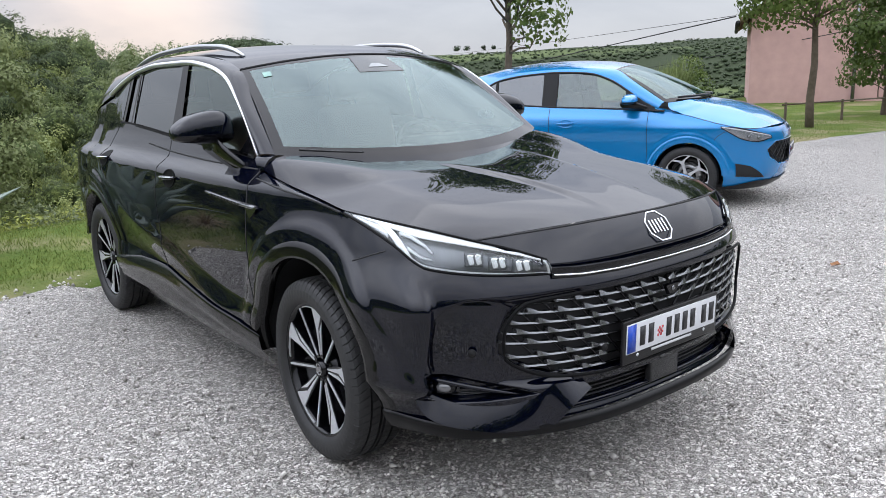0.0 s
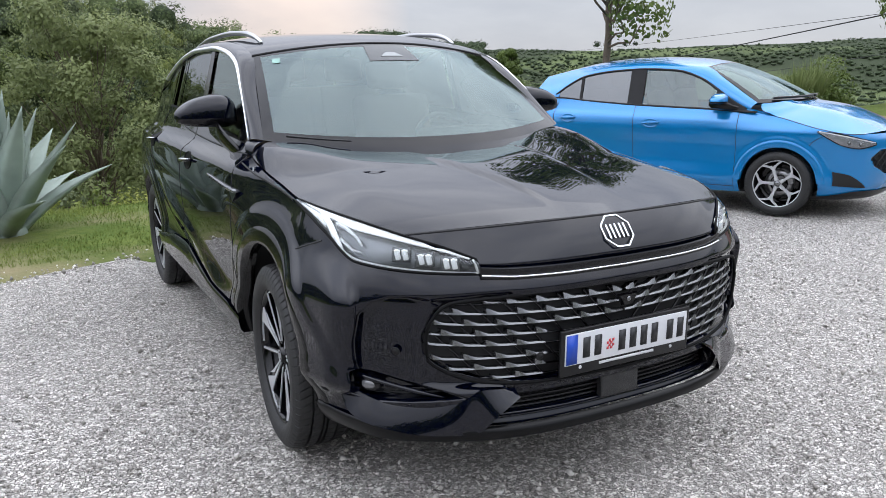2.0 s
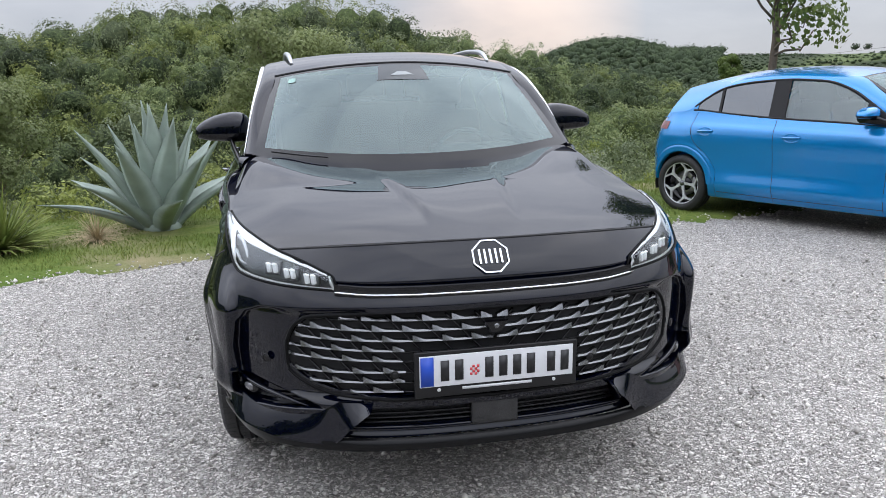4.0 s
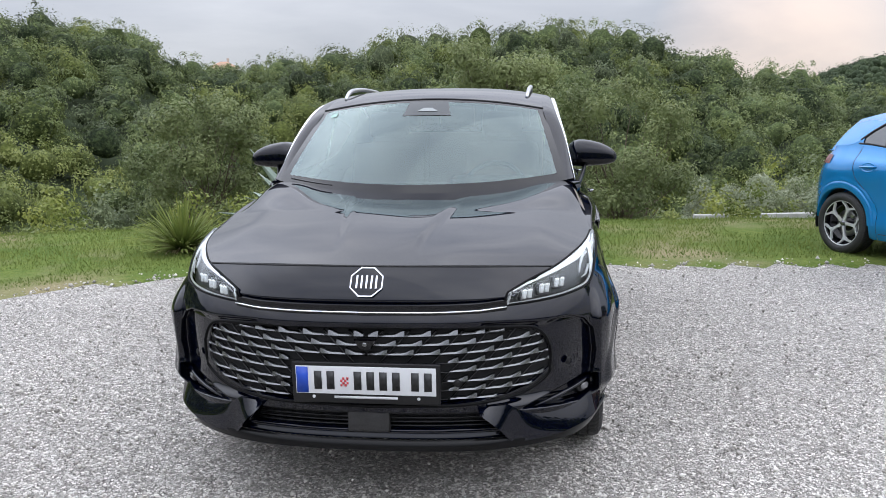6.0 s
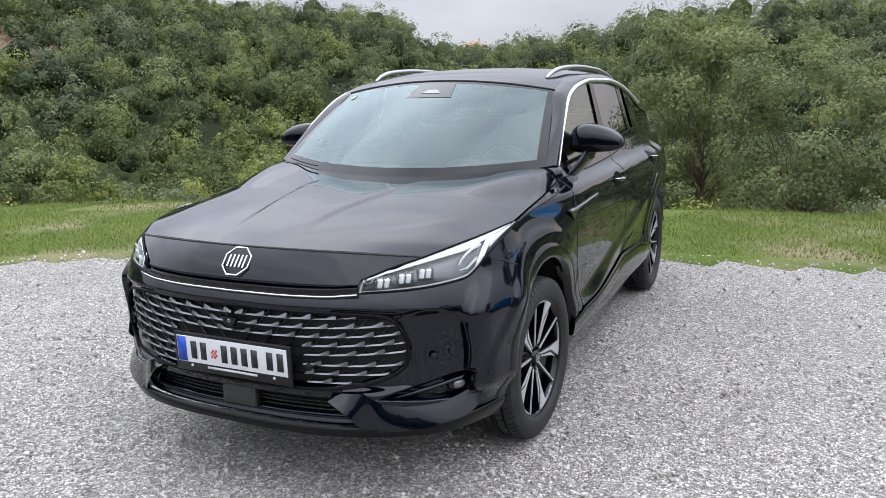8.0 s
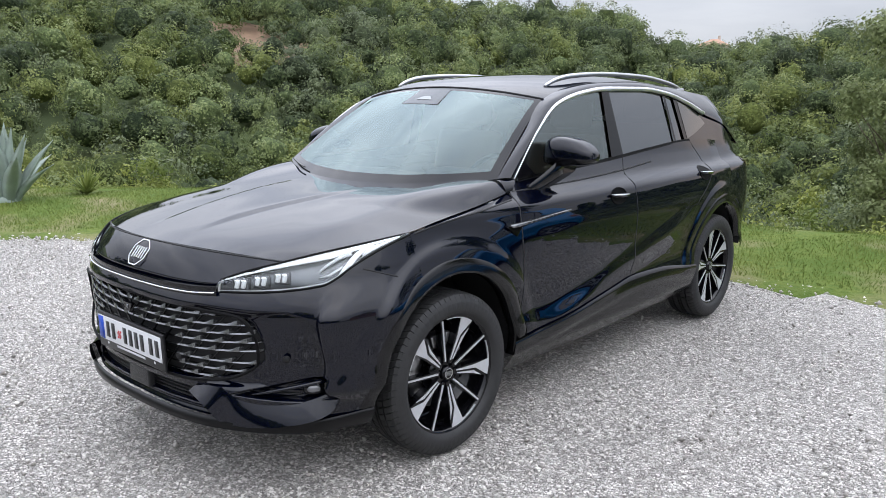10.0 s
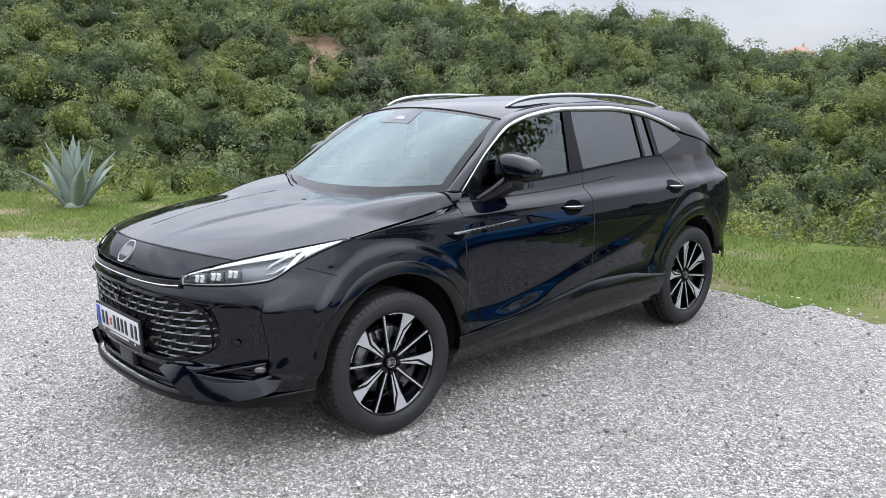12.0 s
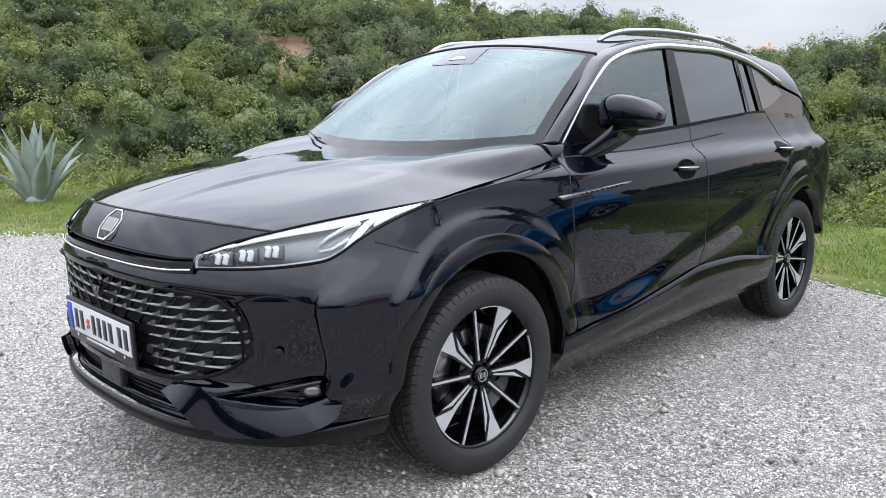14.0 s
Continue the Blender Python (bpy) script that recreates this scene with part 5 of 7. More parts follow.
def star_wheel(parent):
    r, w, rim = 0.312, 0.195, 0.226
    hub = bmesh.new()
    revolve(hub, [(0.02, 0.045), (0.06, 0.05), (0.09, -0.02), (rim - 0.02, -0.07), (rim - 0.018, 0.06), (rim - 0.008, 0.078), (rim + 0.003, 0.082), (rim, 0.02), (rim, -0.09), (0.05, -0.09)], 60)
    bmesh.ops.recalc_face_normals(hub, faces=hub.faces)
    wheel = part("wheel", hub, GLOSS, parent, "black and silver five-spoke alloy wheel")
    flat_tread(part("tyre", tyre_mesh(r, w, rim - 0.004), TYRE, wheel), r)
    bm = bmesh.new()
    revolve(bm, [(0.05, -0.005), (0.135, -0.005), (0.135, -0.02), (0.05, -0.02)], 40, closed=True)
    bmesh.ops.recalc_face_normals(bm, faces=bm.faces)
    part("brake_disc", bm, STEEL, wheel)
    bm = bmesh.new()
    box(bm, (0.05, 0.06, 0.11), Matrix.Translation((0.01, 0.115, 0.02)), 0.012)
    part("brake_caliper", bm, STEEL, wheel)
    dish = lambda q: 0.058 + 0.018 * (q / 0.2)
    for k in range(5):
        a = 72 * k + 18
        bm = bmesh.new()
        polar_slab(bm, [(0.035, a - 34), (0.035, a + 34), (0.085, a + 8), (0.140, a + 6), (0.170, a + 11), (0.222, a + 27), (0.222, a + 21), (0.180, a + 6), (0.168, a), (0.180, a - 6), (0.222, a - 21), (0.222, a - 27), (0.170, a - 11), (0.140, a - 6), (0.085, a - 8)], dish, 0.02)
        bmesh.ops.recalc_face_normals(bm, faces=bm.faces)
        part("spoke", bm, SILVER, wheel, "machined silver spoke", smooth=False)
    bm = bmesh.new()
    revolve(bm, [(0.217, 0.070), (0.218, 0.078), (0.226, 0.083), (0.228, 0.076)], 60)
    bmesh.ops.recalc_face_normals(bm, faces=bm.faces)
    part("rim_edge", bm, SILVER, wheel, "bright machined rim edge")
    bm = bmesh.new()
    revolve(bm, [(0.0, 0.07), (0.024, 0.07), (0.03, 0.055)], 24)
    bmesh.ops.recalc_face_normals(bm, faces=bm.faces)
    part("hub_cap", bm, SMOKE, wheel)
    return wheel


def build_hatch():
    car = thing("hatchback_car", "bright blue metallic hatchback parked on gravel", "car", "parked cars")
    sh = Shell(
        curve((-0.5, 0.83), (-0.2, 0.865), (0.4, 0.872), (1.4, 0.878), (2.3, 0.885), (2.7, 0.87)),
        curve((0.17, -0.08), (0.24, -0.03), (0.34, -0.004), (0.50, -0.014), (0.66, -0.010), (0.80, 0.0), (0.88, -0.012), (0.95, -0.035), (1.0, -0.06), (1.06, -0.085), (1.15, -0.11)),
        curve((0.17, -0.74), (0.24, -0.84), (0.34, -0.89), (0.50, -0.915), (0.64, -0.915), (0.74, -0.895), (0.82, -0.85), (0.92, -0.70)),
        -0.15, 2.35, curve((0.2, 2.98), (0.35, 3.14), (0.6, 3.17), (0.85, 3.10), (1.05, 3.0)), 2.6, 0.06, hatch_dent)
    AX, R = 0.312, 0.365
    arch = lambda cy, y, z: 0.008 * smooth(0.47, 0.43, math.hypot(y - cy, z - 0.312)) * smooth(0.30, 0.42, z)
    step = lambda y, z: z - (0.905 + 0.02 * (y - 0.4))
    sh.swell = lambda y, z: max(arch(0.0, y, z), arch(2.57, y, z)) + 0.010 * max(0.0, 1 - abs(step(y, z)) / (0.035 if step(y, z) > 0 else 0.13)) * smooth(0.2, 0.7, y) * smooth(2.6, 2.3, y) + 0.012 * max(0.0, 1 - abs(z - 0.36) / 0.14) * smooth(0.5, 0.9, y) * smooth(2.2, 1.9, y)
    top_p = curve((0, 0.815), (0.3, 0.800), (0.6, 0.80), (0.85, 0.845), (1.0, 0.895))
    low_p = curve((0, 0.20), (0.6, 0.21), (1.0, 0.205))
    nose = sheet("front_bumper", lambda p, v: sh.front(p, low_p(p) + (top_p(p) - low_p(p)) * v), np.linspace(0, 1, 70) ** 1.2, np.linspace(0, 1, 60), BLUE, car, both=True)
    cut_arches(nose, (0.0,), AX, R)
    shut = curve((-0.15, 0.895), (0.0, 0.935), (0.2, 0.975), (0.42, 0.99))
    belt = curve((0.2, 0.982), (0.78, 1.015), (1.5, 1.042), (2.1, 1.080), (2.45, 1.108), (2.85, 1.03))
    sill = lambda y: 0.205
    c2 = pathi([(0.79, 0.32, 1.000), (0.768, 0.46, 1.070), (0.73, 0.65, 1.195), (0.705, 0.85, 1.315), (0.695, 1.1, 1.392), (0.69, 1.45, 1.410), (0.695, 1.8, 1.392), (0.71, 2.14, 1.338), (0.735, 2.35, 1.235), (0.765, 2.52, 1.12), (0.77, 2.85, 1.02)])
    c2z = curve(*[(c2(t).y, c2(t).z) for t in np.linspace(0, 1, 31)])
    c1 = pathi([(0.738, 0.265, 1.076), (0.685, 0.45, 1.190), (0.624, 0.64, 1.312), (0.565, 0.83, 1.425), (0.55, 1.1, 1.468), (0.55, 1.45, 1.485), (0.55, 1.75, 1.480), (0.55, 2.12, 1.450), (0.545, 2.45, 1.395), (0.54, 2.72, 1.335)])
    cabin = lambda y, z: Vector((0.80 - 0.27 * (z - 1.03), y, z))
    f_door = lambda z: 0.41
    m_door = curve((0.2, 1.46), (0.5, 1.48), (1.05, 1.50))
    r_door = curve((0.2, 2.12), (0.45, 2.12), (0.62, 2.22), (0.75, 2.38), (0.9, 2.46), (1.1, 2.42))
    for s in (1, -1):
        f = side_sheet("front_fender", sh.side, lambda z: -0.15, lambda z: f_door(z) - 0.002, sill, lambda y: min(shut(y), 0.985), 50, 50, BLUE, car, s)
        cut_arches(f, (0.0,), AX, R)
        sheet("fender_top", lambda u, v: sh.side(0.05 + 0.37 * u, min(shut(0.05 + 0.37 * u), 0.985)).lerp(Vector((0.806 - 0.03 * u, 0.13 + 0.30 * u, 0.985 + 0.06 * u)), v), np.linspace(0, 1, 14), np.linspace(0, 1, 6), BLUE, car, side=s)
        side_sheet("front_door", sh.side, lambda z: f_door(z) + 0.002, lambda z: m_door(z) - 0.002, sill, belt, 30, 40, BLUE, car, s)
        side_sheet("rear_door", sh.side, lambda z: m_door(z) + 0.002, lambda z: r_door(z) - 0.002, sill, belt, 26, 40, BLUE, car, s)
        q = side_sheet("rear_quarter", sh.side, lambda z: r_door(z) + 0.002, lambda z: 2.6, sill, belt, 40, 50, BLUE, car, s)
        cut_arches(q, (2.57,), AX, R)
        for cy in (0.0, 2.57):
            x_of = sh.across
            arch_trim(car, cy, AX, 0.352, 0.425, x_of, s, 4, 176, BLUE, lift=0.003)
            bm = bmesh.new()
            rows = []
            for a in np.radians(np.linspace(-14, 194, 29)):
                rows.append([bm.verts.new((s * x, cy - 0.362 * math.cos(a), AX + 0.362 * math.sin(a))) for x in (0.83, 0.75, 0.62)])
            for a, b in zip(rows, rows[1:]):
                for j in range(2):
                    bm.faces.new((a[j], b[j], b[j + 1], a[j + 1]))
            part("wheel_well", bm, DARK, car)
        seam(car, sh.side, [(f_door(z), z) for z in (0.26, 0.5, 0.8, 0.97)], s)
        seam(car, sh.side, [(m_door(z), z) for z in (0.26, 0.5, 0.8, 1.03)], s)
        seam(car, sh.side, [(r_door(z), z) for z in (0.68, 0.8, 0.92, 1.06)], s)
        seam(car, sh.side, [(0.40, 0.262), (1.2, 0.262), (2.1, 0.27)], s)
        seam(car, lambda y, z: Vector((nose_x(sh, y, z), y, z)), [(-0.42, 0.80), (-0.33, 0.755), (-0.27, 0.70), (-0.25, 0.60)], s)
        inner = lambda y, z: cabin(y, z) - Vector((0.008, 0, 0))
        lo, hi = lambda y: belt(y) + 0.004, lambda y: max(c2z(y) - 0.014, belt(y) + 0.005)
        side_sheet("front_side_window", inner, lambda z: 0.62, lambda z: 1.43, lo, hi, 22, 10, SIDE_GLASS, car, s, "lightly tinted side window")
        side_sheet("rear_side_window", inner, lambda z: 1.60, lambda z: 2.16, lo, hi, 18, 10, PRIVACY, car, s, "dark tinted side window")
        side_sheet("fixed_window", inner, lambda z: 2.17, lambda z: 2.47, lo, hi, 10, 10, PRIVACY, car, s)
        proud = lambda k: (lambda y, z: cabin(y, z) + Vector((k, 0, 0)))
        side_sheet("centre_pillar", proud(0.002), lambda z: 1.43, lambda z: 1.60, belt, c2z, 5, 10, DARK, car, s)
        side_sheet("window_divider", proud(0.001), lambda z: 2.15, lambda z: 2.18, belt, c2z, 3, 8, DARK, car, s)
        side_sheet("mirror_corner", proud(0.002), lambda z: 0.24, lambda z: 0.66, belt, c2z, 10, 6, DARK, car, s)
        side_sheet("rear_body_side", cabin, lambda z: 2.44, lambda z: 2.85, lambda y: belt(y) - 0.004, lambda y: c2z(y) + 0.001, 14, 8, BLUE, car, s)
        bm = bmesh.new()
        tube(bm, [Vector((s * (c2(t).x + 0.002), c2(t).y, c2(t).z)) for t in np.linspace(0.02, 0.88, 40)], 0.012, 6)
        part("window_trim", bm, DARK, car)
        bm = bmesh.new()
        tube(bm, [Vector((s * (cabin(y, belt(y)).x + 0.003), y, belt(y))) for y in np.linspace(0.25, 2.48, 24)], 0.010, 6)
        part("window_base_trim", bm, DARK, car)
        sheet("roof_side_rail", lambda t, v: c1(t).lerp(c2(t), v) + Vector((0.02, 0, 0.01)) * (4 * v * (1 - v)), np.linspace(0, 1, 44), np.linspace(0, 1, 8), BLUE, car, side=s)
        mirror_housing(car, s, (1.03, 0.60, 1.090), (0.25, 0.10, 0.066), BLUE, GLOSS, (s * 0.79, 0.46, 1.02))
        door_handle(car, sh.side, 1.30, 0.862, s, 0.19, BLUE, False, BLUE)
        door_handle(car, sh.side, 2.27, 0.892, s, 0.19, BLUE, False, BLUE)
        # headlamp
        dz, uz = curve((0, 0.698), (0.35, 0.668), (0.6, 0.690), (1, 0.815)), curve((0, 0.718), (0.35, 0.768), (0.7, 0.808), (1, 0.826))
        down = lambda t: sh.front(0.42 + 0.46 * t, dz(t))
        up = lambda t: sh.front(0.42 + 0.46 * t, uz(t))
        surf = lambda t, v, k: down(t).lerp(up(t), v * (1 - 0.0 * t)) + Vector((0.55, -0.8, 0.2)) * k
        lamp = sheet("headlamp", lambda t, v: surf(t, v, 0.004), np.linspace(0, 1, 24), np.linspace(0, 1, 7), LAMP_PALE, car, "clear headlamp with a bright grey inside", side=s)
        sheet("lamp_cover", lambda t, v: surf(t, v, 0.012 * 4 * v * (1 - v) + 0.006), np.linspace(0, 1, 24), np.linspace(0, 1, 7), LAMP_GLASS, lamp, side=s).visible_shadow = False
        for t in (0.30, 0.5):
            bm = bmesh.new()
            ellipsoid(bm, Matrix.Translation(surf(t, 0.42, 0.003) * Vector((s, 1, 1))) @ Matrix.Diagonal((0.026, 0.016, 0.018, 1)), 14, 8)
            part("lamp_lens", bm, SMOKE, lamp)
        bm = bmesh.new()
        edge_of = [surf(t, 0.0, 0.008) for t in np.linspace(0, 1, 24)] + [surf(t, 1.0, 0.008) for t in np.linspace(1, 0, 24)]
        tube(bm, [p * Vector((s, 1, 1)) for p in edge_of + edge_of[:1]], 0.0045, 6)
        part("lamp_seal", bm, SEAL, lamp)
        bm = bmesh.new()
        tube(bm, [surf(t, 0.88, 0.008) * Vector((s, 1, 1)) for t in np.linspace(0.02, 0.98, 24)], 0.006, 6)
        part("light_bar", bm, WHITE, lamp)
        bm = bmesh.new()
        grid(bm, lambda p, v: sh.rear(p, 0.90 + 0.085 * v) * Vector((s, 1, 1)) + Vector((0.006 * s, 0.006, 0)), np.linspace(0.12, 0.6, 12), np.linspace(0, 1, 5))
        bmesh.ops.recalc_face_normals(bm, faces=bm.faces)
        part("rear_lamp", bm, RED, car, "dark red rear lamp")
        # black corner vent in the bumper
        bm = bmesh.new()
        pts = [(0.595, 0.30), (0.805, 0.325), (0.805, 0.455), (0.735, 0.425)]
        def vent_at(u, v):
            x = (pts[0][0] * (1 - u) + pts[1][0] * u) * (1 - v) + (pts[3][0] * (1 - u) + pts[2][0] * u) * v
            z = (pts[0][1] * (1 - u) + pts[1][1] * u) * (1 - v) + (pts[3][1] * (1 - u) + pts[2][1] * u) * v
            return sh.at(s * x, z) + sh.normal(s * x, z) * 0.007
        grid(bm, vent_at, np.linspace(0, 1, 14), np.linspace(0, 1, 8))
        part("bumper_vent", bm, DARK, car, smooth=False)

    rim = [sh.front(p, top_p(p)) for p in (0.50, 0.6, 0.7, 0.8, 0.9, 1.0)] + [sh.side(y, shut(y)) for y in (-0.02, 0.08)] + [Vector((0.805, 0.17, 0.992)), Vector((0.775, 0.215, 1.030)), Vector((0.740, 0.225, 1.066))]
    edge = path3([p + Vector((0, 0, 0.002)) for p in rim])
    cyb, czb = curve((0, -0.850), (1, -0.10)), curve((0, 0.822), (0.12, 0.885), (0.3, 0.955), (0.6, 1.035), (1, 1.088))

    def bonnet(s, t):
        e = edge(t)
        y0, z0 = cyb(t), czb(t)
        k = 2.4 - 0.6 * smooth(0.8, 1, t)
        z = z0 + (e.z - z0) * s ** k + 0.012 * math.exp(-((e.x * s - 0.5) / 0.10) ** 2) * smooth(0.05, 0.4, t)
        return Vector((e.x * s, y0 + (e.y - y0) * s ** 2, z))

    sheet("bonnet", bonnet, np.linspace(0, 1, 44), np.linspace(0, 1, 40), BLUE, car, both=True)
    for s in (1, -1):
        bm = bmesh.new()
        tube(bm, [edge(t) * Vector((s, 1, 1)) + Vector((0, 0, -0.002)) for t in np.linspace(0, 0.9, 40)], 0.0035, 6)
        part("bonnet_gap", bm, DARK, car)

    def screen(s, v):
        b = Vector((0.738 * s, -0.10 + 0.36 * s ** 2.4, 1.086 - 0.012 * s ** 2))
        t = Vector((0.565 * s, 0.77 + 0.06 * s ** 2, 1.468 - 0.042 * s ** 2))
        return b.lerp(t, v) + Vector((0, -0.42, 0.9)) * (0.03 * 4 * v * (1 - v) * (1 - 0.7 * s ** 4))

    sheet("windscreen", screen, np.linspace(0, 0.95, 30), np.linspace(0.08, 0.97, 18), WINDSCREEN, car, "pale reflecting windscreen", both=True).visible_shadow = False
    frame_of_glass(car, screen, 0.95, 0.08, 0.97)
    for x0, x1 in ((-0.60, -0.05), (0.02, 0.5)):
        bm = bmesh.new()
        tube(bm, [screen(abs(x) / 0.72, 0.05) * (MIRROR if x < 0 else Vector((1, 1, 1))) + Vector((0, -0.015, 0.02)) for x in np.linspace(x0, x1, 10)], 0.012, 8)
        part("wiper", bm, PLASTIC, car)

    def roof(s, k):
        e = c1(3 / 9 + (6 / 9) * k)
        z = e.z + 0.042 + 0.01 * smooth(0, 0.2, k) - 0.02 * smooth(0.6, 1, k)
        yc = e.y - 0.06 * (1 - smooth(0, 0.3, k)) + 0.05 * smooth(0.8, 1, k)
        return Vector((e.x * s, yc + (e.y - yc) * s ** 2, z + (e.z - z) * s ** 2.4))

    sheet("roof", roof, np.linspace(0, 1, 26), np.linspace(0, 1, 30), BLUE, car, both=True)
    sheet("tailgate", lambda s, v: (lambda e: Vector((e.x * s, e.y + 0.06 * (1 - s * s), e.z + 0.02 * (1 - v) * (1 - s * s))))(c1(1.0).lerp(c2(1.0), v)), np.linspace(0, 1, 16), np.linspace(0, 1, 12), BLUE, car, both=True)
    rb = sheet("rear_bumper", lambda p, v: sh.rear(p, 0.22 + (belt(2.6 + 0.35 * p) - 0.22) * v), np.linspace(0, 1, 40), np.linspace(0, 1, 40), BLUE, car, both=True)
    cut_arches(rb, (2.57,), AX, R)
    # grille, lip, plate
    bm = bmesh.new()
    grid(bm, lambda x, v: sh.at(x, 0.415 + 0.06 * smooth(0.3, 0.58, abs(x)) + v * (0.245 - 0.11 * smooth(0.3, 0.58, abs(x)))) + Vector((0, 0.034, 0)), np.linspace(-0.575, 0.575, 40), np.linspace(0, 1, 6))
    gr = part("grille", bm, DARK, car, "black honeycomb grille")
    for k in range(-7, 8):
        for slope in (-1, 1):
            pts = []
            for z in np.linspace(0.41, 0.66, 14):
                x = 0.085 * k + slope * (z - 0.53) * 0.9
                if inside(H_GRILLE, abs(x), z) > 0.01:
                    pts.append(sh.at(x, z) + Vector((0, 0.016, 0)))
            if len(pts) > 3:
                bm = bmesh.new()
                tube(bm, pts, 0.008, 6, 0.8)
                part("grille_rib", bm, PLASTIC, gr)
    bm = bmesh.new()
    lip = lambda p, v: sh.front(p, 0.185 + 0.085 * v * (1 - 0.7 * smooth(0.5, 0.9, p))) + Vector((0.008 * p, -0.010, 0))
    grid(bm, lip, np.linspace(0, 0.93, 40), np.linspace(0, 1, 6))
    grid(bm, lambda p, v: lip(p, v) * MIRROR, np.linspace(0, 0.93, 40), np.linspace(0, 1, 6), True)
    part("bumper_lip", bm, PLASTIC, car, "black bumper lip")
    m = look((0, 0, 0), (0, 1, 0.03))
    m.translation = Vector((0, -0.925, 0.545))
    plate(car, m)
    m = look((0, 0, 0), (0, 0.85, -0.5))
    m.translation = Vector((0, -0.888, 0.775))
    emblem(car, m, 0.055, CHROME)
    bm = bmesh.new()
    box(bm, (1.40, 3.4, 0.06), Matrix.Translation((0, 1.2, 0.22)), 0.02)
    box(bm, (1.0, 3.7, 0.3), Matrix.Translation((0, 1.2, 0.38)), 0.05)
    part("floor_pan", bm, DARK, car)
    bm = bmesh.new()
    box(bm, (1.35, 0.4, 0.22), Matrix.Translation((0, 0.28, 0.92)), 0.06)
    part("dashboard", bm, TRIM, car)
    for x in (-0.36, 0.36):
        seat(car, x, 1.05, 0.52, TRIM)
        seat(car, x, 1.85, 0.52, TRIM)
    put_wheels(star_wheel(car), car, 0.765, 2.57, AX, 0)
    car.matrix_world = pose(5.482, 2.590, 0.0, 0, 0, 24.0)
    return car


build_hatch()


# ---- ground ----
EDGE = curve((-60, -30), (-20, -6.0), (-11.3, 1.5), (-9.0, 3.5), (-7.7, 4.5), (-5.5, 5.4), (-4.4, 5.8), (-0.7, 6.35), (1.0, 6.75), (4.3, 7.0), (8, 8.0), (12, 11.5), (20, 14), (40, 18))
SKY = curve((-180, 5), (-120, 6), (-80, 7.4), (-60, 7.2), (-48, 6.7), (-44, 6.5), (-40, 6.1), (-33, 5.7), (-30, 5.4), (-27, 4.8), (-25, 3.1), (-21, 2.8), (-17, 3.0), (-13, 3.3), (-10, 4.4), (-5, 4.65), (0, 4.7), (5, 4.45), (8, 4.1), (10, 3.5), (14, 2.0), (17, 1.4), (20, 0.4), (30, -1), (60, -1), (90, 2), (140, 5), (180, 5))
FAR = curve((-180, 0), (12, 0), (17, 1.2), (20, 2.5), (23, 3.1), (25, 3.0), (28, 2.3), (31, 2.25), (40, 2.15), (60, 2.4), (80, 1.7), (180, 0))
LOT = curve((-30, -22), (-14, -7), (-9, -1.6), (-6.9, 0.28), (-5.6, 1.22), (-4.75, 1.95), (-3.8, 2.68), (-3.2, 3.2), (-2.4, 3.62), (-0.8, 3.96), (1.0, 4.12), (3.5, 4.35), (5.5, 4.7), (9.0, 4.6), (11.6, 4.6), (14.9, 4.2), (30, 2.0), (60, 0))


def height(x, y):
    """The ground: a lawn's edge, a steep drop to the valley, wooded slopes and far hills."""
    r, az = math.hypot(x, y + 3), math.degrees(math.atan2(x, y + 3))
    d = y - EDGE(x)
    z = 0.012 + 0.03 * noise.noise((x * 0.6, y * 0.6, 0)) * smooth(0, 1.0, y - LOT(x))
    z += -0.10 * smooth(-0.3, 1.2, d) - 0.45 * max(d, 0) * smooth(0.0, 3.0, d)
    z = max(z, -9 - 0.02 * d)
    if r > 30:
        ridge = 150.0
        top = 1.5 + ridge * math.tan(radians(SKY(az))) - 4.4
        z = z + (top - z) * smooth(38, ridge, r) ** 0.8
        if r > 150:
            z = top - 6 * smooth(150, 240, r)
            far = 1.5 + 420 * math.tan(radians(FAR(az))) - 6
            z = z + (max(far, z) - z) * smooth(220, 420, r)
            z -= 20 * smooth(460, 3000, r)
        z += 1.5 * noise.noise((x * 0.02, y * 0.02, 3)) * smooth(30, 60, r)
    return z


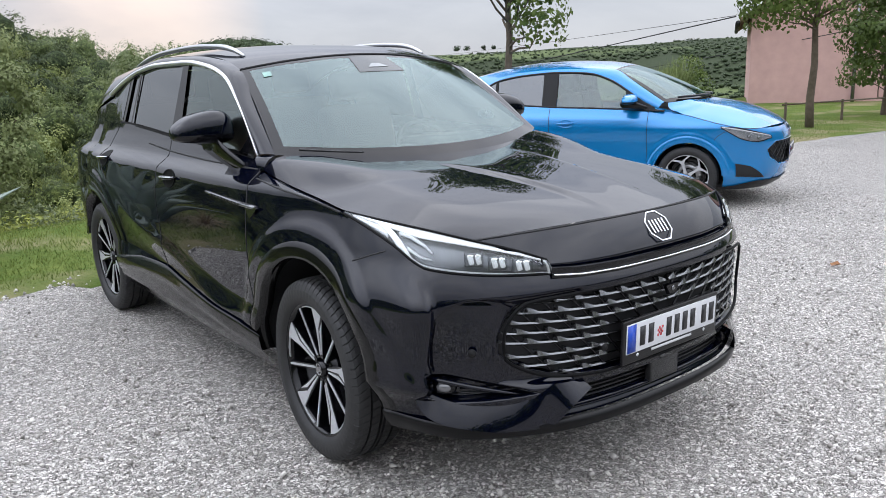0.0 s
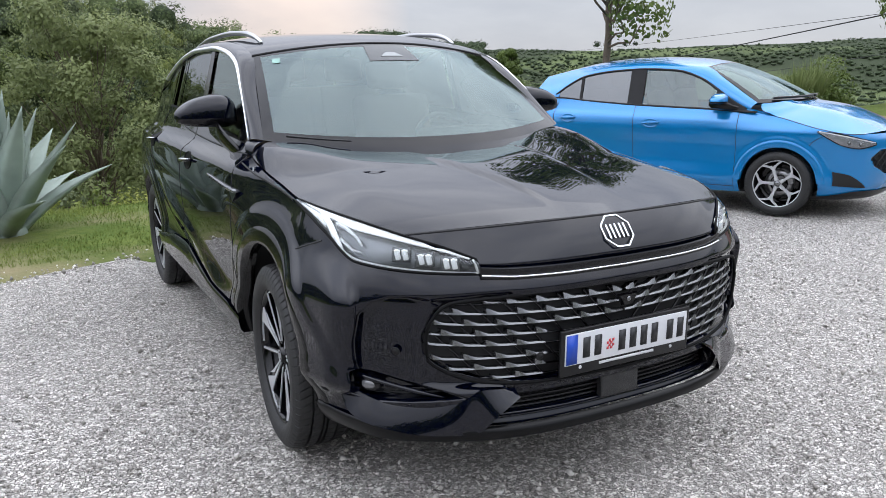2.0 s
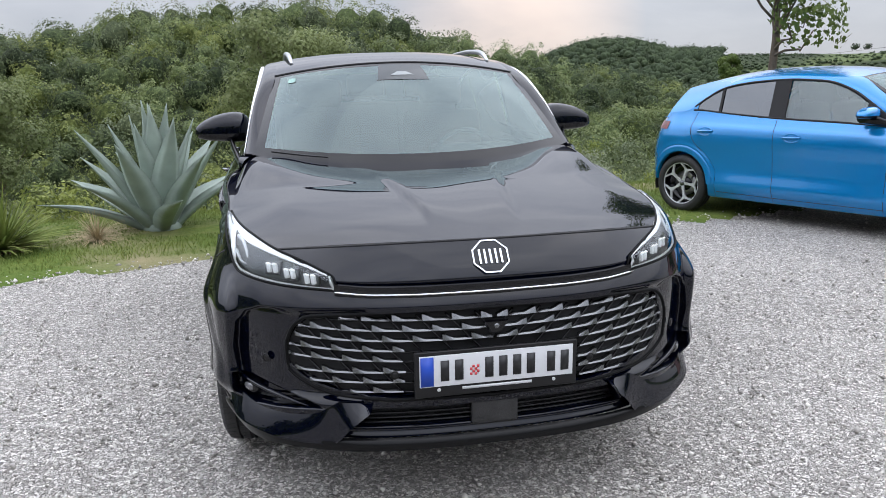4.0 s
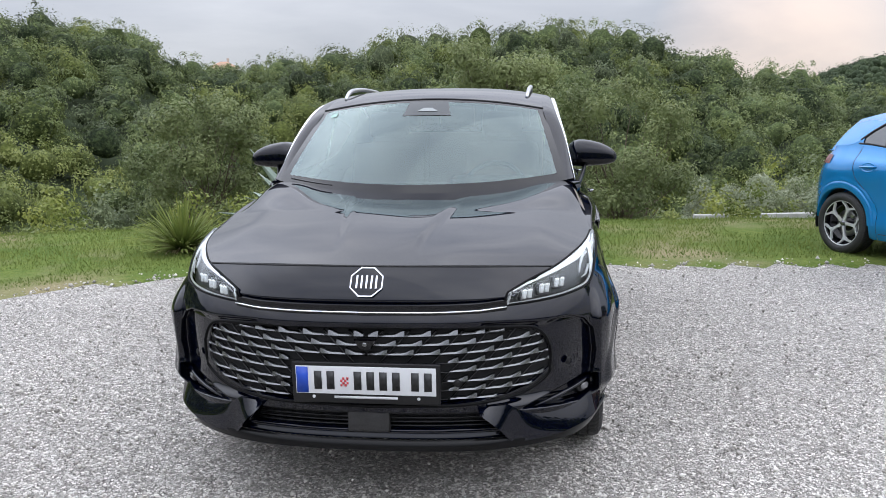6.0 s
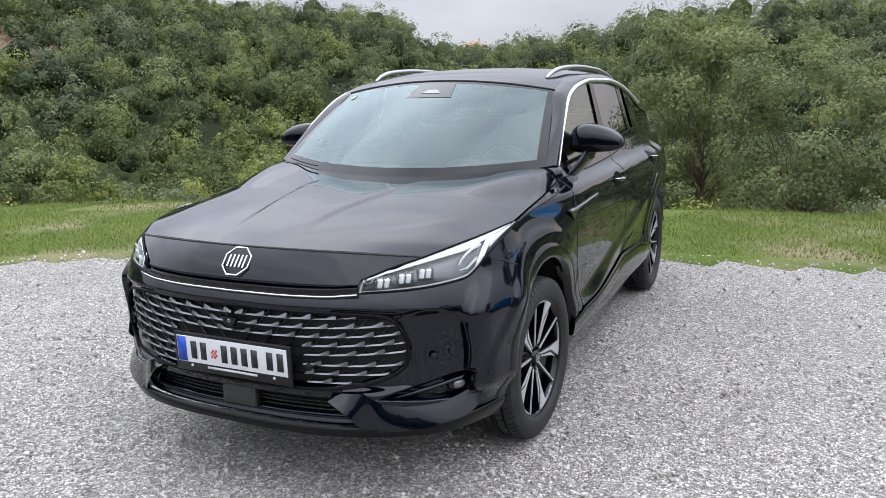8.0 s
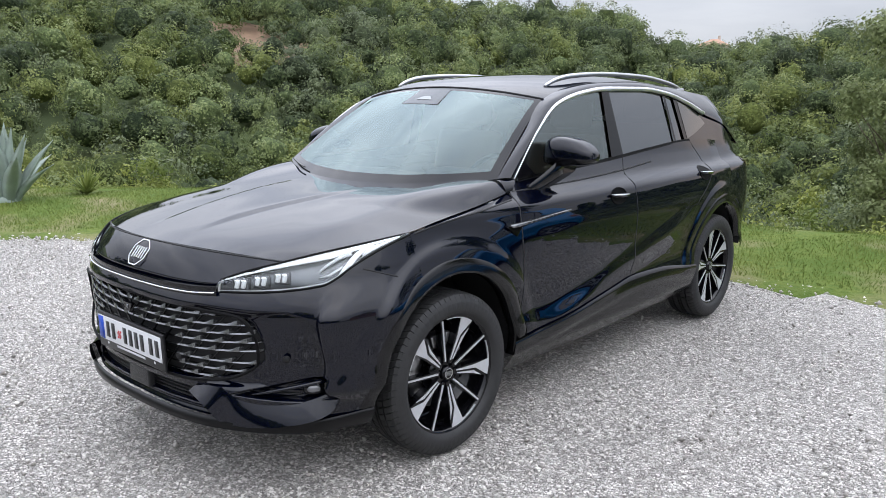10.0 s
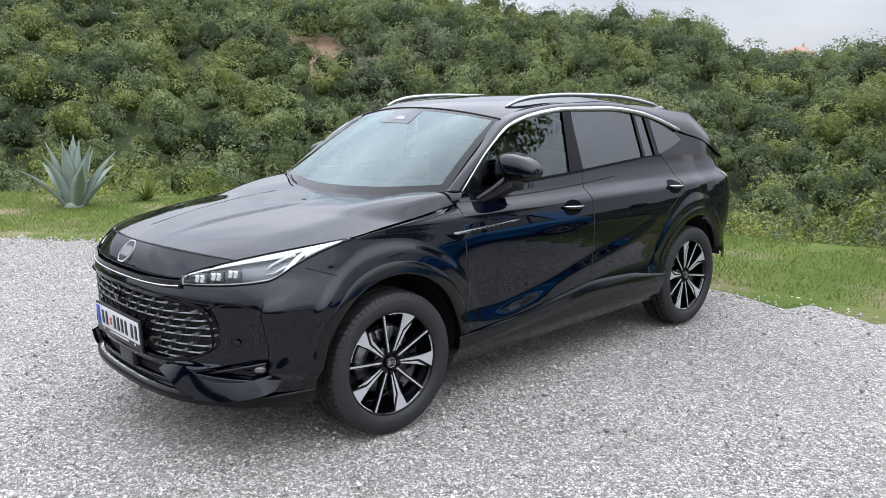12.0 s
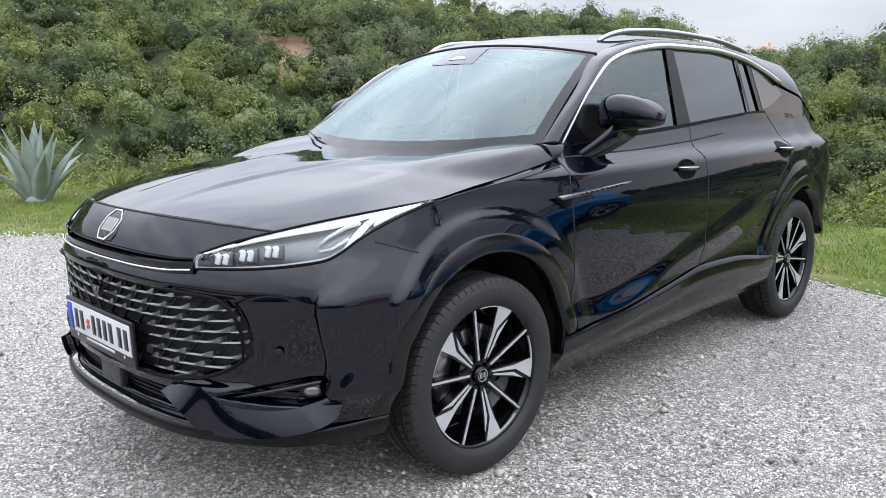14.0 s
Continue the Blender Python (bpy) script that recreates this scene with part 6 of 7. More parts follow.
def ground_material():
    """Lawn green near, scrub and meadow further off in duller greens, with dry and bare patches."""
    m = bpy.data.materials.new("grass_ground")
    m.use_nodes = True
    n, l = m.node_tree.nodes, m.node_tree.links
    b = n["Principled BSDF"]
    b.inputs["Roughness"].default_value, b.inputs["Specular IOR Level"].default_value = 0.9, 0.1
    c = n.new("ShaderNodeTexCoord")

    def tex(scale, detail=6.0):
        t = n.new("ShaderNodeTexNoise")
        t.inputs["Scale"].default_value, t.inputs["Detail"].default_value = scale, detail
        l.new(c.outputs["Object"], t.inputs["Vector"])
        return t.outputs["Fac"]

    def blend(fac, a, b2, lo, hi):
        r, x = n.new("ShaderNodeMapRange"), n.new("ShaderNodeMix")
        r.inputs["From Min"].default_value, r.inputs["From Max"].default_value = lo, hi
        x.data_type = "RGBA"
        l.new(fac, r.inputs["Value"]), l.new(r.outputs["Result"], x.inputs["Factor"])
        for value, key in ((a, "A"), (b2, "B")):
            if isinstance(value, tuple):
                x.inputs[key].default_value = (*value, 1)
            else:
                l.new(value, x.inputs[key])
        return x.outputs["Result"]

    green = blend(tex(1.3), (0.080, 0.122, 0.023), (0.135, 0.168, 0.040), 0.35, 0.65)
    green = blend(tex(14.0), green, (0.07, 0.115, 0.022), 0.45, 0.7)
    dry = blend(tex(0.7), green, (0.24, 0.21, 0.12), 0.50, 0.66)
    # blends to the duller far greens between 25 and 70 m out
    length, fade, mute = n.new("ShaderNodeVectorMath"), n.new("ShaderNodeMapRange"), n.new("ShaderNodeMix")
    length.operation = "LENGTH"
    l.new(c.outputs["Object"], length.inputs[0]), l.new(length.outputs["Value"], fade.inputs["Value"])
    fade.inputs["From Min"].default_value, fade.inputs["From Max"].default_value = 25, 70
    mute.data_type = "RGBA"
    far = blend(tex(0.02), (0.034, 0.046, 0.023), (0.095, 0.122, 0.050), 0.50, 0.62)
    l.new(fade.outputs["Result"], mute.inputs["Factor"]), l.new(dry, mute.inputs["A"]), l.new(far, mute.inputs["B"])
    l.new(mute.outputs["Result"], b.inputs["Base Color"])
    k = n.new("ShaderNodeBump")
    k.inputs["Strength"].default_value, k.inputs["Distance"].default_value = 0.8, 0.03
    l.new(tex(35.0), k.inputs["Height"]), l.new(k.outputs["Normal"], b.inputs["Normal"])
    return m


def build_ground():
    rs = np.r_[np.linspace(0, 14, 50)[1:], np.linspace(14, 60, 34)[1:], np.linspace(60, 160, 26)[1:], np.linspace(160, 460, 20)[1:], [700, 1200, 3000]]
    az = np.radians(np.linspace(-180, 180, 361)[:-1])
    verts = []
    for r in rs:
        for a in az:
            x, y = r * math.sin(a), r * math.cos(a)
            verts.append((x, y, height(x, y) - (0.05 if y < LOT(x) - 0.35 else 0)))
    n = len(az)
    i, j = np.meshgrid(np.arange(len(rs) - 1), np.arange(n), indexing="ij")
    a, b = i * n + j, i * n + (j + 1) % n
    faces = np.stack([a, b, b + n, a + n], -1).reshape(-1, 4)
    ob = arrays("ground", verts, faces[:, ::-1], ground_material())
    tagged(ob, "short green lawn falling away to a wooded valley", "ground", kind="structure")
    return ob


def gravel_material(stones=False):
    """Crushed white limestone: single stones of many greys with dark gaps."""
    m = bpy.data.materials.new("gravel_stone" if stones else "gravel")
    m.use_nodes = True
    n, l = m.node_tree.nodes, m.node_tree.links
    b = n["Principled BSDF"]
    b.inputs["Roughness"].default_value, b.inputs["Specular IOR Level"].default_value = 0.85, 0.2
    c = n.new("ShaderNodeTexCoord")
    ramp = n.new("ShaderNodeValToRGB")
    e = ramp.color_ramp.elements
    e[0].position, e[0].color = 0.0, (0.27, 0.254, 0.232, 1)
    e[1].position, e[1].color = 1.0, (0.77, 0.742, 0.695, 1)
    mid = e.new(0.55)
    mid.color = (0.490, 0.465, 0.430, 1)
    if stones:
        g = n.new("ShaderNodeNewGeometry")
        l.new(g.outputs["Random Per Island"], ramp.inputs["Fac"])
        l.new(ramp.outputs["Color"], b.inputs["Base Color"])
        return m
    v = n.new("ShaderNodeTexVoronoi")
    v.inputs["Scale"].default_value = 82.0
    w = n.new("ShaderNodeTexVoronoi")
    w.inputs["Scale"].default_value = 82.0
    w.feature = "DISTANCE_TO_EDGE"
    warp, add = n.new("ShaderNodeTexNoise"), n.new("ShaderNodeMix")
    warp.inputs["Scale"].default_value = 40.0
    add.data_type = "RGBA"
    add.inputs["Factor"].default_value = 0.03
    l.new(c.outputs["Object"], warp.inputs["Vector"])
    l.new(c.outputs["Object"], add.inputs["A"]), l.new(warp.outputs["Color"], add.inputs["B"])
    l.new(add.outputs["Result"], v.inputs["Vector"]), l.new(add.outputs["Result"], w.inputs["Vector"])
    sep = n.new("ShaderNodeSeparateColor")
    l.new(v.outputs["Color"], sep.inputs["Color"]), l.new(sep.outputs["Red"], ramp.inputs["Fac"])
    gap, mul = n.new("ShaderNodeMapRange"), n.new("ShaderNodeMix")
    gap.inputs["From Max"].default_value, gap.inputs["To Min"].default_value = 0.10, 0.0
    l.new(w.outputs["Distance"], gap.inputs["Value"])
    mul.data_type = "RGBA"
    mul.inputs["A"].default_value = (0.12, 0.114, 0.106, 1)
    l.new(gap.outputs["Result"], mul.inputs["Factor"]), l.new(ramp.outputs["Color"], mul.inputs["B"])
    big, tone = n.new("ShaderNodeTexNoise"), n.new("ShaderNodeHueSaturation")
    big.inputs["Scale"].default_value, big.inputs["Detail"].default_value = 0.7, 5
    l.new(c.outputs["Object"], big.inputs["Vector"])
    rng = n.new("ShaderNodeMapRange")
    rng.inputs["From Min"].default_value, rng.inputs["From Max"].default_value = 0.3, 0.7
    rng.inputs["To Min"].default_value, rng.inputs["To Max"].default_value = 0.93, 1.07
    l.new(big.outputs["Fac"], rng.inputs["Value"]), l.new(rng.outputs["Result"], tone.inputs["Value"])
    l.new(mul.outputs["Result"], tone.inputs["Color"]), l.new(tone.outputs["Color"], b.inputs["Base Color"])
    k, hsum = n.new("ShaderNodeBump"), n.new("ShaderNodeMath")
    hsum.operation = "MULTIPLY_ADD"
    hsum.inputs[1].default_value = 0.8
    l.new(sep.outputs["Green"], hsum.inputs[0]), l.new(gap.outputs["Result"], hsum.inputs[2])
    k.inputs["Strength"].default_value, k.inputs["Distance"].default_value = 1.0, 0.012
    l.new(hsum.outputs["Value"], k.inputs["Height"]), l.new(k.outputs["Normal"], b.inputs["Normal"])
    return m


def build_gravel():
    xs = np.r_[np.linspace(-30, -10, 21), np.linspace(-9.8, 9.8, 131), np.linspace(10, 30, 101), np.linspace(31, 50, 20)]
    rows = []
    for x in xs:
        e = LOT(x) + 0.10 * noise.noise((x * 1.3, 0, 7)) + 0.05 * noise.noise((x * 5, 0, 2)) * smooth(9, 6, x)
        ys = np.r_[[-40, -20, -10, -6], np.linspace(-5, min(e, 4.8) - 0.5, 24), [e - 0.25, e - 0.1, e]]
        ys = np.minimum(np.sort(ys), e)
        rows.append([(x, y, 0.010 * noise.noise((x * 0.7, y * 0.7, 0)) + 0.006 * noise.noise((x * 3, y * 3, 1)) - 0.01 + 0.045 * smooth(8, 11, x) - (0.05 if k == len(ys) - 1 else 0)) for k, y in enumerate(ys)])
    v = np.array(rows)
    a, b = v.shape[:2]
    i, j = np.meshgrid(np.arange(a - 1), np.arange(b - 1), indexing="ij")
    f = np.stack([i * b + j, (i + 1) * b + j, (i + 1) * b + j + 1, i * b + j + 1], -1).reshape(-1, 4)
    ob = arrays("gravel_lot", v.reshape(-1, 3), f, gravel_material())
    return tagged(ob, "crushed white limestone gravel of a parking lot", "gravel", kind="structure")


def scatter_stones():
    """Loose stones over the gravel near the cars and along its edge."""
    rng = np.random.default_rng(4)
    base = np.array([(1, 0, 0), (-1, 0, 0), (0, 1, 0), (0, -1, 0), (0, 0, 1), (0, 0, -1)], float)
    tri = np.array([(0, 2, 4), (2, 1, 4), (1, 3, 4), (3, 0, 4), (2, 0, 5), (1, 2, 5), (3, 1, 5), (0, 3, 5)])
    pos, size = [], []
    n = 64000
    p = rng.uniform((-6.5, -3.4), (6.5, 4.6), (n, 2))
    for x, y in p:
        e = LOT(x)
        near = math.exp(-max(0.0, abs(y + 1.2) - 1.6) * 0.45)
        if y < e - 0.02 and rng.random() < near * 0.75:
            pos.append((x, y)), size.append(rng.gamma(5, 0.0011) + 0.0025)
    for x in rng.uniform(-8, 5, 1000):
        y = LOT(x) - abs(rng.normal(0, 0.25)) - 0.05
        pos.append((x, y)), size.append(rng.gamma(4, 0.0022) + 0.005)
    pos, size = np.array(pos), np.array(size)
    k = len(pos)
    v = base[None] * rng.uniform(0.55, 1.25, (k, 6, 1)) * size[:, None, None] * np.array([1.15, 1, 0.75])
    a = rng.uniform(0, 2 * np.pi, k)
    c, s = np.cos(a)[:, None], np.sin(a)[:, None]
    v = np.stack([v[..., 0] * c - v[..., 1] * s, v[..., 0] * s + v[..., 1] * c, v[..., 2] + rng.normal(0, 0.3, (k, 6)) * size[:, None]], -1)
    v[..., 0] += pos[:, None, 0]
    v[..., 1] += pos[:, None, 1]
    v[..., 2] += 0.2 * size[:, None]
    f = (tri[None] + 6 * np.arange(k)[:, None, None]).reshape(-1, 3)
    ob = arrays("loose_gravel", v.reshape(-1, 3), f, gravel_material(True), smooth=False)
    return tagged(ob, "loose white and grey gravel stones", "gravel", kind="stuff")


build_ground()
build_gravel()
scatter_stones()


# ---- plants ----
FOREST = leaf_material("woodland_leaves", (0.030, 0.048, 0.022), (0.245, 0.295, 0.115), 0.6, 0.14)
# near cores darker than their leaves: the crowns' inner shade put into the colour
FOREST_CORE = canopy_material("shaded_woodland_canopy", (0.024, 0.036, 0.018), (0.125, 0.165, 0.064))
LIME_CORE = canopy_material("shaded_locust_canopy", (0.030, 0.045, 0.014), (0.150, 0.178, 0.048))
OLIVE_CORE = canopy_material("shaded_willow_canopy", (0.024, 0.034, 0.017), (0.115, 0.140, 0.070))
# FAR_CORE and FAR_LEAF: haze put into the colour as duller, bluer greens
FAR_CORE = canopy_material("hazed_far_canopy", (0.036, 0.052, 0.029), (0.072, 0.098, 0.047))
LIME = leaf_material("locust_leaves", (0.085, 0.118, 0.038), (0.265, 0.295, 0.092), 0.6, 0.12)
FAR_LEAF = leaf_material("hazed_far_leaves", (0.036, 0.052, 0.029), (0.072, 0.098, 0.047), 0.7, 0.10)
SCRUB = leaf_material("scrub_leaves", (0.09, 0.13, 0.028), (0.30, 0.325, 0.08))
OLIVE = leaf_material("grey_green_leaves", (0.085, 0.11, 0.058), (0.20, 0.235, 0.125))
TREE_LEAF = leaf_material("tree_leaves", (0.042, 0.075, 0.016), (0.15, 0.20, 0.05))
BARK = material("bark", (0.11, 0.085, 0.062), 0.9, vary=0.4, scale=12, bump=0.6, bump_scale=40)
AGAVE = material("agave_leaf", (0.23, 0.285, 0.24), 0.55, vary=0.28, scale=5, bump=0.08, bump_scale=30)
GRASS = leaf_material("grass_blades", (0.090, 0.140, 0.028), (0.215, 0.250, 0.068), 0.7)
WILLOW = leaf_material("willow_leaves", (0.072, 0.098, 0.038), (0.225, 0.262, 0.108))
SAGE = leaf_material("sage_leaves", (0.14, 0.165, 0.10), (0.30, 0.33, 0.22))
REED = leaf_material("reed_leaves", (0.09, 0.13, 0.04), (0.23, 0.27, 0.11))
STRAW = material("dry_straw", (0.36, 0.29, 0.17), 0.85, vary=0.3, scale=20)


def leaves(rng, centres, radii, counts, size, flat=0.75, tint=0.5, corners=4):
    """Leaf quads over bumpy lobes round the centres: corners (n, 4, 3) and a tint for each, lighter on top as if lit
    from above.
    """
    out, tints = [], []
    for c, r, k in zip(centres, radii, counts):
        d = rng.normal(size=(k, 3))
        d /= np.linalg.norm(d, axis=1)[:, None]
        d[:, 2] = np.where(d[:, 2] < -0.5, -d[:, 2], d[:, 2])
        rad = r * (rng.uniform(0.25, 1.25, (k, 1)) if corners == 3 else rng.uniform(0.72, 1.05, (k, 1)))
        p = np.asarray(c) + d * rad * np.array([1, 1, flat])
        n = d + rng.normal(0, 0.36, (k, 3))
        n /= np.linalg.norm(n, axis=1)[:, None]
        a = np.cross(n, rng.normal(size=(k, 3)))
        a /= np.linalg.norm(a, axis=1)[:, None]
        b = np.cross(n, a)
        s = size * rng.uniform(0.6, 1.4, (k, 1))
        if corners == 4:
            q = np.stack([p - a * s * 0.5, p + b * s * 0.32, p + a * s * 0.5 + n * s * 0.12, p - b * s * 0.32], 1)
        else:
            q = np.stack([p - a * s * 0.5, p + b * s * 0.5, p + a * s * 0.5], 1)
        # light from above is painted in: upward leaves take a lighter tint
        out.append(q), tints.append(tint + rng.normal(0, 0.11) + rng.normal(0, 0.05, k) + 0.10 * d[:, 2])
    return np.concatenate(out), np.concatenate(tints)


def leaf_object(name, quads, tints, mat, parent=None, label="", weld=False):
    k, c = quads.shape[:2]
    if weld:
        verts, index = np.unique(np.round(quads.reshape(-1, 3), 4), axis=0, return_inverse=True)
        shade = np.zeros(len(verts))
        shade[index.ravel()] = np.repeat(np.clip(tints, 0, 1), c)
        return arrays(name, verts, index.reshape(-1, c), mat, parent, label, smooth=True, tint=shade)
    f = np.arange(c * k).reshape(-1, c)
    return arrays(name, quads.reshape(-1, 3), f, mat, parent, label, smooth=False, tint=np.repeat(np.clip(tints, 0, 1), c))


def crown_lobes(rng, x, y, z, r, h, lobes):
    """Centres and radii of the lobes of one crown of half-width r and height h above z."""
    cs, rs = [(x, y, z + 0.55 * h)], [r * 0.72]
    for _ in range(lobes):
        a, q, t = rng.uniform(0, 2 * np.pi), rng.uniform(0.35, 0.75) * r, rng.uniform(0.2, 0.95)
        k = math.sin(math.pi * min(0.12 + 0.75 * t, 1)) ** 0.6
        cs.append((x + q * k * math.cos(a), y + q * k * math.sin(a), z + t * h)), rs.append(r * rng.uniform(0.28, 0.5))
    return cs, rs


def icosphere(level):
    bm = bmesh.new()
    bmesh.ops.create_icosphere(bm, subdivisions=level, radius=1)
    bm.verts.ensure_lookup_table()
    v, f = np.array([q.co for q in bm.verts]), np.array([[q.index for q in g.verts] for g in bm.faces])
    bm.free()
    return v, f


BALL = icosphere(2)


def core(centre, r, h, c, reach, rad, tint):
    """The lumpy dense body of one crown, swelling where its clumps are: triangles and tints."""
    v, f = BALL
    d2 = ((v[:, None] - c[None]) ** 2).sum(-1)
    out = np.max(np.exp(-d2 / 0.34) * (reach[:, 0] + 0.55 * rad[:, 0] / r)[None], axis=1)
    p = np.asarray(centre) + v * np.array([r, r, h]) * (0.44 + 0.22 * out)[:, None]
    return p[f], np.repeat(tint, len(f))


def crown(rng, centre, r, h, k, size, tint, clumps=26, cores=None):
    """Leaves of one rounded tree crown of radius r and half-height h, gathered in clumps."""
    c = rng.normal(size=(clumps, 3))
    c[:, 2] = np.abs(c[:, 2]) - 0.35
    c /= np.linalg.norm(c, axis=1)[:, None]
    reach = rng.uniform(0.66, 0.98, (clumps, 1))
    rad = rng.uniform(0.18, 0.34, (clumps, 1)) * r
    which = rng.integers(0, clumps, k)
    # most leaves sit in the clumps, the rest cover the crown between them
    way, out, puff = c[which], reach[which], rad[which]
    spread = rng.random(k) < 0.36
    free = rng.normal(size=(k, 3))
    free[:, 2] = np.abs(free[:, 2]) - 0.4
    free /= np.linalg.norm(free, axis=1)[:, None]
    way[spread], out[spread] = free[spread], rng.uniform(0.66, 0.90, (k, 1))[spread]
    d = rng.normal(size=(k, 3))
    d /= np.linalg.norm(d, axis=1)[:, None]
    inward = (d * way).sum(1) < -0.25
    d[inward] *= -1
    p = np.asarray(centre) + way * np.array([r, r, h]) * out + d * puff * rng.uniform(0.6, 1.0, (k, 1))
    n = 0.55 * way + 0.75 * d + rng.normal(0, 0.24, (k, 3)) + np.array([0, 0, 0.15])
    n /= np.linalg.norm(n, axis=1)[:, None]
    a = np.cross(n, rng.normal(size=(k, 3)))
    a /= np.linalg.norm(a, axis=1)[:, None]
    b = np.cross(n, a)
    s = size * rng.uniform(0.55, 1.45, (k, 1))
    q = np.stack([p - a * s * 0.5, p + b * s * 0.6, p + a * s * 0.5], 1)
    if cores is not None:
        tris, t = core(centre, r, h, c, reach, rad, tint)
        cores[0].append(tris), cores[1].append(t)
    return q, tint + rng.normal(0, 0.07, clumps)[which]


def build_forest():
    rng = np.random.default_rng(11)
    kinds = [[FOREST, "dense mixed green woodland on the valley slopes", [], [], FOREST_CORE, ([], [])], [LIME, "yellow-green locust trees among the woodland", [], [], LIME_CORE, ([], [])], [OLIVE, "grey-green willows among the woodland", [], [], OLIVE_CORE, ([], [])]]

    def plant(kind, r, a, wide, tall, n, size, tint, clumps=15):
        x, y = r * math.sin(a), r * math.cos(a) - 3
        q, t = crown(rng, (x, y, height(x, y) + 0.42 * tall), wide, 0.5 * tall, n, size, tint, clumps, kinds[kind][5])
        kinds[kind][2].append(q), kinds[kind][3].append(t)

    # wooded slopes across the valley
    r = 40.0
    while r < 164:
        wide = 1.25 + 0.0068 * r
        da = math.degrees(1.82 * wide / r)
        for az in np.arange(-88, 38, da):
            a = radians(az + rng.uniform(-0.5, 0.5) * da)
            rr = r + rng.uniform(-2.0, 2.0)
            if -56.0 < math.degrees(a) < -52.0 and 95 < rr < 106:
                continue
            w = wide * rng.choice((0.6, 0.8, 1.0, 1.2, 1.5), p=(0.15, 0.25, 0.3, 0.2, 0.1)) * rng.uniform(0.9, 1.1)
            patch = noise.noise((az * 0.09, r * 0.035, 0)) + 0.35 * rng.normal()
            low = 0.30 * (1 - smooth(48, 80, r))
            kind = 1 if patch + low > 0.28 else 2 if patch < -0.62 else 0
            n = int((640 - 1.8 * r) * (w / wide) ** 1.6) + 60
            plant(kind, rr, a, w, 2 * w * rng.uniform(0.85, 1.35), n, 0.116 + 0.0013 * r, 0.05 + 0.75 * rng.random() ** 1.3, 13)
        r += 1.6 * wide
    # unseen woods behind the viewpoint, added to close the place and darken car reflections
    for az in np.arange(95, 272, 2.2):
        for rr in (36, 50):
            plant(0, rr + rng.uniform(-3, 3), radians(az + rng.uniform(-1, 1)), rng.uniform(2.4, 4.0), rng.uniform(6, 10), 200, 0.95, 0.1 + 0.5 * rng.random())
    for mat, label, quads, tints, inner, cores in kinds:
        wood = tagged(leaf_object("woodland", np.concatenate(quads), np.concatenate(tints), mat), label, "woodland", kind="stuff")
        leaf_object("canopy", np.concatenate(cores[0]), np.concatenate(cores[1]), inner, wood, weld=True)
    # woods on the far hill and below the fields of the far ridge
    quads, tints, cores = [], [], ([], [])
    for az in np.arange(12, 92, 0.22):
        for rr in np.linspace(172, 425, 22):
            hill = az < 31
            if rr < 230 and az > 36:
                continue
            field = noise.noise((az * 0.16, rr * 0.012, 5))
            if not hill and (field > 0.22 or (rr > 385 and field > -0.10)):
                continue
            a = radians(az + rng.uniform(-0.12, 0.12))
            w = rng.uniform(2.2, 3.6) if hill else rng.uniform(1.0, 2.2) * (0.6 if rr > 360 else 1.0)
            r2 = rr + rng.uniform(-7, 7)
            x, y = r2 * math.sin(a), r2 * math.cos(a) - 3
            q, t = crown(rng, (x, y, height(x, y) + (0.7 if hill else 0.3) * w), w, w * (rng.uniform(0.8, 1.2) if hill else rng.uniform(0.45, 0.75)), 30 if hill else 14, 0.62 if hill else 0.42, 0.1 + 0.6 * rng.random(), 5, cores)
            quads.append(q), tints.append(t)
    for az, w in ((39.0, 2.2), (39.7, 1.8), (40.9, 1.5), (41.6, 1.4)):
        x, y = 418 * math.sin(radians(az)), 418 * math.cos(radians(az)) - 3
        q, t = crown(rng, (x, y, height(x, y) + 3.2), w, w * 1.1, 170, 0.6, 0.1, 12, cores)
        quads.append(q), tints.append(t)
    ob = leaf_object("far_woodland", np.concatenate(quads), np.concatenate(tints), FAR_LEAF)
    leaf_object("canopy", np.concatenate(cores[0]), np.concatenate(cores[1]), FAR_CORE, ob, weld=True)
    return tagged(ob, "distant woods on the far hills, green muted with painted haze", "woodland", kind="stuff")


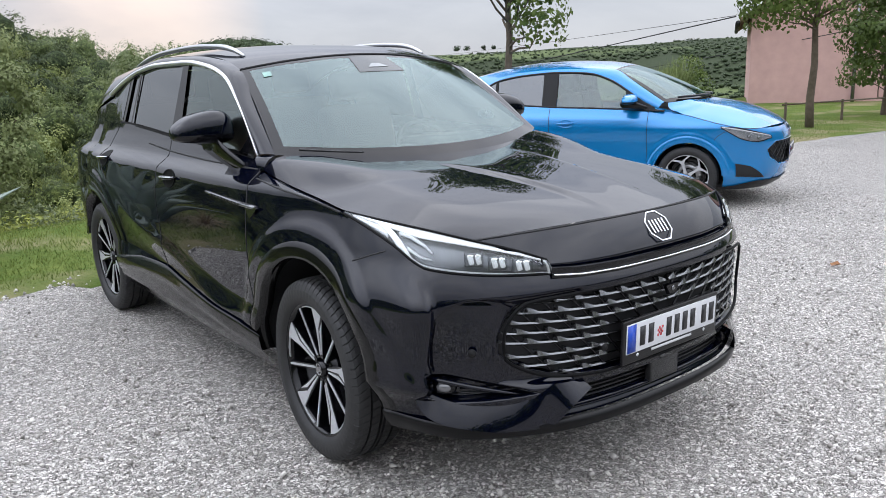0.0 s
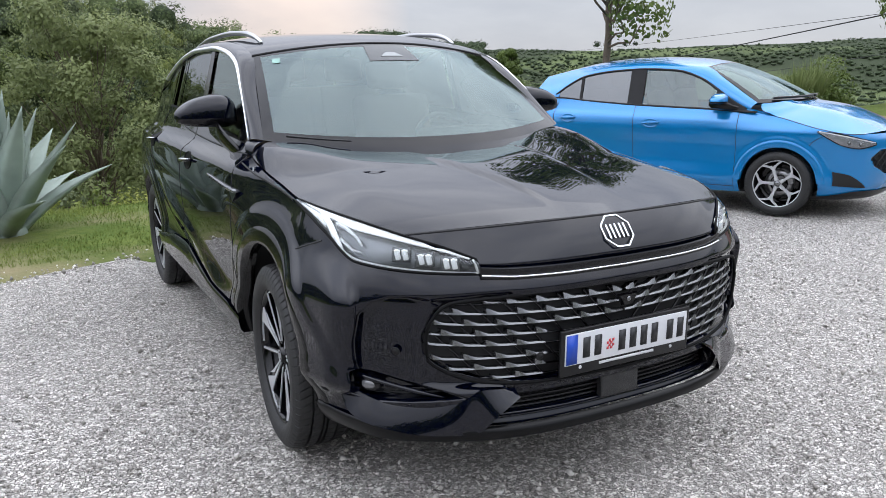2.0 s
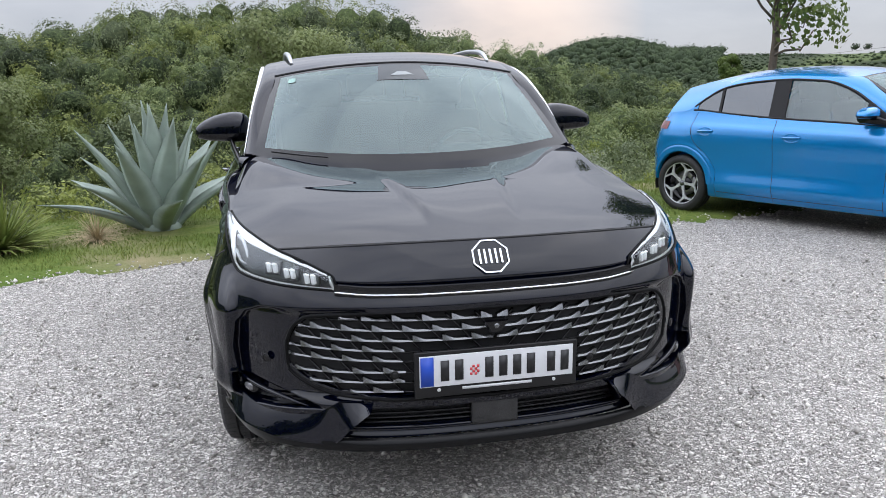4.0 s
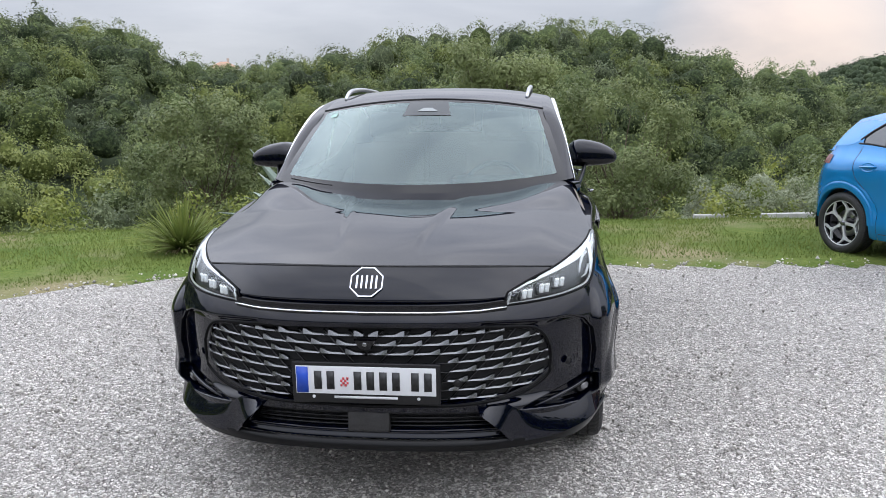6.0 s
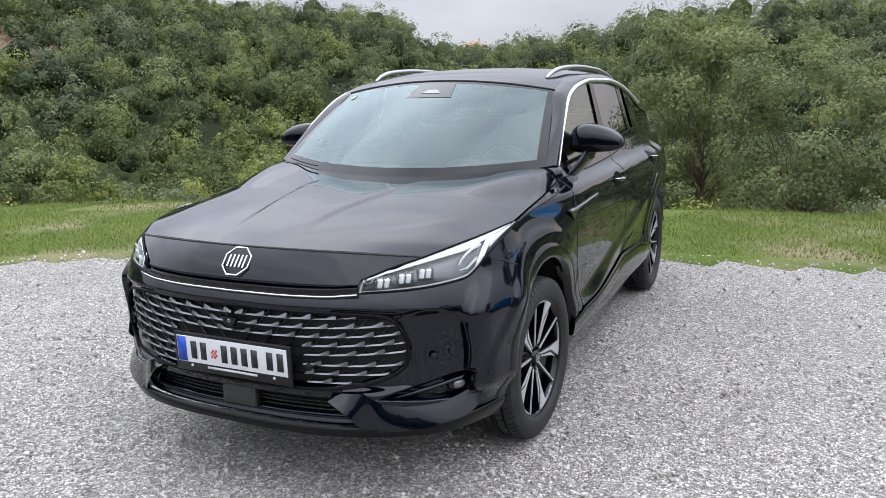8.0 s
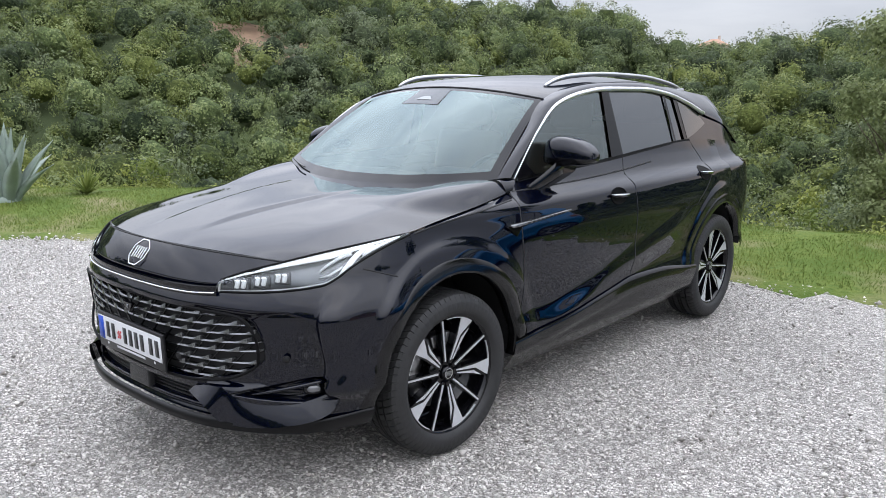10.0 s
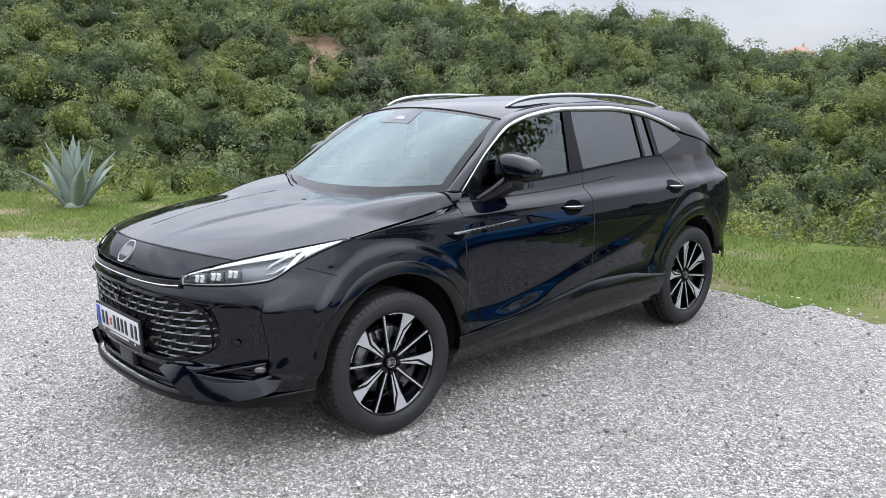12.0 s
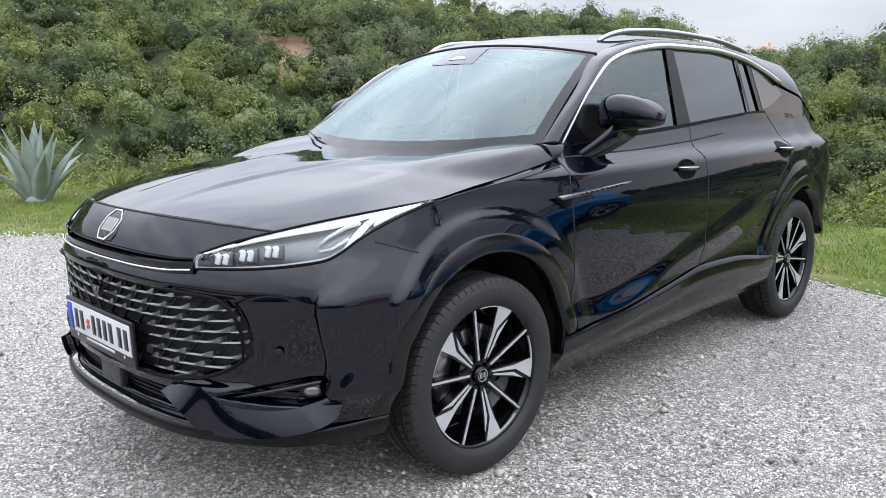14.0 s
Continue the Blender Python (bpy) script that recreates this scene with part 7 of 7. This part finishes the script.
def build_scrub():
    """Bushes on the slope just below the lawn's edge."""
    rng = np.random.default_rng(5)
    for mat, name, label, spots in (
        (SCRUB, "hillside_scrub", "yellow-green scrub on the slope below the lawn", "a"),
        (OLIVE, "grey_scrub", "grey-green shrubs on the slope below the lawn", "b"),
    ):
        quads, tints = [], []
        for k in range(210 if spots == "a" else 110):
            x = rng.uniform(-26, 9) if spots == "a" else rng.uniform(-16, 11)
            d = rng.uniform(1.4, 16) if spots == "a" else rng.uniform(2.5, 14)
            y = EDGE(x) + d
            if x > 0.5 and d < 9 and rng.random() < 0.75 or x > 5.5 and d < 4:
                continue
            r = rng.uniform(0.5, 1.0) * (0.6 + 0.06 * d)
            z = height(x, y)
            # tops fitted to the camera's view, a little above its line over the lawn's edge
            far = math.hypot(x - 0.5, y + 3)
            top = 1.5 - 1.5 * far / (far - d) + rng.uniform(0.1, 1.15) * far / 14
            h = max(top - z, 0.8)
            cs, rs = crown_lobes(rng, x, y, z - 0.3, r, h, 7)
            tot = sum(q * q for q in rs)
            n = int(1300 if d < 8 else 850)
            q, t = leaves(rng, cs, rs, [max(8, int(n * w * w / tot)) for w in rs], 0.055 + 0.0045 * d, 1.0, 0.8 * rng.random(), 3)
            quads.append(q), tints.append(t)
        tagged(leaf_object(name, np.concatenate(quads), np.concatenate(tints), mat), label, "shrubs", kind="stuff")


def limb(bm, a, b, r0, r1, rng, wob=0.06):
    pts = [Vector(a).lerp(Vector(b), t) + Vector(rng.normal(0, wob, 3) * (0 < t < 1)) for t in np.linspace(0, 1, 6)]
    tube(bm, pts, r0, 8, 1.0, lambda t: 1 + (r1 / r0 - 1) * t)
    return pts


def build_tree(name, x, y, trunk_h, trunk_r, crown_r, crown_h, count, leaf, mat, label, tint=0.45, seed=1, lobes=12, base=None):
    rng = np.random.default_rng(seed)
    z0 = height(x, y) if base is None else base
    tree = thing(name, label, "tree", at=Matrix.Translation((x, y, z0)))
    bm = bmesh.new()
    top = (rng.normal(0, 0.05), rng.normal(0, 0.05), trunk_h + crown_h * 0.55)
    limb(bm, (0, 0, -0.15), top, trunk_r, trunk_r * 0.35, rng, 0.02)
    cs, rs = crown_lobes(rng, 0, 0, trunk_h, crown_r, crown_h, lobes)
    if count > 20000:
        # an open, feathery crown: small tufts reaching out and up
        cs = [cs[0]] + [(1.25 * x, 1.25 * y, z + rng.uniform(-0.1, 0.35)) for x, y, z in cs[1:]]
        rs = [0.5 * rs[0]] + [0.62 * w for w in rs[1:]]
    trunk = part("trunk", bm, BARK, tree)
    for c in cs[1:]:
        bm = bmesh.new()
        start = Vector((0, 0, trunk_h * 1.25)).lerp(Vector(top), min(max((c[2] - trunk_h) / crown_h * 0.7, 0), 1))
        limb(bm, start, c, trunk_r * 0.24, trunk_r * 0.06, rng)
        part("branch", bm, BARK, trunk)
    tot = sum(q * q for q in rs)
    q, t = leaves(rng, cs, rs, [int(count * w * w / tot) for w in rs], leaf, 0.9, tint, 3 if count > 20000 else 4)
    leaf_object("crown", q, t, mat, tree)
    return tree


def agave_leaf(length, width, bend, thick=0.03):
    """A stiff, channelled leaf that narrows to a spine, along +x and rising."""
    bm = bmesh.new()
    rows = []
    n = 12
    for i in range(n + 1):
        t = i / n
        w = width * (0.55 + 0.75 * math.sin(math.pi * min(t * 0.75 + 0.12, 1)) ** 1.2 - 0.30 * t) * (1 - t ** 3.2) * 0.5 + 0.002
        x, z = length * t, -bend * length * t * t
        th = thick * (1 - t) + 0.004
        rows.append([bm.verts.new(p) for p in ((x, -w, z + w * 0.45), (x, -w * 0.5, z + 0.08 * w), (x, 0, z), (x, w * 0.5, z + 0.08 * w), (x, w, z + w * 0.45), (x, w * 0.4, z - th), (x, -w * 0.4, z - th))])
    for a, b in zip(rows, rows[1:]):
        for j in range(7):
            bm.faces.new((a[j], b[j], b[(j + 1) % 7], a[(j + 1) % 7]))
    bm.faces.new(rows[-1])
    # teeth along both edges
    for i in range(1, 2 * n - 2):
        t = i / (2 * n)
        a, b = rows[i // 2], rows[i // 2 + 1]
        for e, side in ((0, -1), (4, 1)):
            p = a[e].co.lerp(b[e].co, (i % 2) / 2)
            f = [bm.verts.new(p + Vector(o)) for o in ((-0.005, 0, 0), (0.005, 0, 0), (0.003, side * 0.009, 0.002))]
            bm.faces.new(f)
    bmesh.ops.recalc_face_normals(bm, faces=bm.faces)
    me = bpy.data.meshes.new("leaf")
    bm.to_mesh(me)
    bm.free()
    me.materials.append(AGAVE)
    me.polygons.foreach_set("use_smooth", np.ones(len(me.polygons), bool))
    return me


def build_agave(x, y, size, count, seed, label, droop=60):
    rng = np.random.default_rng(seed)
    z = height(x, y)
    plant = thing("agave", label, "agave", "agaves on the lawn", Matrix.Translation((x, y, z)))
    meshes = [agave_leaf(1.0, 0.205, b) for b in (0.0, 0.05, 0.12, 0.20)]
    for k in range(count):
        t = (k + 0.5) / count
        rise = 87 - droop * t ** 1.4 + rng.normal(0, 3)
        me = meshes[min(3, int(t * 4))] if rng.random() > 0.2 else meshes[1]
        ob = new("leaf", me)
        ob.parent = plant
        a = k * 137.5 + rng.normal(0, 8)
        length = size * (0.98 - 0.18 * t) * rng.uniform(0.88, 1.08)
        m = Matrix.Rotation(radians(a), 4, "Z") @ Matrix.Translation((0.03 + 0.10 * size * t, 0, 0.05 * size * (1 - t))) @ Matrix.Rotation(radians(-rise), 4, "Y") @ Matrix.Rotation(radians(rng.normal(0, 8)), 4, "X")
        ob.matrix_basis = m @ Matrix.Diagonal((length, length * 1.05, length, 1))
    bm = bmesh.new()
    ellipsoid(bm, Matrix.Diagonal((0.16 * size, 0.16 * size, 0.12 * size, 1)), 14, 8)
    part("core", bm, AGAVE, plant)
    return plant


def spray(name, x, y, length, count, mat, label, category, seed, width=0.012, droop=0.35, spread=75, parent=None):
    """A rosette of narrow leaves; with a parent, a part at its foot."""
    rng = np.random.default_rng(seed)
    verts, faces = [], []
    for k in range(count):
        a, up = rng.uniform(0, 2 * math.pi), radians(90 - spread * math.sqrt(rng.random()))
        L, w = length * rng.uniform(0.7, 1.1), width * rng.uniform(0.7, 1.3)
        side = np.array([-math.sin(a), math.cos(a), 0]) * w
        b = len(verts)
        for t in (0, 0.35, 0.7, 1.0):
            p = np.array([math.cos(a) * math.cos(up), math.sin(a) * math.cos(up), math.sin(up)]) * L * t
            p[2] -= droop * L * t * t * math.cos(up)
            ww = side * (1 - t ** 2) + side * 0.05
            verts += [p - ww, p + np.array([0, 0, 0.3 * w]), p + ww]
        for i in range(3):
            q = b + 3 * i
            faces += [(q, q + 3, q + 4, q + 1), (q + 1, q + 4, q + 5, q + 2)]
    ob = arrays(name, np.array(verts), faces, mat, smooth=True, tint=np.repeat(rng.uniform(0.2, 0.9, count), 12))
    if parent is not None:
        ob.parent, ob["label"] = parent, label
        return ob
    ob.location = (x, y, height(x, y))
    return tagged(ob, label, category)


def build_grass():
    rng = np.random.default_rng(8)
    n = 330000
    p = rng.uniform((-13, -3), (9, 9), (n, 2))
    keep = np.array([LOT(x) - 0.06 + 0.10 * noise.noise((x * 1.3, 0, 7)) < y < EDGE(x) + 1.6 and (x < 6.5 or y > 5.2) for x, y in p])
    p = p[keep]
    patch = np.array([noise.noise((x * 1.1, y * 1.1, 4)) for x, y in p])
    p, patch = p[patch > -0.45], patch[patch > -0.45]
    q = rng.uniform((9, 4.6), (18, 9), (14000, 2))
    q = q[[y > LOT(x) for x, y in q]]
    p = np.concatenate([p, q])
    patch = np.r_[patch, np.zeros(len(q))]
    k = len(p)
    z = np.array([height(x, y) for x, y in p])
    a = rng.uniform(0, 2 * np.pi, k)
    h = rng.gamma(6, 0.0055, k) * (0.8 + 0.5 * patch)
    w = rng.uniform(0.003, 0.0065, k)
    lean = rng.normal(0, 0.5, (k, 2)) * h[:, None]
    v = np.zeros((k, 3, 3))
    v[:, 0] = np.c_[p[:, 0] - w * np.cos(a), p[:, 1] - w * np.sin(a), z - 0.005]
    v[:, 1] = np.c_[p[:, 0] + w * np.cos(a), p[:, 1] + w * np.sin(a), z - 0.005]
    v[:, 2] = np.c_[p[:, 0] + lean[:, 0], p[:, 1] + lean[:, 1], z + h]
    t = np.clip(0.35 + 0.5 * patch + rng.normal(0, 0.12, k), 0, 1)
    ob = arrays("lawn_grass", v.reshape(-1, 3), np.arange(3 * k).reshape(-1, 3), GRASS, smooth=False, tint=np.repeat(t, 3))
    return tagged(ob, "short uneven green lawn grass", "grass", kind="stuff")


def build_house():
    """The pink house beside the lot: a rendered gable wall, tiled roof with a dark verge, gutter and downpipe."""
    pink = material("pink_render", (0.52, 0.33, 0.30), 0.9, vary=0.14, scale=3, bump=0.25, bump_scale=25)
    tile = material("clay_tiles", (0.13, 0.07, 0.05), 0.85, vary=0.35, scale=6, bump=0.5, bump_scale=20)
    house = thing("house", "pink rendered house with a red tiled roof", "house", at=pose(23.7, 12.9, -2.05, 0, 0, -58))
    bm = bmesh.new()
    wide, deep, eave, ridge = 9.0, 8.0, 5.05, 8.0
    outline = [(0, 0), (wide, 0), (wide, eave), (wide / 2, ridge), (0, eave)]
    prism(bm, outline, Matrix(((1, 0, 0, 0), (0, 0, 1, 0), (0, 1, 0, -0.6), (0, 0, 0, 1))) @ Matrix.Translation((0, 0.6, 0)), deep)
    bmesh.ops.recalc_face_normals(bm, faces=bm.faces)
    part("wall", bm, pink, house, "pink rendered wall with stains", smooth=False)
    k = (ridge - eave) / (wide / 2)
    for s in (0, 1):
        bm = bmesh.new()
        x0, x1 = (-0.4, wide / 2) if s == 0 else (wide + 0.4, wide / 2)
        z0, z1 = eave - 0.4 * k + 0.05, ridge + 0.05
        vs = [bm.verts.new(p) for p in ((x0, -0.4, z0), (x1, -0.4, z1), (x1, deep + 0.4, z1), (x0, deep + 0.4, z0))]
        top = [bm.verts.new(v.co + Vector((0, 0, 0.16))) for v in vs]
        bm.faces.new(vs[::-1]), bm.faces.new(top)
        for i in range(4):
            bm.faces.new((vs[i], vs[(i + 1) % 4], top[(i + 1) % 4], top[i]))
        bmesh.ops.recalc_face_normals(bm, faces=bm.faces)
        roof = part("roof", bm, tile, house, smooth=False)
        bm = bmesh.new()
        tube(bm, [(x0 - (0.06 if s == 0 else -0.06), -0.45, z0), (x0 - (0.06 if s == 0 else -0.06), deep + 0.45, z0)], 0.08, 8)
        part("gutter", bm, DARK, roof)
    bm = bmesh.new()
    tube(bm, [(3.3, -0.07, 6.6), (3.3, -0.07, 0.1)], 0.06, 8)
    part("downpipe", bm, SMOKE, house)
    bm = bmesh.new()
    box(bm, (wide + 0.08, 0.1, 0.5), Matrix.Translation((wide / 2, -0.03, 1.0)))
    part("plinth", bm, material("plinth", (0.22, 0.16, 0.14), 0.9, vary=0.3, scale=5), house, smooth=False)
    return house


def build_hill_house():
    wall = material("pale_render", (0.52, 0.44, 0.38), 0.9, vary=0.1, scale=1)
    tile = material("orange_tiles", (0.44, 0.27, 0.19), 0.85, vary=0.2, scale=2)
    house = thing("hill_house", "distant pale house with an orange roof among trees", "house", at=pose(-73, 180, 6.8, 0, 0, 20))
    bm = bmesh.new()
    box(bm, (6.6, 6.4, 5), Matrix.Translation((0, 0, 2.0)))
    part("wall", bm, wall, house, smooth=False)
    bm = bmesh.new()
    bmesh.ops.create_cone(bm, cap_ends=True, segments=4, radius1=5.2, radius2=1.0, depth=1.5, matrix=Matrix.Translation((0, 0, 5.2)) @ Matrix.Rotation(radians(45), 4, "Z"))
    roof = part("roof", bm, tile, house, smooth=False)
    bm = bmesh.new()
    box(bm, (0.6, 0.6, 1.3), Matrix.Translation((1.0, 0, 6.1)), 0.05)
    part("chimney", bm, wall, roof, smooth=False)


def build_cables():
    for name, a, b, sag, r in (("overhead_cable", (22.2, 12.6, 2.95), (45.6, 66.4, 0.0), 0.15, 0.022), ("overhead_cable", (22.2, 12.6, 2.98), (68.0, 95.0, 3.9), 0.2, 0.010), ("overhead_cable", (22.3, 8.8, 2.28), (70.0, 66.0, 0.4), 0.3, 0.014)):
        bm = bmesh.new()
        pts = [Vector(a).lerp(Vector(b), t) - Vector((0, 0, sag * 4 * t * (1 - t))) for t in np.linspace(0, 1, 25)]
        tube(bm, pts, r, 6)
        tagged(part(name, bm, DARK), "thin black overhead cable from the house", "cable", "overhead cables")


def build_fence():
    fence = thing("rail_fence", "low dark metal rail fence by the grass", "fence", at=Matrix.Translation((15.4, 7.0, height(15.4, 7.0))))
    for k in range(4):
        bm = bmesh.new()
        box(bm, (0.05, 0.05, 0.55), Matrix.Translation((1.6 * k, -0.55 * k, 0.23)), 0.01)
        part("post", bm, BARK, fence)
    for z in (0.45,):
        bm = bmesh.new()
        tube(bm, [(-0.1, 0.03, z), (5.0, -1.7, z + 0.05)], 0.018, 8)
        part("rail", bm, BARK, fence)


def build_clay():
    bm = bmesh.new()
    clay = material("bare_clay", (0.21, 0.135, 0.085), 0.95, vary=0.35, scale=0.8, bump=0.4, bump_scale=2)
    rows = []
    for r in np.linspace(90, 112, 12):
        row = []
        for az in np.linspace(-57.5, -49.5, 18):
            x, y = r * math.sin(radians(az)), r * math.cos(radians(az)) - 3
            row.append(bm.verts.new((x, y, height(x, y) + 0.25 + 0.5 * noise.noise((x * 0.3, y * 0.3, 0)))))
        rows.append(row)
    for a, b in zip(rows, rows[1:]):
        for j in range(17):
            bm.faces.new((a[j], a[j + 1], b[j + 1], b[j]))
    tagged(part("clay_bank", bm, clay), "bare reddish clay bank on the wooded slope", "ground", kind="structure")


def build_dead_leaf():
    bm = bmesh.new()
    pts = [(-0.05, 0, 0.008), (-0.02, 0.03, 0.022), (0.02, 0.035, 0.012), (0.055, 0.01, 0.025), (0.03, -0.03, 0.010), (-0.01, -0.035, 0.024)]
    c = bm.verts.new((0, 0, 0.004))
    vs = [bm.verts.new(p) for p in pts]
    for i in range(6):
        bm.faces.new((c, vs[i], vs[(i + 1) % 6]))
    ob = part("fallen_leaf", bm, material("dead_leaf", (0.25, 0.11, 0.04), 0.8, vary=0.3, scale=60), smooth=False)
    ob.location = (3.32, 0.02, 0.0)
    tagged(ob, "curled brown fallen leaf on the gravel", "leaf")


build_forest()
build_scrub()
build_clay()
build_grass()
build_agave(-1.90, 5.24, 1.27, 26, 3, "large blue-grey agave with toothed leaves on the lawn")
build_agave(-8.68, 1.68, 1.04, 18, 7, "blue-grey agave standing alone on the lawn", 44)
spray("young_agave", -8.55, 2.72, 0.50, 70, GRASS, "small green spiky rosette on the lawn", "agave", 2, 0.018, 0.15, 70)
yucca = spray("yucca", -3.20, 4.42, 0.66, 260, GRASS, "spiky yellow-green yucca rosette on the lawn", "yucca", 4, 0.019, 0.22, 72)
spray("dead_leaves", 0, 0, 0.36, 150, STRAW, "dry brown skirt of dead leaves", "", 12, 0.012, 0.9, 95, yucca)
spray("straw_tuft", -2.42, 4.68, 0.42, 160, STRAW, "dry straw-coloured grass tuft on the lawn", "grass tuft", 6, 0.005, 0.5, 75)
build_tree("young_tree", 5.46, 5.70, 1.12, 0.075, 1.35, 3.9, 14000, 0.070, TREE_LEAF, "slim young tree with sparse drooping leaves", 0.45, 21, 24)
build_tree("roadside_tree", 14.7, 6.05, 1.42, 0.10, 2.1, 4.0, 15000, 0.095, TREE_LEAF, "leafy tree standing in the grass", 0.40, 22, 24, base=0.0)
build_tree("garden_tree", 19.2, 6.4, 0.15, 0.08, 1.5, 3.4, 9000, 0.11, TREE_LEAF, "dense dark green tree beside the house", 0.2, 23, 18, base=-0.2)
build_tree("slope_tree", -0.25, 16.0, 1.2, 0.10, 1.75, 5.3, 40000, 0.085, WILLOW, "open yellow-green tree on the slope below the lawn", 0.55, 24, 60, base=-3.6)
build_tree("slope_shrub", -6.6, 13.2, 0.5, 0.08, 1.7, 4.2, 30000, 0.075, WILLOW, "broad grey-green shrub below the lawn's edge", 0.40, 26, 48, base=-3.0)
build_tree("slope_shrub", 1.95, 8.7, 0.3, 0.06, 1.25, 3.1, 30000, 0.052, WILLOW, "broad grey-green shrub below the lawn's edge", 0.35, 25, 48, base=-1.75)
build_tree("valley_tree", 22.9, 34.9, 3.0, 0.10, 0.75, 2.5, 8000, 0.13, TREE_LEAF, "small dark green tree standing in the valley", 0.25, 27, 16, base=-2.9)
for x, y, seed in ((5.4, 18.0, 51), (7.0, 18.8, 52), (8.4, 19.4, 53)):
    build_tree("sage_bush", x, y, 0.1, 0.05, 1.0, 2.2, 7000, 0.07, SAGE, "pale grey-green bush on the slope", 0.6, seed, 20, base=-2.9)
bm = bmesh.new()
box(bm, (3.0, 0.18, 0.26), Matrix.Translation((5.9, 15.7, -1.24)) @ Matrix.Rotation(radians(8), 4, "Z"), 0.02)
box(bm, (2.9, 0.14, 1.6), Matrix.Translation((5.9, 15.7, -2.1)) @ Matrix.Rotation(radians(8), 4, "Z"), 0.02)
tagged(part("low_wall", bm, material("pale_concrete", (0.36, 0.36, 0.35), 0.85, vary=0.3, scale=6, bump=0.3, bump_scale=30), smooth=False), "low pale concrete wall below the lawn", "wall")
for x, y, r, h, seed in ((17.4, 12.4, 1.3, 1.5, 41), (20.0, 13.3, 1.2, 2.3, 42), (14.6, 11.2, 1.2, 1.2, 43)):
    build_tree("hedge_bush", x, y, 0.1, 0.05, r, h, 7000, 0.085, TREE_LEAF, "thick green bush beside the pink house", 0.5, seed, 22, base=-1.0)
spray("reed_clump", 17.0, 11.6, 1.55, 300, REED, "tall pale green reeds beside the house", "reeds", 9, 0.022, 0.5, 22)
spray("reed_clump", 18.5, 12.2, 1.7, 300, REED, "tall pale green reeds beside the house", "reeds", 10, 0.022, 0.5, 22)
build_house()
build_hill_house()
build_cables()
build_fence()
build_dead_leaf()
